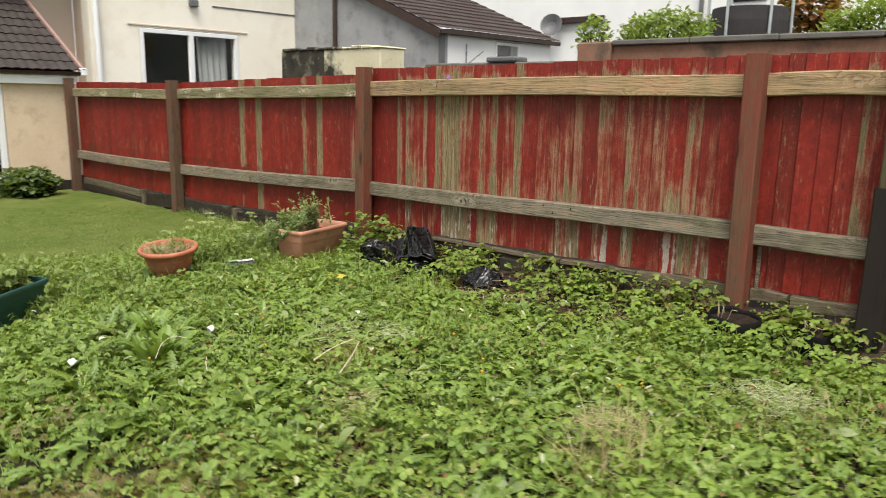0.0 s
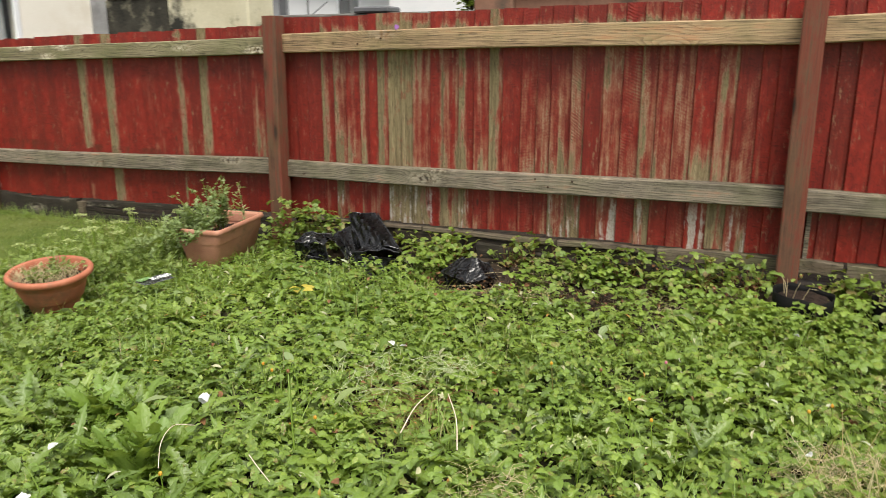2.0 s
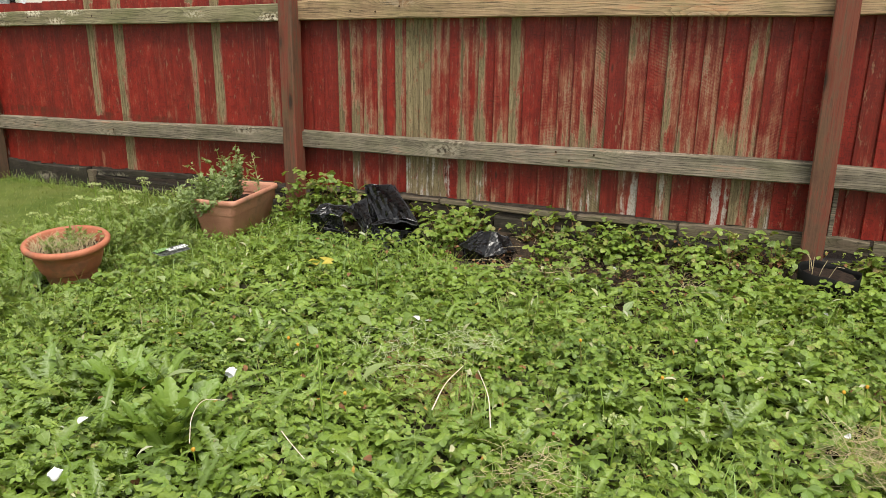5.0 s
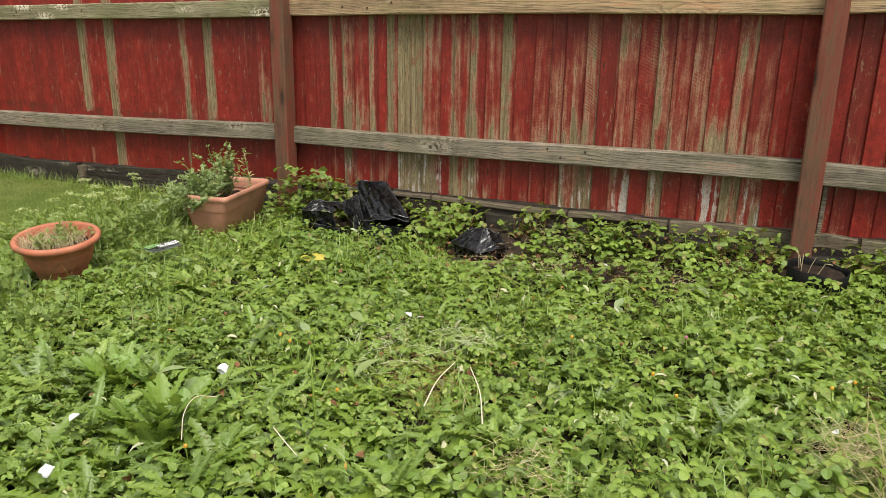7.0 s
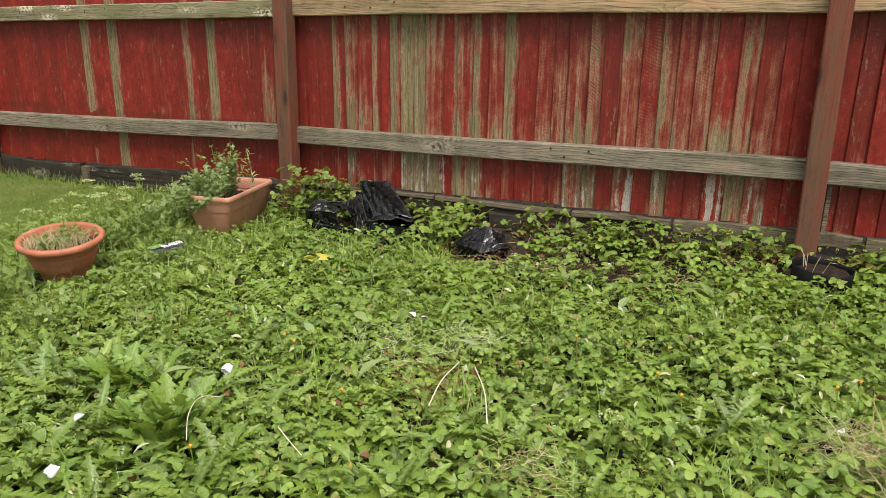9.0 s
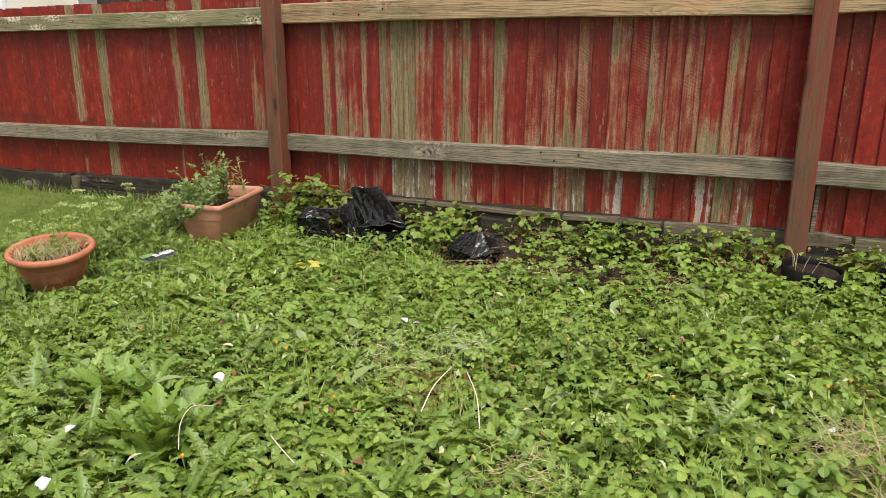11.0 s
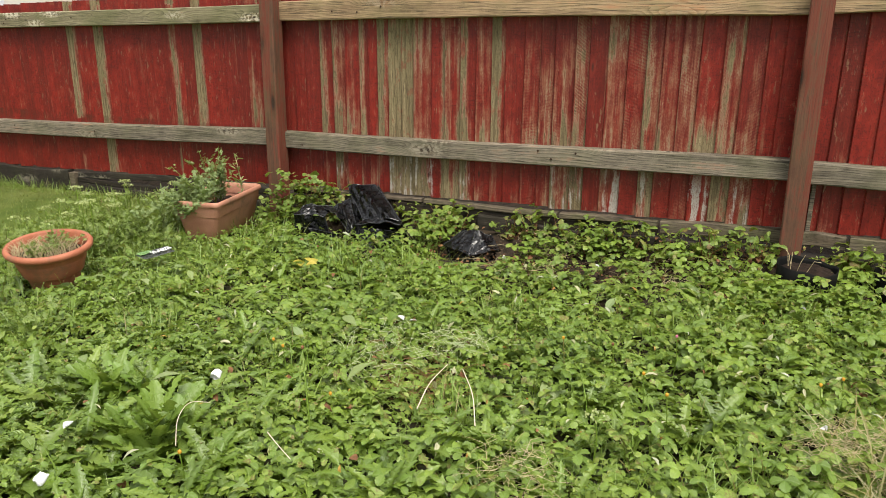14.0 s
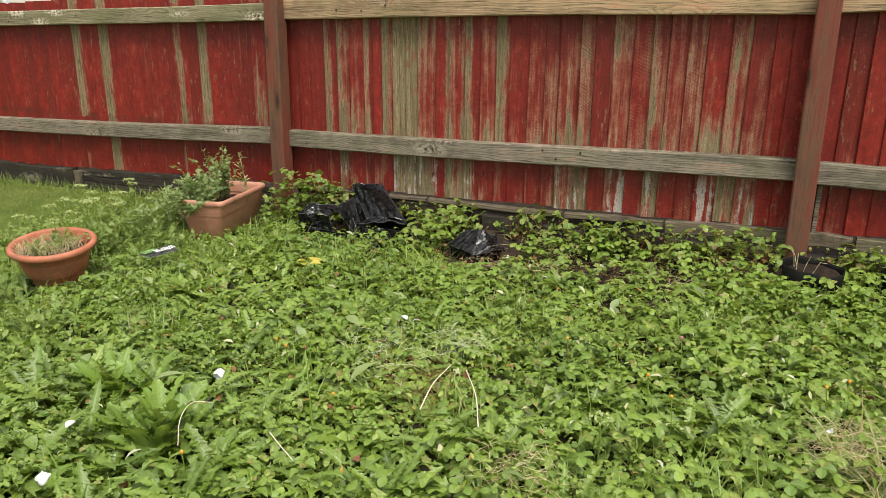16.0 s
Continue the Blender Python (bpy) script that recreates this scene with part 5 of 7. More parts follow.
def mirror_backdrop():
    """Unseen house-shaped block, added so that the windows mirror less bright sky."""
    h = thing("house", "unseen house-shaped block added to dim what the windows mirror", "house", "houses beyond the fence", (0, 0, 0))
    part("wall", box((16.0, 6.0, -0.3), (22.0, 40.0, 6.0)), M_GREYWALL, h)
    part("roof", box((15.7, 5.7, 6.01), (22.3, 40.3, 6.4), 0.05), M_TILE2, h)


def trampoline():
    t = thing("trampoline", "garden trampoline with dark skirt and steel poles", "trampoline", "", (-4.28, 11.0, 0))
    part("skirt", lathe([(0.50, 1.2), (0.52, 2.6), (0.50, 2.78), (0.46, 2.79), (0.46, 1.2)], 40), M_NET, t)
    for k in range(6):
        a = radians(60 * k + 20)
        part("pole", tube([(0.54 * math.cos(a), 0.54 * math.sin(a), 0.0), (0.55 * math.cos(a), 0.55 * math.sin(a), 2.9), (0.52 * math.cos(a), 0.52 * math.sin(a), 3.9)], 0.022, 8), M_STEEL, t)


def shrub(name, label, centre, size, mat, count, leaf, seed, category="shrub"):
    rng = np.random.RandomState(seed)
    s = thing(name, label, category, "", (centre[0], centre[1], centre[2] - size[2]))
    d = rng.normal(size=(count, 3))
    d /= np.linalg.norm(d, axis=1)[:, None]
    lump = 1 + 0.30 * np.array([noise.noise(Vector(v) * 2.3 + Vector((seed, 0, 0))) for v in d])
    p = d * (rng.uniform(0.55, 1.0, count) * lump)[:, None] * np.array(size)[None] + np.array((0, 0, size[2]))
    scatter("foliage", leaf_shape(LANCE4 if "hedge" in name else OVAL), p, rng.uniform(0, 6.3, count), rng.uniform(-0.6, 0.9, count), rng.uniform(-0.7, 0.7, count), rng.uniform(0.6, 1.3, count) * leaf, mat, "", "", None, s)
    bm = bmesh.new()
    for k in range(6):
        a = 1.05 * k + seed
        tube([(0.1 * size[0] * math.cos(a), 0.1 * size[1] * math.sin(a), -centre[2] + size[2] - 0.1), (0.25 * size[0] * math.cos(a), 0.25 * size[1] * math.sin(a), size[2] * 0.6), (0.6 * size[0] * math.cos(a), 0.6 * size[1] * math.sin(a), size[2] * 1.3)], 0.02, 5, 0.4, bm)
    part("stems", bm, M_SLEEPER, s)


extension()
cream_house()
grey_building()
garden_wall()
far_house()
mirror_backdrop()
trampoline()
shrub("hedge", "bright green clipped hedge above the brick wall", (-4.72, 9.35, 2.28), (0.70, 0.42, 0.36), L_HEDGE, 3600, 0.085, 2, "hedge")
shrub("hedge", "green leafy hedge above the brick wall", (-2.12, 9.35, 2.28), (0.75, 0.42, 0.34), L_HEDGE, 3600, 0.085, 3, "hedge")
shrub("shrub", "russet-leaved shrub behind the wall", (-3.88, 12.3, 2.9), (0.5, 0.4, 0.45), L_RUST, 900, 0.10, 4)
shrub("shrub", "thin yellow-green shrub beside the brick pier", (-6.12, 9.9, 2.35), (0.25, 0.25, 0.38), L_HEDGE, 500, 0.07, 6)
shrub("shrub", "low dark shrub at the foot of the extension wall", (-12.35, 4.1, 0.05), (0.42, 0.42, 0.24), L_DARK, 1300, 0.09, 7)


# ---- plants ----
R = np.random.RandomState(11)
L_PALEGREEN = leafy("pale_weed_leaf", (0.16, 0.24, 0.04), (0.29, 0.38, 0.068), (0.44, 0.50, 0.15), 0.2, 0.42)
L_PALEDRY = leafy("bleached_leaf", (0.36, 0.38, 0.24), (0.58, 0.58, 0.44), None, 0.1, 0.5)
L_ORANGE = leafy("turned_leaf", (0.30, 0.12, 0.03), (0.52, 0.26, 0.05), (0.60, 0.42, 0.08), 0.1, 0.5)
L_BROWN = leafy("withering_leaf", (0.12, 0.12, 0.035), (0.24, 0.20, 0.07), (0.32, 0.20, 0.08), 0.15, 0.5, 0.15)


def field(pts, scale, off):
    return np.array([noise.noise((x * scale + off, y * scale - off, off * 1.7)) for x, y in pts])


def in_bed(x, y):
    """Where the weeds of the bed grow: between the lawn and the fence."""
    return x > lawn_edge(y) - 0.05 and y < 5.02


def spots(count, x0, x1, y0, y1, keep=None, thin=True):
    """Random places in the bed; the withering near corner is left thin."""
    count = int(count * 0.88)
    p = np.stack((R.uniform(x0, x1, count), R.uniform(y0, y1, count)), 1)
    ok = np.array([in_bed(x, y) and clear_of(x, y) for x, y in p])
    p = p[ok]
    if thin:
        p = p[(R.rand(len(p)) > 0.72) | (np.hypot((p[:, 0] + 2.75) / 0.75, (p[:, 1] - 0.95) / 0.38) > 1.0)]
    if keep is not None:
        p = p[keep(p)]
    return p


BLOCKS = ((POT_AT[0], POT_AT[1], 0.21), (TROUGH_AT[0], TROUGH_AT[1], 0.19), (TROUGH_AT[0] - 0.05, TROUGH_AT[1] + 0.23, 0.19), (TROUGH_AT[0] + 0.05, TROUGH_AT[1] - 0.22, 0.18), (-1.715, 4.655, 0.15), (-3.77, 4.66, 0.26), (-3.80, 4.46, 0.17),
          (-4.93, 4.56, 0.20), (-4.52, 4.66, 0.25), (GREEN_AT[0], GREEN_AT[1], 0.2), (-1.27, 4.78, 0.11), (-3.94, 1.47, 0.05), (-3.92, 1.84, 0.21), (-4.34, 2.06, 0.11), (-4.46, 2.02, 0.08), (-1.98, 2.86, 0.07), (-2.68, 2.75, 0.05))


def clear_of(x, y):
    return all((x - a) ** 2 + (y - b) ** 2 > r * r for a, b, r in BLOCKS)


def bare(p):
    """How bare the soil lies: a strip along the foot of the fence."""
    return np.clip(1.2 - np.abs(p[:, 1] - 4.60) / 0.36, 0, 1) * np.clip((p[:, 0] + 4.15) / 0.3, 0, 1) * np.clip((-1.95 - p[:, 0]) / 0.3, 0, 1)


def heights(p, low, high, off):
    f = np.clip(0.5 + 0.9 * field(p, 1.7, off), 0, 1)
    base = np.array([ground_z(x, y) for x, y in p])
    flat = np.clip((p[:, 1] - 3.35) / 0.6, 0, 1) * np.clip((p[:, 0] + 4.5) / 0.4, 0, 1) * np.clip((-2.1 - p[:, 0]) / 0.4, 0, 1)
    return base + (low + (high - low) * f * R.uniform(0.35, 1.0, len(p))) * (1 - 0.65 * flat)


def lay(name, shape, p, low, high, size, tilt, mat, label, category, off, stretch=None):
    n = len(p)
    z = heights(p, low, high, off)
    at = np.column_stack((p, z))
    return scatter(name, shape, at, R.uniform(0, 6.283, n), R.normal(0.12, tilt, n), R.normal(0, tilt, n), R.uniform(size[0], size[1], n) * (0.85 + 0.3 * R.rand(n)), mat, label, category, stretch)


def sparse(k):
    return lambda p: R.rand(len(p)) > k * bare(p)


def patchy(scale, off, level, k=0.9):
    return lambda p: (field(p, scale, off) > level) & (R.rand(len(p)) > k * bare(p))


X0, X1, Y0, Y1 = -6.9, -0.15, 0.8, 5.0


def jag(length, wide, lobes, seed):
    """Outline of a jagged leaf: lobes that grow towards the tip, cut back to the midrib between them."""
    rng = random.Random(seed)
    out = [(0.0, 0.016), (0.14, 0.02)]
    for k in range(lobes):
        a, b = 0.16 + 0.78 * k / lobes, 0.16 + 0.78 * (k + 1) / lobes
        w = wide * (0.35 + 0.65 * math.sin(math.pi * (0.12 + 0.72 * (k + 0.5) / lobes))) * rng.uniform(0.85, 1.15)
        out += [(a + 0.25 * (b - a), w * 0.55), (a + 0.62 * (b - a), w), (a + 0.88 * (b - a), w * rng.uniform(0.48, 0.66))]
    return [(v * length, w * length) for v, w in out + [(1.0, 0.004)]]


JAG = leaf_shape(jag(1.0, 0.19, 5, 1), 0.36, 0.80, 0, 0, 0, 0, 0.07, True)
JAG_BROAD = leaf_shape(jag(1.0, 0.24, 4, 2), 0.26, 0.85, 0, 0, 0, 0, 0.09, True)


def crowns(n_want, x0, x1, y0, y1, gap, keep):
    """Plant centres, no two nearer than gap."""
    cell, out = {}, []
    for x, y in spots(n_want, x0, x1, y0, y1, keep):
        i, j = int(x / gap), int(y / gap)
        if all((x - a) ** 2 + (y - b) ** 2 > gap * gap for u in (-1, 0, 1) for w in (-1, 0, 1) for a, b in cell.get((i + u, j + w), ())):
            cell.setdefault((i, j), []).append((x, y))
            out.append((x, y))
    return np.array(out)


def low_strip(p):
    """The flat, trodden ground before the fence, where all grows lower."""
    return np.clip((p[:, 1] - 3.5) / 0.6, 0, 1) * np.clip((p[:, 0] + 4.5) / 0.4, 0, 1) * np.clip((-2.1 - p[:, 0]) / 0.4, 0, 1)


def plants(name, shape, centres, leaves, stalk, size, steep, tip, mat, label, wild=0.25, stretch=None):
    """Leaves that spring from crowns: each on a stalk of its own, leaning outwards, as one mesh."""
    n = R.randint(leaves[0], leaves[1] + 1, len(centres))
    c = np.repeat(centres, n, 0)
    lift = np.repeat(np.clip(0.5 + 0.9 * field(centres, 1.5, 4.0), 0.15, 1.0), n) * (1 - 0.5 * low_strip(c))
    k = len(c)
    a = R.uniform(0, 6.283, k)
    th = R.uniform(steep[0], steep[1], k)
    ln = R.uniform(stalk[0], stalk[1], k) * (0.55 + 0.6 * lift)
    base = np.array([ground_z(x, y) for x, y in c])
    at = np.column_stack((c[:, 0] + ln * np.sin(th) * np.cos(a), c[:, 1] + ln * np.sin(th) * np.sin(a), base + 0.012 + ln * np.cos(th)))
    return scatter(name, shape, at, a - 1.5708 + R.normal(0, 0.3, k), tip[0] - tip[1] * th + R.normal(0, wild, k), R.normal(0, wild, k), R.uniform(size[0], size[1], k) * (0.8 + 0.25 * lift), mat, label, "ground cover", stretch)


def straw_zone(q):
    """1 where strawberries cover the bed, 0 where jagged weeds do."""
    z = np.clip(0.52 + 0.50 * (q[:, 0] + 3.0), 0.06, 0.85)
    z = np.maximum(z, np.clip(1.2 - np.hypot((q[:, 0] + 4.0) / 0.7, (q[:, 1] - 2.9) / 0.5), 0, 0.9))
    jagged = np.clip(1.3 - np.hypot((q[:, 0] + 2.2) / 0.42, (q[:, 1] - 2.95) / 0.30), 0, 1)
    return np.clip(z - 0.7 * jagged + 0.8 * field(q, 1.1, 3.0), 0.03, 0.92)


p = crowns(6600, -5.7, X1, Y0, 4.62, 0.102, lambda q: (R.rand(len(q)) > 0.93 * bare(q)) & (R.rand(len(q)) < straw_zone(q)))
plants("strawberry_leaves", TRIFOLIATE, p, (6, 11), (0.06, 0.165), (0.020, 0.042), (0.15, 1.15), (0.10, 0.38), L_STRAW, "dense mat of green strawberry leaves over the bed", 0.36)
p = crowns(4200, X0, X1, Y0, 4.5, 0.125, lambda q: (R.rand(len(q)) > bare(q)) & (R.rand(len(q)) > straw_zone(q)))
plants("dandelion_leaves", JAG, p, (9, 15), (0.02, 0.07), (0.08, 0.17), (0.3, 1.25), (1.05, 0.72), L_LOBED, "rosettes of jagged dandelion leaves among the weeds", 0.22)
p = crowns(3000, X0, X1, Y0, 4.4, 0.14, lambda q: (R.rand(len(q)) > bare(q)) & (R.rand(len(q)) > straw_zone(q) * 0.85))
plants("sowthistle_leaves", JAG_BROAD, p, (6, 11), (0.03, 0.12), (0.06, 0.12), (0.3, 1.2), (0.75, 0.65), L_BROAD, "broad toothed weed leaves in loose rosettes", 0.3)
p = crowns(4600, X0, X1, Y0, Y1, 0.08, patchy(1.4, 8.0, -0.10))
plants("clover_leaves", TRI_PLAIN, p, (8, 16), (0.05, 0.175), (0.013, 0.025), (0.1, 1.2), (0.1, 0.35), L_STRAW, "small three-lobed weed leaves among the strawberries", 0.35)
p = crowns(1500, X0, X1, Y0, 4.5, 0.14, patchy(1.1, 14.0, 0.02))
plants("bindweed_leaves", leaf_shape(HEART, 0.22, 0.35), p, (5, 10), (0.06, 0.19), (0.030, 0.060), (0.2, 1.3), (0.1, 0.45), L_BROAD, "broad heart-shaped weed leaves in patches", 0.35)
p = spots(1700, X0, X1, Y0, Y1, patchy(1.3, 21.0, 0.05))
lay("willowherb_leaves", leaf_shape(LANCE, 0.3, 0.3), p, 0.05, 0.15, (0.03, 0.060), 0.5, L_BROAD, "narrow pointed weed leaves in patches", "ground cover", 12.0)
p = np.concatenate((spots(9500, X0, X1, Y0, Y1, sparse(0.88)), spots(4200, -2.9, 0.4, 1.2, 3.6)))
lay("undergrowth", leaf_shape([(v, w * 1.9) for v, w in LANCE4], 0.3, 0.4), p, 0.0, 0.06, (0.03, 0.06), 0.5, L_BROAD, "low shaded undergrowth leaves", "ground cover", 18.0)
p = spots(13000, X0, X1, Y0, Y1, lambda q: (field(q, 1.6, 50.0) > -0.15) & (R.rand(len(q)) > 0.95 * bare(q)))
lay("chickweed_leaves", leaf_shape([(v * 0.9, w * 1.5) for v, w in LANCE4], 0.3, 0.3), p, 0.05, 0.19, (0.014, 0.032), 0.7, L_PALEGREEN, "fine small pale green weed leaves", "ground cover", 22.0)
p = spots(3600, X0, X1, Y0, Y1, lambda q: (field(q, 1.1, 60.0) + np.clip((-2.8 - q[:, 0]) * 0.10, -0.1, 0.2) > 0.05) & (R.rand(len(q)) > 0.95 * bare(q)))
lay("yarrow_leaves", RAGGED, p, 0.04, 0.15, (0.035, 0.070), 0.5, L_LOBED, "ragged feathery weed leaves in patches", "ground cover", 25.0)
p = spots(3400, -3.7, -0.7, 0.4, 1.45, lambda q: (field(q, 1.5, 70.0) > -0.15) & (R.rand(len(q)) < np.clip(1.4 - np.hypot((q[:, 0] + 2.7) / 0.9, (q[:, 1] - 0.95) / 0.45), 0.12, 1)), False)
lay("brown_weed_leaves", RAGGED, p, 0.06, 0.16, (0.035, 0.070), 0.6, L_BROWN, "brownish withering weed leaves", "ground cover", 27.0)
# broad silvery leaves here and there
p = spots(150, X0, X1, 1.7, 4.3, lambda q: field(q, 1.0, 83.0) > -0.05)
lay("sage_leaves", leaf_shape([(v, w * 1.35) for v, w in LANCE], 0.25, 0.35), p, 0.10, 0.19, (0.06, 0.12), 0.45, L_TOMATO, "broad grey-green weed leaves standing out of the mat", "ground cover", 31.0)


def grass(name, p, length, mat, label, lean=0.5, low=0.0, wide=1.0):
    n = len(p)
    z = np.array([ground_z(x, y) for x, y in p]) + low
    scatter(name, leaf_shape(BLADE, 0.0, 0.7), np.column_stack((p, z)), R.uniform(0, 6.283, n), np.clip(R.normal(1.15, lean, n), 0.2, 1.9), R.normal(0, 0.2, n), R.uniform(length[0], length[1], n), mat, label, "grass", np.full(n, wide))


grass("grass", spots(5200, X0, X1, Y0, 4.3, patchy(1.2, 40.0, 0.06, 1.0)), (0.08, 0.19), L_GRASS, "long green grass blades through the bed", 0.45, 0.0, 1.3)
grass("thin_grass", spots(3600, X0, X1, Y0, Y1, lambda q: (field(q, 1.3, 47.0) > -0.16) & (R.rand(len(q)) > 1.1 * bare(q))), (0.08, 0.19), L_PALEGREEN, "thin pale grass stalks through the weeds", 0.5, 0.0, 0.55)
q = spots(15000, -7.2, -4.9, 1.0, 4.6, lambda q: (q[:, 0] < -5.0 + 0.4 * field(q, 1.5, 44.0)))
grass("grass", q, (0.06, 0.19), L_GRASS, "rank long grass along the edge of the lawn", 0.5, 0.0, 1.1)

q = np.stack((R.uniform(-9.2, -5.8, 2200), R.uniform(4.80, 4.99, 2200)), 1)
grass("grass", q, (0.04, 0.13), L_GRASS, "uncut grass along the foot of the fence", 0.45, 0.0, 1.2)
q = np.stack((R.normal(-5.55, 0.22, 900), R.normal(3.72, 0.12, 900)), 1)
q = q[[clear_of(x, y) for x, y in q]]
grass("grass", q, (0.08, 0.17), L_GRASS, "tuft of long grass before the trough", 0.4, 0.0, 1.0)
q = np.stack((R.uniform(-6.7, -5.7, 1300), R.uniform(3.0, 4.4, 1300)), 1)
q = q[[clear_of(x, y) for x, y in q]]
grass("thin_grass", q, (0.14, 0.34), L_PALEGREEN, "tall thin seeding grass beside the pots", 0.35, 0.0, 0.5)
L_DRYGRASS = leafy("dry_grass_blade", *L_DRYGRASS_COL, 0.05, 0.55)
q = np.stack((R.normal(-1.42, 0.12, 260), R.normal(2.62, 0.16, 260)), 1)
grass("dry_grass", q, (0.12, 0.28), L_DRYGRASS, "tuft of half-dry tan grass", 0.55, 0.02, 0.9)
q = np.stack((R.normal(-0.95, 0.15, 260), R.normal(3.6, 0.2, 260)), 1)
grass("dry_grass", q, (0.10, 0.22), L_DRYGRASS, "tuft of half-dry tan grass", 0.55, 0.02, 0.8)
q = spots(900, -4.6, -0.4, 1.6, 4.2, lambda q: field(q, 2.2, 90.0) > 0.12)
grass("dry_grass", q, (0.08, 0.20), L_DRYGRASS, "scattered dry tan grass blades", 0.6, 0.05, 0.45)
# fresh tufts of grass where the weeds thin out
for k, (x, y) in enumerate(((-4.55, 4.02), (-4.30, 3.92), (-5.0, 3.9), (-3.95, 4.12), (-3.2, 3.7), (-2.85, 3.42), (-3.6, 3.3), (-1.75, 3.9), (-2.2, 3.72), (-1.2, 3.25), (-3.0, 2.5), (-1.95, 2.35), (-4.7, 2.7), (-2.5, 1.75), (-3.2, 1.5))):
    q = np.stack((R.normal(x, 0.09, 130), R.normal(y, 0.08, 130)), 1)
    q = q[[clear_of(u, w) for u, w in q]]
    grass("grass_tuft", q, (0.10, 0.21), L_GRASS, "tuft of fresh bright green grass among the weeds", 0.4, 0.0, 1.2)
# short turf of the lawn
n = 13000
lp = np.stack((R.uniform(-10.5, -6.2, n), R.uniform(1.2, 4.98, n)), 1)
lp = lp[np.array([x < lawn_edge(y) + 0.15 for x, y in lp])]
n = len(lp)
scatter("lawn_grass", leaf_shape(TUFT, 0.0, 0.4), np.column_stack((lp, [ground_z(x, y) + 0.012 for x, y in lp])), R.uniform(0, 6.283, n), np.clip(R.normal(1.1, 0.35, n), 0.3, 1.7), R.normal(0, 0.2, n), R.uniform(0.014, 0.032, n), L_TURF, "short mown grass of the lawn", "grass", np.full(n, 4.0))


def clump(name, label, at, reach, tall, count, leaf, shape, mat, seed, stems=7, category="weed"):
    """A bushy plant: thin stems and many small leaves along them, as one thing."""
    rng = np.random.RandomState(seed)
    t = thing(name, label, category, "", at)
    pts = []
    for k in range(stems):
        a, r = rng.uniform(0, 6.28), reach * rng.uniform(0.2, 1.0)
        h = tall * rng.uniform(0.6, 1.0)
        path = [(0.15 * r * math.cos(a) * j, 0.15 * r * math.sin(a) * j, 0.0) if j == 0 else (r * math.cos(a) * (j / 4) ** 1.3 + rng.normal(0, 0.01), r * math.sin(a) * (j / 4) ** 1.3 + rng.normal(0, 0.01), h * (j / 4) - 0.02) for j in range(5)]
        part("stem", tube(path, 0.004, 4, 0.5), L_GRASS, t)
        for _ in range(count // stems):
            j = rng.uniform(0.8, 3.99)
            i = int(j)
            f = j - i
            pts.append([path[i][c] * (1 - f) + path[i + 1][c] * f + rng.normal(0, 0.012) for c in range(3)])
    n = len(pts)
    scatter("leaves", shape, np.array(pts), rng.uniform(0, 6.283, n), rng.normal(0.25, 0.5, n), rng.normal(0, 0.4, n), rng.uniform(0.6, 1.2, n) * leaf, mat, "", "", None, t)
    return t


# feathery weeds between the lawn and the pots
rng_c = random.Random(9)
for k in range(44):
    x, y = rng_c.uniform(-6.70, -5.85), rng_c.uniform(3.2, 4.5)
    if not clear_of(x, y) or (x > -5.95 and y > 3.95):
        continue
    clump("feathery_weed", "bushy feathery green weed beside the pots", (x, y, ground_z(x, y)), 0.18, rng_c.uniform(0.24, 0.40), 110, 0.046, RAGGED, L_FERN, 100 + k)
for k, (x, y) in enumerate(((-5.95, 3.70), (-5.82, 3.76), (-5.70, 3.72), (-5.60, 3.80), (-5.78, 3.60), (-5.92, 3.86), (-6.02, 3.95))):
    clump("feathery_weed", "bushy feathery green weed beside the pots", (x, y, ground_z(x, y)), 0.15, rng_c.uniform(0.20, 0.30), 80, 0.055, RAGGED, L_FERN, 240 + k)
for k in range(26):
    x, y = rng_c.uniform(-6.35, -5.15), rng_c.uniform(1.1, 2.5)
    if clear_of(x, y):
        clump("feathery_weed", "bushy weed by the green trough", (x, y, ground_z(x, y)), 0.17, rng_c.uniform(0.22, 0.40), 66, 0.06, RAGGED, L_FERN, 140 + k)
for k in range(6):
    a = radians(-55)
    u = -0.35 + 0.13 * k
    clump("trough_weed", "weed growing in the green trough", (GREEN_AT[0] + u * math.cos(a), GREEN_AT[1] + u * math.sin(a), GREEN_AT[2] + 0.18), 0.16, 0.28, 90, 0.07, RAGGED, L_FERN, 160 + k)
# the straggly plant in the terracotta trough
ta = radians(101)
for k, (u, h, c) in enumerate(((-0.28, 0.26, 150), (-0.16, 0.34, 170), (0.0, 0.46, 190), (0.08, 0.34, 120), (-0.36, 0.20, 150), (-0.22, 0.30, 140), (-0.33, 0.14, 110))):
    clump("straggly_plant", "straggly grey-green plant in a trough", (TROUGH_AT[0] + u * math.cos(ta) - 0.04, TROUGH_AT[1] + u * math.sin(ta), TROUGH_AT[2] + 0.21), 0.22, h, int(c * 2.0), 0.036, RAGGED, L_TOMATO, 180 + k, 8, "plant")
for k, (x, y, h) in enumerate(((-6.00, 4.02, 0.40), (-6.10, 4.20, 0.42), (-5.98, 3.90, 0.34))):
    clump("feathery_weed", "tall grey-green feathery weed beside a trough", (x, y, ground_z(x, y)), 0.18, h, 130, 0.055, RAGGED, L_TOMATO, 270 + k, 8)
spike = thing("dead_flower_spike", "tall brownish seed spike in the trough", "plant", "", (TROUGH_AT[0] + 0.06, TROUGH_AT[1] + 0.18, TROUGH_AT[2] + 0.21))
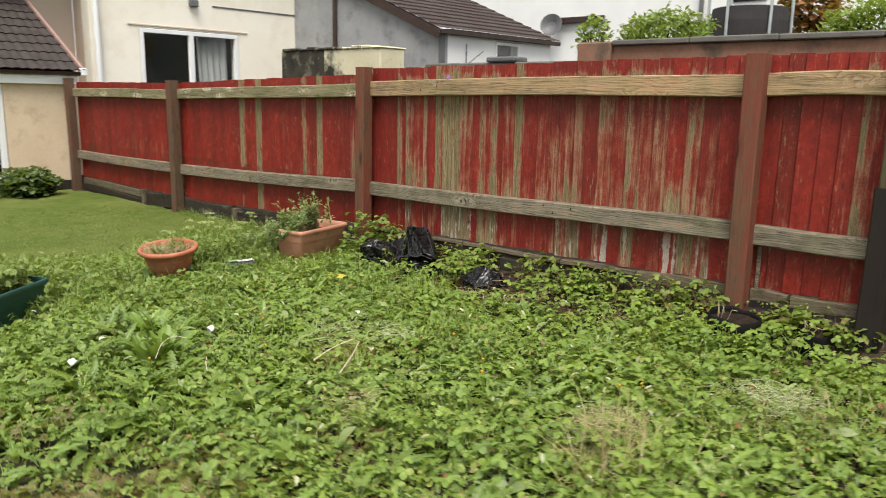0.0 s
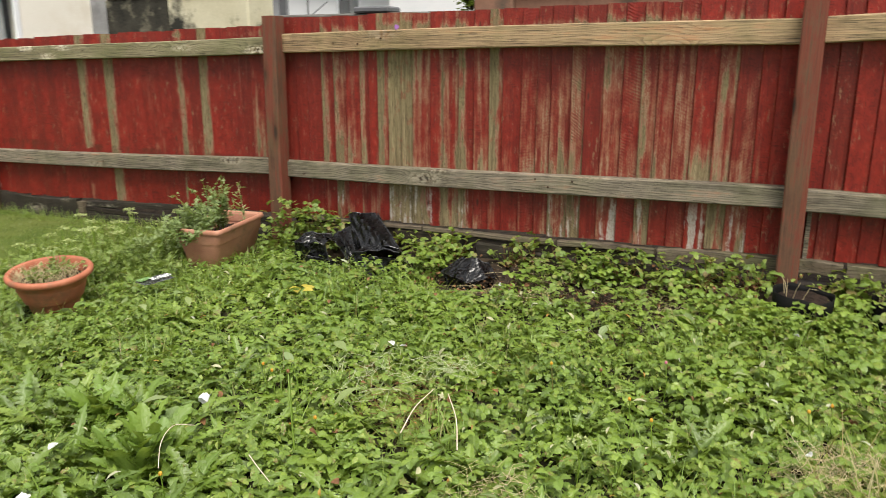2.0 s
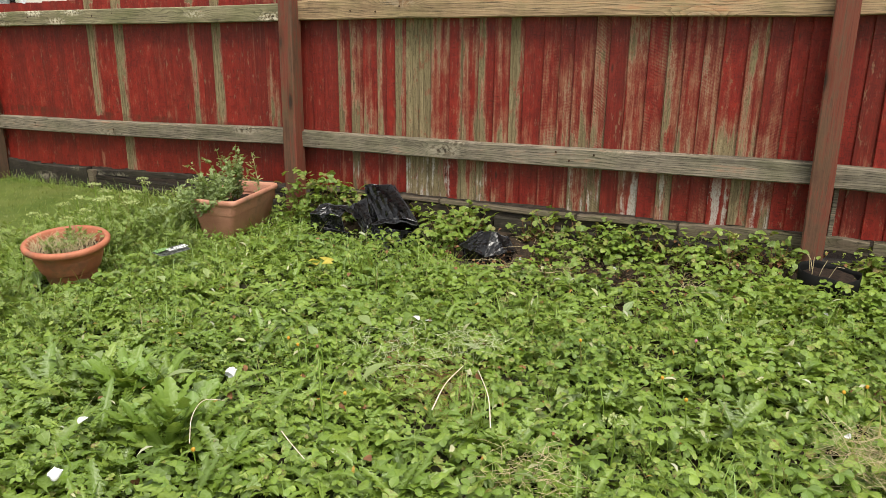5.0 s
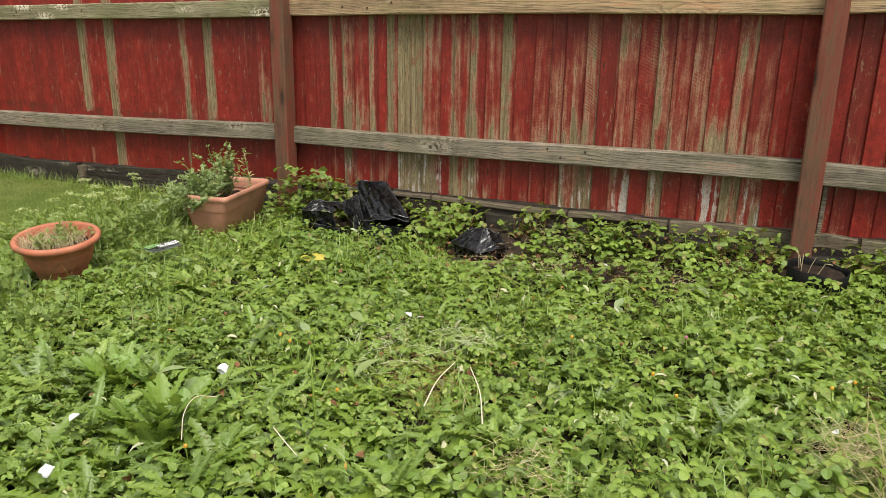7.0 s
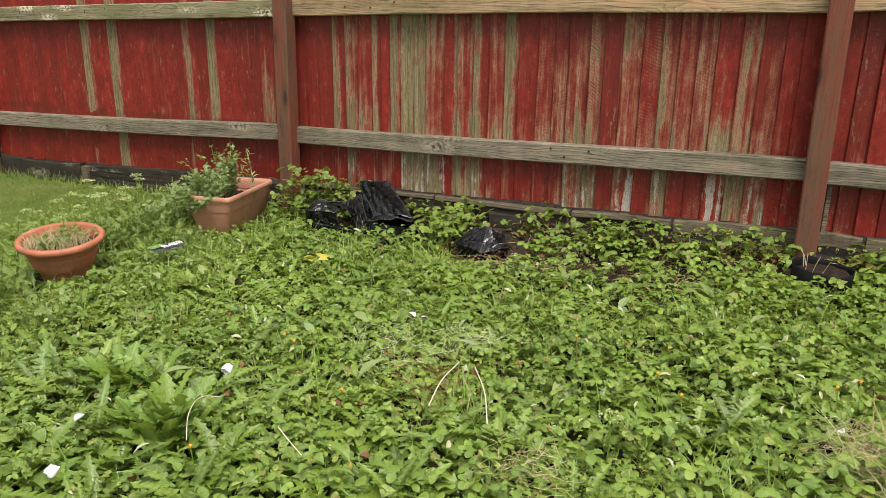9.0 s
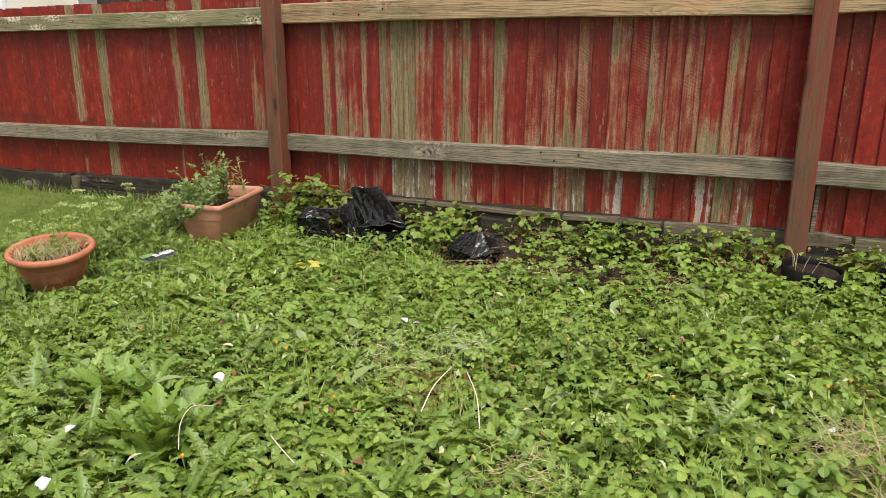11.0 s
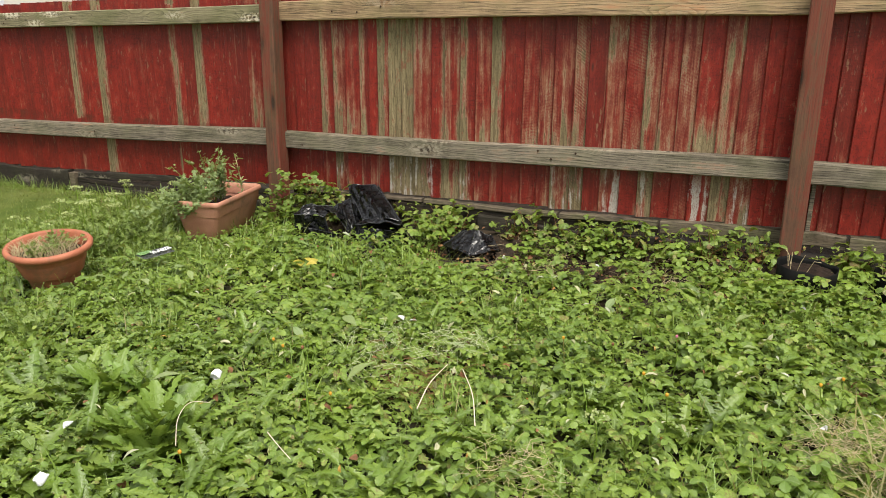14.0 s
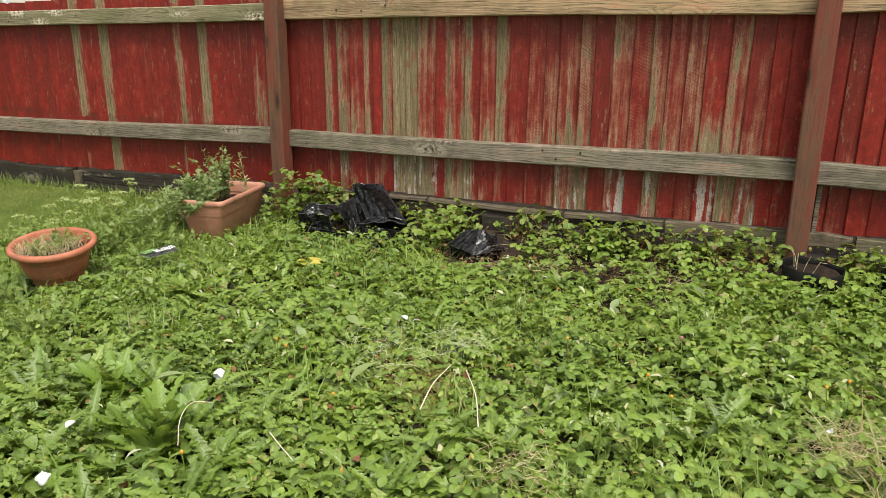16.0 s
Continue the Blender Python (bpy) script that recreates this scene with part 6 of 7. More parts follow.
part("stem", tube([(0, 0, 0), (0.0, 0.01, 0.14), (-0.03, 0.0, 0.33)], 0.005, 6, 0.6), M_STRAW, spike)
rs = np.random.RandomState(5)
pts = np.array([(-0.03 * t + rs.normal(0, 0.012), rs.normal(0, 0.012), 0.05 + 0.28 * t) for t in rs.rand(40)])
scatter("leaves", leaf_shape(LANCE), pts, rs.uniform(0, 6.28, 40), rs.uniform(0, 1.2, 40), rs.normal(0, 0.3, 40), rs.uniform(0.03, 0.07, 40), L_TOMATO, "", "", None, spike)
# thin weeds in the round pot
for k in range(5):
    a, r = k * 1.2, 0.03 + 0.02 * k
    clump("pot_weed", "thin dry weed in a terracotta-coloured pot", (POT_AT[0] + r * math.cos(a), POT_AT[1] + r * math.sin(a), POT_AT[2] + 0.225), 0.13, 0.10 + 0.03 * (k % 3), 46, 0.032, RAGGED, L_FERN, 200 + k, 8)


bm = bmesh.new()
rs = np.random.RandomState(77)
for _ in range(320):
    a, r, b, ln = rs.uniform(0, 6.28), 0.18 * math.sqrt(rs.rand()), rs.uniform(0, 6.28), rs.uniform(0.03, 0.09)
    px, py, pz = POT_AT[0] + r * math.cos(a) - 0.01, POT_AT[1] + r * math.sin(a) - 0.03, POT_AT[2] + 0.235 + rs.uniform(0, 0.02)
    tube([(px, py, pz - 0.02), (px + 0.3 * ln * math.cos(b), py + 0.3 * ln * math.sin(b), pz + 0.5 * ln), (px + 0.7 * ln * math.cos(b), py + 0.7 * ln * math.sin(b), pz + 0.8 * ln)], 0.0016, 4, 0.5, bm)
tagged(part("dry_grass", bm, M_STRAW), "dry straw-coloured grass in the round pot", "dead plant", "", "stuff")


# upright rosettes whose leaves can be told apart
L_BIG = leafy("soft_green_leaf", (0.125, 0.225, 0.028), (0.200, 0.320, 0.042), (0.25, 0.36, 0.07), 0.15, 0.5)
LEAF_LOBED = one_leaf("leaf", leaf_shape(jag(1.0, 0.155, 8, 5), 0.40, 0.80, 0, 0, 0, 0, 0.08, True), L_LOBED)
LEAF_BIG = one_leaf("leaf", leaf_shape([(v, 0.03 + w * 0.62) for v, w in jag(1.0, 0.19, 7, 9)], 0.28, 0.40, 0, 0, 0, 0, 0.03, True), L_BIG)
LEAF_DOCK = one_leaf("leaf", leaf_shape([(v, w * 1.25) for v, w in LANCE], 0.25, 0.35), L_LOBED)
LEAF_SAGE = one_leaf("leaf", leaf_shape([(v, w * 1.3) for v, w in LANCE], 0.25, 0.40), L_TOMATO)


def rosette(at, count, length, mesh, seed, label, name="dandelion_plant", steep=(0.7, 1.38)):
    rng = random.Random(seed)
    t = thing(name, label, "weed", "leafy weeds", (at[0], at[1], ground_z(*at)))
    for k in range(count):
        leaf = new("leaf", mesh)
        leaf.parent = t
        s = length * rng.uniform(0.7, 1.15)
        leaf.matrix_basis = pose(rng.uniform(-0.03, 0.03), rng.uniform(-0.03, 0.03), 0.01, 0, 0, 360 * k / count + rng.uniform(-25, 25)) @ pose(0, 0, 0, math.degrees(rng.uniform(*steep)), rng.uniform(-20, 20), 0) @ Matrix.Diagonal((s * rng.uniform(0.8, 1.25), s, s, 1))


for k, (x, y, c, ln) in enumerate(((-3.78, 1.92, 13, 0.22), (-4.10, 1.74, 13, 0.22), (-4.46, 1.94, 14, 0.22), (-4.52, 2.12, 12, 0.2), (-4.38, 2.10, 14, 0.23), (-4.24, 2.22, 11, 0.20), (-4.62, 1.92, 12, 0.22), (-2.50, 2.84, 11, 0.17), (-2.02, 2.88, 13, 0.19), (-2.10, 2.74, 10, 0.18),
                                   (-3.05, 3.12, 9, 0.16), (-3.46, 1.60, 12, 0.20), (-2.94, 1.90, 12, 0.19), (-3.73, 1.40, 12, 0.22), (-4.10, 1.50, 12, 0.22), (-3.77, 4.02, 10, 0.17), (-2.4, 2.15, 9, 0.17),
                                   (-0.95, 2.6, 11, 0.20), (-0.5, 2.2, 11, 0.20), (-1.5, 1.8, 10, 0.2), (-4.95, 3.15, 10, 0.19), (-4.18, 2.74, 11, 0.19), (-3.35, 2.45, 9, 0.15), (-1.4, 3.0, 10, 0.17))):
    rosette((x, y), int(c * 2.0), ln * 0.92, LEAF_LOBED, 300 + k, "upright dandelion rosette with jagged green leaves")
for k, (x, y, c, ln) in enumerate(((-3.90, 1.90, 24, 0.235), (-3.82, 1.85, 16, 0.20), (-3.97, 1.84, 14, 0.19), (-4.32, 2.08, 20, 0.21), (-4.20, 2.14, 14, 0.18))):
    rosette((x, y), c, ln, LEAF_BIG, 330 + k, "large upright rosette of soft green toothed leaves", "leafy_rosette", (1.0, 1.52))
rng_n = random.Random(31)
for k in range(22):
    x, y = rng_n.uniform(-4.75, -2.7), rng_n.uniform(1.25, 2.35)
    if math.hypot(x + 3.9, y - 1.88) > 0.22:
        rosette((x, y), rng_n.randint(16, 24), rng_n.uniform(0.14, 0.20), LEAF_LOBED, 360 + k, "sprawling dandelion rosette with long jagged green leaves", "dandelion_plant", (0.55, 1.25))
for k in range(7):
    x, y = rng_n.uniform(-3.6, -1.6), rng_n.uniform(1.9, 3.6)
    rosette((x, y), rng_n.randint(5, 8), rng_n.uniform(0.10, 0.15), LEAF_SAGE, 390 + k, "pale grey-green broad-leaved weed", "broad_leaf_weed", (0.3, 1.0))
for k, (x, y) in enumerate(((-2.06, 4.26), (-1.93, 4.30), (-2.14, 4.36), (-1.84, 4.36))):
    rosette((x, y), 9, 0.145, LEAF_DOCK, 350 + k, "fresh green dock plant near the fence", "dock_plant", (0.4, 1.1))
rosette((-2.67, 2.74), 7, 0.16, LEAF_SAGE, 340, "pale grey-green broad-leaved weed", "broad_leaf_weed", (0.3, 0.9))
rosette((-3.50, 2.10), 5, 0.17, LEAF_SAGE, 341, "pale grey-green broad-leaved weed", "broad_leaf_weed", (0.2, 0.8))
rosette((-2.20, 4.22), 9, 0.17, LEAF_DOCK, 342, "fresh green dock plant near the fence", "dock_plant", (0.4, 1.0))
rosette((-2.02, 4.36), 8, 0.16, LEAF_DOCK, 343, "fresh green dock plant near the fence", "dock_plant", (0.4, 1.0))


# strawberry plants whose leaves can be picked out
LEAF_STRAW = [one_leaf("leaf", join_shapes(leaf_shape(OVAL_T, f, d), leaf_shape(OVAL_T, f, d + 0.06, 0.08, 0, -0.04, 1.42 - e), leaf_shape(OVAL_T, f, d + 0.06, -0.08, 0, -0.04, -1.42 - e)), L_STRAW) for f, d, e in ((0.26, 0.24, 0.0), (0.34, 0.32, 0.12), (0.20, 0.36, -0.1))]


def strawberry(x, y, count, tall, seed):
    rng = random.Random(seed)
    t = thing("strawberry_plant", "leafy strawberry plant with fresh green leaves in threes", "plant", "strawberry plants in the bed", (x, y, ground_z(x, y)))
    bm = bmesh.new()
    for k in range(count):
        a, th, ln = 2.4 * k + rng.uniform(-0.5, 0.5), rng.uniform(0.15, 1.1), tall * rng.uniform(0.7, 1.1)
        q = Vector((ln * math.sin(th) * math.cos(a), ln * math.sin(th) * math.sin(a), ln * math.cos(th) + 0.01))
        tube([(0, 0, -0.01), (0.35 * q.x, 0.35 * q.y, 0.6 * q.z), tuple(q)], 0.0018, 4, 0.8, bm)
        leaf = new("leaf", rng.choice(LEAF_STRAW))
        leaf.parent = t
        s = rng.uniform(0.029, 0.047)
        leaf.matrix_basis = pose(q.x, q.y, q.z, 0, 0, math.degrees(a) - 90 + rng.uniform(-20, 20)) @ pose(0, 0, 0, 8 - 22 * th + rng.uniform(-20, 20), rng.uniform(-22, 22), 0) @ Matrix.Diagonal((s, s, s, 1))
    part("crown", bm, L_GRASS, t)


rng_s = random.Random(12)
for k in range(46):
    x, y = rng_s.uniform(-2.75, -1.35), rng_s.uniform(2.15, 3.95)
    if k > 36:
        x, y = rng_s.uniform(-4.5, -3.6), rng_s.uniform(2.6, 3.4)
    if math.hypot(x + 2.2, y - 2.95) > 0.3 and clear_of(x, y):
        strawberry(x, y, rng_s.randint(8, 12), rng_s.uniform(0.13, 0.19), 500 + k)
for k, (x, y, h) in enumerate(((-4.82, 4.26, 0.13), (-4.30, 4.42, 0.17), (-4.98, 4.28, 0.12), (-4.16, 4.55, 0.24), (-4.20, 4.72, 0.26), (-4.05, 4.62, 0.20), (-1.90, 4.40, 0.18), (-1.72, 4.40, 0.20), (-1.58, 4.42, 0.20), (-1.64, 4.44, 0.22), (-1.50, 4.52, 0.20), (-1.46, 4.70, 0.20), (-1.36, 4.74, 0.20), (-1.30, 4.58, 0.20), (-2.10, 4.52, 0.19), (-2.22, 4.44, 0.17), (-2.3, 4.62, 0.18), (-2.0, 4.60, 0.20), (-2.0, 4.44, 0.18))):
    strawberry(x, y, 11, h, 600 + k)


for k in range(20):
    x, y = rng_s.uniform(-3.45, -1.95), rng_s.uniform(4.42, 4.86)
    if clear_of(x, y):
        strawberry(x, y, rng_s.randint(7, 11), rng_s.uniform(0.11, 0.19), 640 + k)


# strawberry runners climbing at the foot of the fence
L_FENCE = leafy("sunlit_strawberry_leaf", (0.090, 0.165, 0.020), (0.205, 0.300, 0.042), (0.38, 0.43, 0.09), 0.3, 0.44, 0.06)


def fence_plant(x, y, tall, count, seed, label):
    t = thing("strawberry_plant", label, "plant", "strawberry plants at the fence", (x, y, ground_z(x, y)))
    rng = np.random.RandomState(seed)
    pts = np.column_stack((rng.normal(0, 0.105, count), rng.normal(0, 0.06, count), tall * (0.12 + 0.88 * rng.rand(count) ** 1.5)))
    scatter("leaves", TRIFOLIATE, pts, rng.uniform(0, 6.28, count), rng.normal(0.1, 0.45, count), rng.normal(0, 0.4, count), rng.uniform(0.026, 0.046, count), L_FENCE, "", "", None, t)
    for q in pts[:12]:
        part("stem", tube([(0.3 * q[0], 0.3 * q[1], -0.02), (0.8 * q[0], 0.6 * q[1], 0.6 * q[2]), tuple(q)], 0.0024, 4, 0.7), M_DEAD, t, "thin reddish stem")


for k, (x, y, h, c) in enumerate(((-5.32, 4.76, 0.66, 200), (-5.16, 4.82, 0.52, 140), (-5.42, 4.68, 0.36, 90), (-5.0, 4.84, 0.40, 70), (-4.16, 4.80, 0.32, 100), (-4.02, 4.90, 0.32, 60), (-3.60, 4.93, 0.28, 34), (-3.42, 4.92, 0.30, 40), (-3.16, 4.92, 0.28, 40), (-3.02, 4.80, 0.22, 34), (-2.76, 4.88, 0.33, 70), (-2.58, 4.78, 0.24, 40),
                                  (-2.42, 4.90, 0.28, 36), (-2.26, 4.86, 0.36, 60), (-2.10, 4.70, 0.28, 50), (-1.98, 4.90, 0.26, 26), (-1.45, 4.88, 0.26, 60), (-1.2, 4.82, 0.26, 60), (-2.9, 4.92, 0.25, 26), (-1.95, 4.42, 0.20, 60), (-1.60, 4.50, 0.17, 70), (-1.82, 4.52, 0.15, 50), (-4.55, 4.92, 0.2, 40), (-2.15, 4.92, 0.22, 40), (-1.45, 4.86, 0.14, 50), (-1.1, 4.86, 0.16, 60), (-1.60, 4.88, 0.10, 30), (-1.86, 4.43, 0.26, 70), (-1.58, 4.42, 0.24, 60), (-1.72, 4.38, 0.18, 60), (-1.90, 4.46, 0.24, 80))):
    fence_plant(x, y, h * 0.66, int(c * 0.70), 400 + k, "strawberry plant with thin reddish stems at the fence foot")


# ---- dead stems, litter and flowers ----
def straw_patch(x, y, r, count, seed, mat, label, name="dead_stems", low=0.02, high=0.12):
    rng = np.random.RandomState(seed)
    bm = bmesh.new()
    for _ in range(count):
        a, d, ln = rng.uniform(0, 6.28), r * math.sqrt(rng.rand()), rng.uniform(0.06, 0.2)
        px, py = x + d * math.cos(a), y + d * math.sin(a)
        b = rng.uniform(0, 6.28)
        z = ground_z(px, py) + rng.uniform(low, high)
        w1, w2 = rng.normal(0, 0.5, 2)
        tube([(px, py, z), (px + 0.3 * ln * math.cos(b), py + 0.3 * ln * math.sin(b), z + rng.uniform(0.0, 0.03)), (px + 0.62 * ln * math.cos(b + w1), py + 0.62 * ln * math.sin(b + w1), z + rng.uniform(0.0, 0.03)), (px + ln * math.cos(b + w2), py + ln * math.sin(b + w2), z - 0.01)], 0.0011, 4, 0.5, bm)
    tagged(part(name, bm, mat), label, "dead plant", "", "stuff")


straw_patch(-3.34, 2.78, 0.22, 70, 1, M_DEAD, "dry straw-coloured stems in the weeds")
straw_patch(-3.44, 2.84, 0.24, 60, 21, M_CLIP, "pale half-dry clippings on the weeds", "clippings", 0.09, 0.16)
straw_patch(-3.15, 3.00, 0.12, 50, 22, M_CLIP, "pale half-dry clippings on the weeds", "clippings", 0.09, 0.16)
straw_patch(-1.54, 2.78, 0.16, 150, 23, M_STRAW, "tan tangle of dry grass", "dry_tangle", 0.06, 0.15)
straw_patch(-1.10, 3.66, 0.16, 100, 24, M_CLIP, "pale half-dry clippings on the weeds", "clippings", 0.09, 0.16)
straw_patch(-2.59, 2.19, 0.13, 80, 2, M_STRAW, "dry straw-coloured stems in the weeds")
straw_patch(-1.52, 2.62, 0.17, 40, 3, M_STRAW, "dry straw-coloured grass tuft")
straw_patch(-1.30, 3.5, 0.30, 70, 8, M_STRAW, "dry straw-coloured stems in the weeds")
straw_patch(-3.10, 2.62, 0.2, 60, 9, M_DEAD, "brown dead stems in the weeds")
straw_patch(-2.55, 1.15, 0.45, 160, 11, M_DEAD, "brown dead stems in the weeds")
straw_patch(-1.3, 1.75, 0.25, 90, 12, M_STRAW, "dry straw-coloured stems in the weeds")
straw_patch(-2.2, 1.6, 0.5, 120, 10, M_DEAD, "brown dead stems in the weeds")
straw_patch(-3.3, 4.55, 0.35, 120, 4, M_ROOT, "dead brown stems on bare soil")
straw_patch(-2.6, 4.55, 0.40, 130, 5, M_ROOT, "dead brown stems on bare soil")
straw_patch(-3.4, 4.5, 0.4, 70, 6, M_STRAW, "dry pale stems on bare soil")
straw_patch(-2.4, 4.55, 0.4, 70, 7, M_STRAW, "dry pale stems on bare soil")

n = 420
dp = np.stack((R.uniform(-4.2, -1.6, n), R.uniform(4.3, 4.95, n)), 1)
scatter("dead_leaves", leaf_shape(OVAL, 0.5, 0.6), np.column_stack((dp, [ground_z(x, y) + R.uniform(0.0, 0.10) for x, y in dp])), R.uniform(0, 6.28, n), R.normal(0, 0.5, n), R.normal(0, 0.5, n), R.uniform(0.015, 0.035, n), M_DEAD, "withered brown leaves on bare soil", "dead leaves")
dp = spots(150, -5.0, -0.2, 1.5, 4.2)
n = len(dp)
scatter("dead_leaves", leaf_shape(OVAL, 0.5, 0.6), np.column_stack((dp, [ground_z(x, y) + R.uniform(0.05, 0.13) for x, y in dp])), R.uniform(0, 6.28, n), R.normal(0, 0.5, n), R.normal(0, 0.5, n), R.uniform(0.015, 0.04, n), M_DEAD, "scattered brown leaves in the weeds", "dead leaves")


dp = spots(200, -5.2, -0.4, 1.4, 4.3)
n = len(dp)
scatter("pale_leaves", leaf_shape(LANCE4, 0.5, 0.5), np.column_stack((dp, [ground_z(x, y) + R.uniform(0.10, 0.17) for x, y in dp])), R.uniform(0, 6.28, n), R.normal(0, 0.4, n), R.normal(0, 0.4, n), R.uniform(0.02, 0.055, n), L_PALEDRY, "bleached pale leaves caught in the weeds", "dead leaves")
dp = spots(170, -5.2, -0.4, 1.4, 4.3)
n = len(dp)
scatter("orange_leaves", leaf_shape(LANCE4, 0.5, 0.5), np.column_stack((dp, [ground_z(x, y) + R.uniform(0.08, 0.15) for x, y in dp])), R.uniform(0, 6.28, n), R.normal(0, 0.4, n), R.normal(0, 0.4, n), R.uniform(0.012, 0.032, n), L_ORANGE, "small orange-brown turned leaves", "dead leaves")


def curve(points, n=14):
    """A smooth way through the points."""
    p = [Vector(q) for q in points]
    p = [2 * p[0] - p[1]] + p + [2 * p[-1] - p[-2]]
    out = []
    for i in range(1, len(p) - 2):
        for k in range(n):
            t = k / n
            out.append(0.5 * (2 * p[i] + (p[i + 1] - p[i - 1]) * t + (2 * p[i - 1] - 5 * p[i] + 4 * p[i + 1] - p[i + 2]) * t * t + (3 * p[i] - p[i - 1] - 3 * p[i + 1] + p[i + 2]) * t ** 3))
    return out + [p[-2]]


def stem(points, radius, label, mat=M_PALESTEM):
    tagged(part("dry_stem", tube(curve(points), radius, 6, 0.7), mat, None, "", True), label, "dry stem", "dry stems")


stem([(-3.02, 2.31, 0.12), (-3.04, 2.46, 0.15), (-3.03, 2.60, 0.17)], 0.0025, "bare pale dry stem lying on the weeds")
stem([(-2.78, 2.29, 0.12), (-2.85, 2.43, 0.16), (-2.95, 2.57, 0.18)], 0.0025, "bare pale dry stem lying on the weeds")
stem([(-3.66, 1.76, 0.10), (-3.70, 1.82, 0.16), (-3.72, 1.90, 0.18), (-3.67, 1.95, 0.17)], 0.0016, "curved pale dry stem")
stem([(-3.38, 1.90, 0.15), (-3.30, 1.85, 0.15), (-3.22, 1.81, 0.14)], 0.002, "bare pale dry stem lying on the weeds")
stem([(-3.40, 2.17, 0.02), (-3.44, 2.21, 0.18), (-3.49, 2.27, 0.28)], 0.004, "upright greenish seed stalk", L_GRASS)


def buds():
    for k, (x, y, z, mat) in enumerate(((-3.35, 2.24, 0.14, M_YELLOW), (-3.56, 1.68, 0.15, M_YELLOW), (-3.84, 2.54, 0.15, M_YELLOW), (-3.76, 2.50, 0.15, M_YELLOW), (-2.68, 3.04, 0.18, M_YELLOW), (-2.30, 2.84, 0.18, M_YELLOW), (-2.19, 2.70, 0.18, M_YELLOW),
                                        (-2.24, 3.29, 0.17, M_PINK), (-2.48, 3.11, 0.16, M_DEAD), (-3.49, 2.27, 0.29, M_DEAD), (-1.59, 3.19, 0.15, M_YELLOW), (-1.67, 3.12, 0.14, M_YELLOW))):
        b = thing("flower_bud", "small yellow flower bud on a thin stalk" if mat is M_YELLOW else "small withered flower head", "flower", "flower buds", (x, y, ground_z(x, y)))
        h = z - ground_z(x, y)
        part("stalk", tube([(0, 0, 0), (0.01, 0, h * 0.5), (0, 0, h)], 0.0022, 5), L_GRASS, b)
        bm = bmesh.new()
        bmesh.ops.create_icosphere(bm, subdivisions=1, radius=0.0075)
        for v in bm.verts:
            v.co = Vector((v.co.x, v.co.y, v.co.z * 1.25 + h))
        part("petals", bm, mat, b)


buds()


def cup(x, y, z, rx, ry, r, h):
    c = thing("plastic_cup", "small white plastic scrap lying in the weeds", "litter", "white litter", (x, y, z))
    ob = part("shell", lathe([(r * 0.75, 0), (r * 0.9, h * 0.6), (r, h), (r * 0.93, h), (r * 0.84, h * 0.6), (0, 0.004), (0, 0)], 20), M_WHITE, c, "", True)
    for v in ob.data.vertices:
        v.co += Vector((noise.noise(v.co * 60), noise.noise(v.co * 60 + Vector((9, 0, 0))), noise.noise(v.co * 70 + Vector((0, 7, 0))))) * r * 0.38
    ob.matrix_basis = pose(0, 0, 0, rx, ry, 20)


cup(-3.885, 2.235, 0.125, 125, 20, 0.019, 0.034)
cup(-3.89, 1.44, 0.12, 130, 30, 0.017, 0.036)
for k, (x, y, z, s) in enumerate(((-4.02, 1.62, 0.15, 0.04), (-3.43, 2.98, 0.15, 0.045), (-3.37, 3.00, 0.15, 0.035), (-1.67, 2.77, 0.14, 0.03), (-2.9, 4.5, 0.04, 0.03), (-3.45, 4.35, 0.06, 0.03), (-1.72, 4.0, 0.13, 0.025))):
    bm = bmesh.new()
    sh = leaf_shape(OVAL, 0.4, 0.3)
    vs = [bm.verts.new(Vector(q) * s) for q in sh[0]]
    for f in sh[1]:
        bm.faces.new([vs[i] for i in f])
    bmesh.ops.solidify(bm, geom=bm.faces[:], thickness=0.002)
    ob = tagged(part("white_scrap", bm, M_WHITE), "white petal-like scrap caught in the weeds", "litter", "white litter")
    ob.matrix_basis = pose(x, y, z, 20, 10 * k, 70 * k)


def packet():
    t = thing("seed_packet", "torn grey and green plastic packet with white bars", "packet", "", (-5.39, 3.39, 0.095), "", 82)
    t.scale = (0.72, 0.8, 1.0)
    part("film", sheet([(-0.15, -0.06, 0.0), (0.15, -0.06, 0.0), (0.15, 0.06, 0.012), (-0.15, 0.06, 0.010)], 12, 6, 0.010, 61, 0.0, 0.002), M_PACK_GREY, t)
    part("green_panel", sheet([(-0.148, 0.0, 0.014), (-0.01, 0.02, 0.016), (-0.02, 0.058, 0.020), (-0.146, 0.058, 0.018)], 8, 4, 0.004, 62, 0.0, 0.001), M_PACK_GREEN, t)
    rb = random.Random(8)
    for r in range(2):
        for k in range(8):
            a, w, y0 = -0.06 + 0.025 * k, rb.uniform(0.014, 0.021), -0.050 + 0.032 * r
            if rb.random() < 0.15:
                continue
            part("white_bar", sheet([(a, y0, 0.018), (a + w, y0, 0.018), (a + w + 0.005, y0 + 0.024, 0.020), (a + 0.005, y0 + 0.024, 0.020)], 2, 2, 0.003, 63 + k, 0.0, 0.001), M_WHITE, t, "unreadable white lettering")


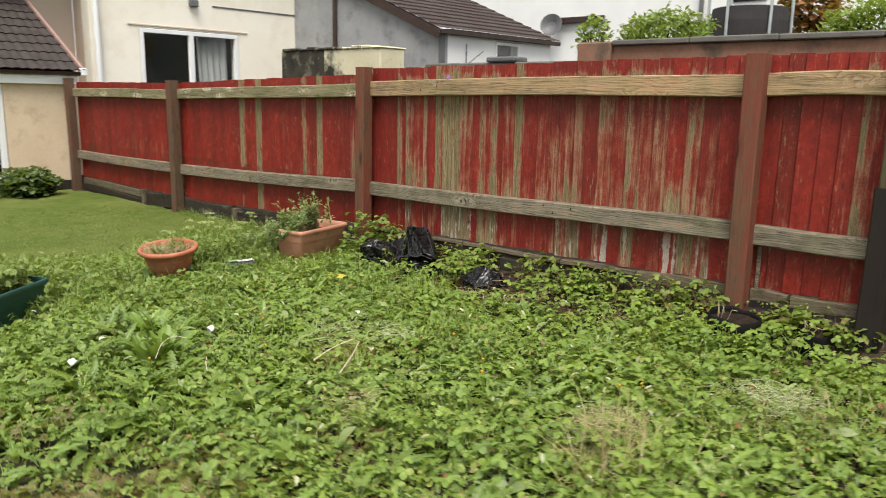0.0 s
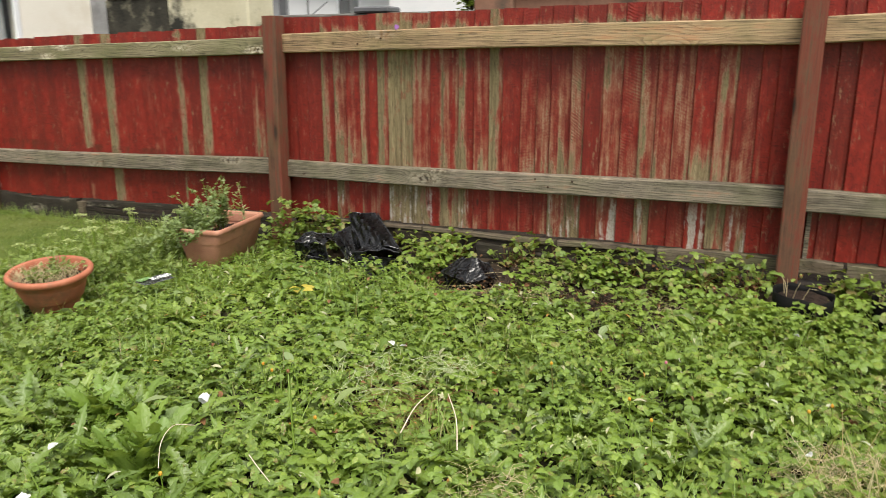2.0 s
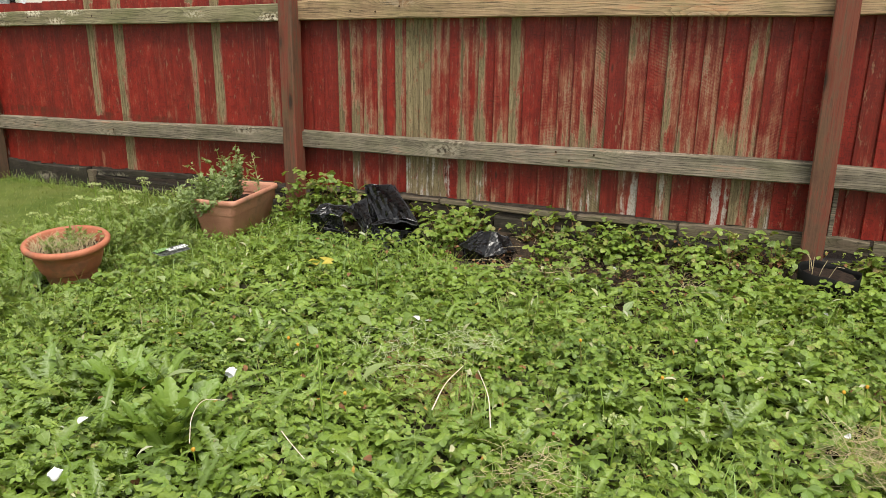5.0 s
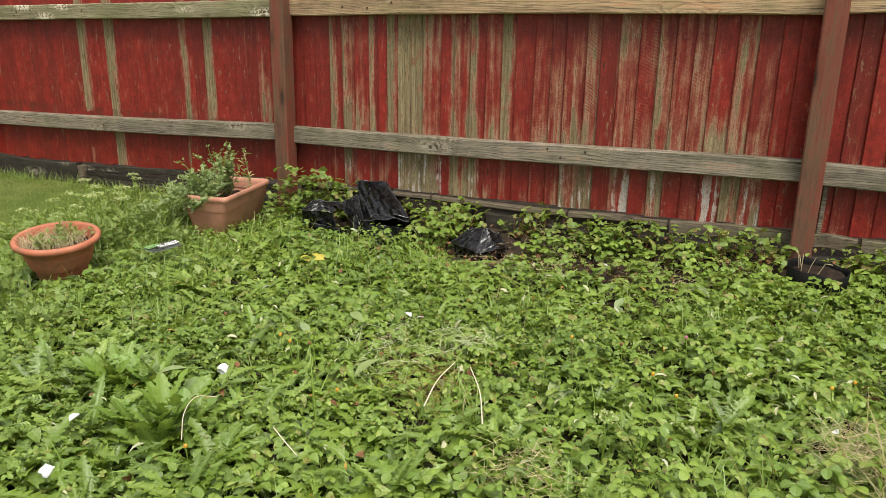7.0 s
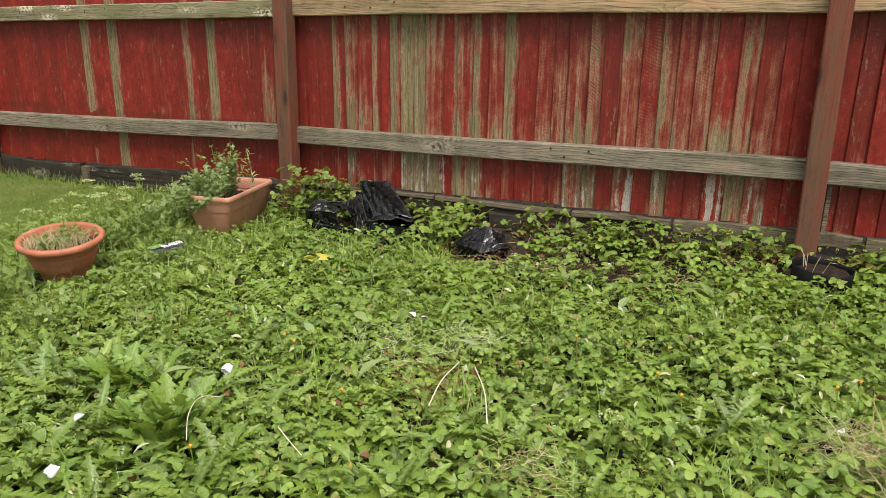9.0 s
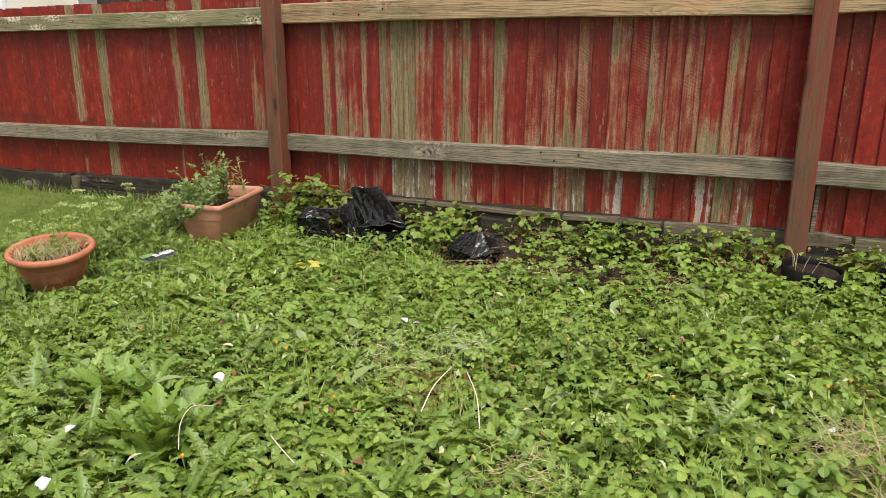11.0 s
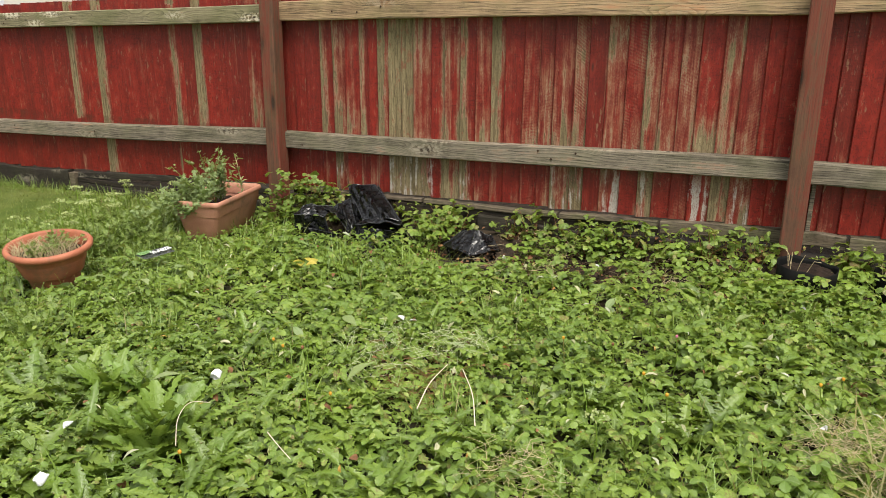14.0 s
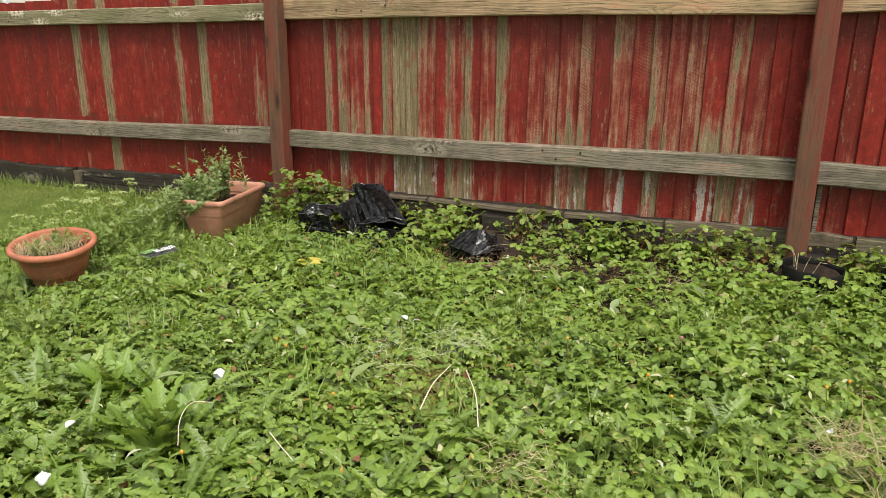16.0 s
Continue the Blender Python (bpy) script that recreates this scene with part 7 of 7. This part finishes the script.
packet()
yl = thing("yellowing_plant", "yellowed leaves standing out of the weeds", "weed", "", (-4.43, 3.63, ground_z(-4.43, 3.63)))
LEAF_Y = one_leaf("leaf", leaf_shape(OVAL, 0.3, 0.3), L_YELLOW)
for k in range(5):
    lf = new("leaf", LEAF_Y)
    lf.parent = yl
    lf.matrix_basis = pose(0.03 * math.cos(k * 1.3), 0.03 * math.sin(k * 1.3), 0.16, 20, 10, 72 * k) @ Matrix.Diagonal((0.06, 0.07, 0.08, 1))


def umbel(x, y, z, seed):
    """A flat cluster of tiny pale green flowers on one stalk."""
    rng = np.random.RandomState(seed)
    t = thing("flower_cluster", "pale green cluster of tiny flowers on a stalk", "flower", "", (x, y, ground_z(x, y)))
    h = z - ground_z(x, y)
    part("stalk", tube([(0, 0, 0), (0.01, 0, h * 0.6), (0, 0, h - 0.01)], 0.003, 5), L_GRASS, t)
    n = 60
    a, r = rng.uniform(0, 6.28, n), 0.045 * np.sqrt(rng.rand(n))
    pts = np.column_stack((r * np.cos(a), r * np.sin(a), h - 6 * r * r + rng.normal(0, 0.004, n)))
    scatter("flower_head", leaf_shape(OVAL, 0.3, 0.2), pts, rng.uniform(0, 6.28, n), rng.uniform(0.2, 1.2, n), rng.normal(0, 0.3, n), rng.uniform(0.008, 0.014, n), L_PALE, "", "", None, t)


L_PALE = leafy("pale_floret", (0.30, 0.38, 0.14), (0.46, 0.53, 0.25), None, 0.0, 0.5)
umbel(-2.39, 2.44, 0.18, 1)
umbel(-6.15, 3.35, 0.36, 2)
umbel(-6.05, 3.50, 0.34, 3)
umbel(-6.41, 3.70, 0.36, 4)
umbel(-5.99, 3.39, 0.36, 5)
umbel(-5.75, 2.97, 0.36, 6)
umbel(-5.81, 3.14, 0.36, 7)
umbel(-6.16, 3.59, 0.36, 8)
for k in range(16):
    x, y = rng_c.uniform(-6.75, -5.95), rng_c.uniform(3.25, 4.45)
    if clear_of(x, y):
        umbel(x, y, ground_z(x, y) + rng_c.uniform(0.26, 0.40), 20 + k)


# ---- bits on the fence ----
rn = random.Random(21)
for k in range(26):
    x, low_rail = rn.uniform(-8.9, -1.9), rn.random() < 0.5
    if abs(x - POST_B) < 0.12:
        continue
    u = (x - POST_B) / (POST_C - POST_B) if x > POST_B else (x - POST_A) / (POST_B - POST_A)
    ends = ((0.585, 0.645) if low_rail else (1.565, 1.608)) if x > POST_B else ((0.470, 0.592) if low_rail else (1.447, 1.55))
    z = ends[0] + (ends[1] - ends[0]) * u + rn.uniform(-0.035, 0.035)
    ob = part("nail", lathe([(0, -0.02), (0.004, -0.02), (0.0042, 0.0), (0.0075, 0.0005), (0.0070, 0.0022), (0, 0.003)], 10), M_NAIL, fence, "rusty nail head")
    ob.matrix_basis = pose(x, -0.1180, z, 90, 0, 0)
PETAL_AT = (-4.51, 4.955, 1.64)
sc = thing("petal", "purple petal caught on the fence", "flower", "", PETAL_AT)
pt = new("petal", one_leaf("petal", leaf_shape(OVAL, 0.4, 0.4), M_PURPLE))
pt.parent = sc
pt.matrix_basis = pose(0, 0, 0, 70, 10, 30) @ Matrix.Diagonal((0.04, 0.045, 0.04, 1))
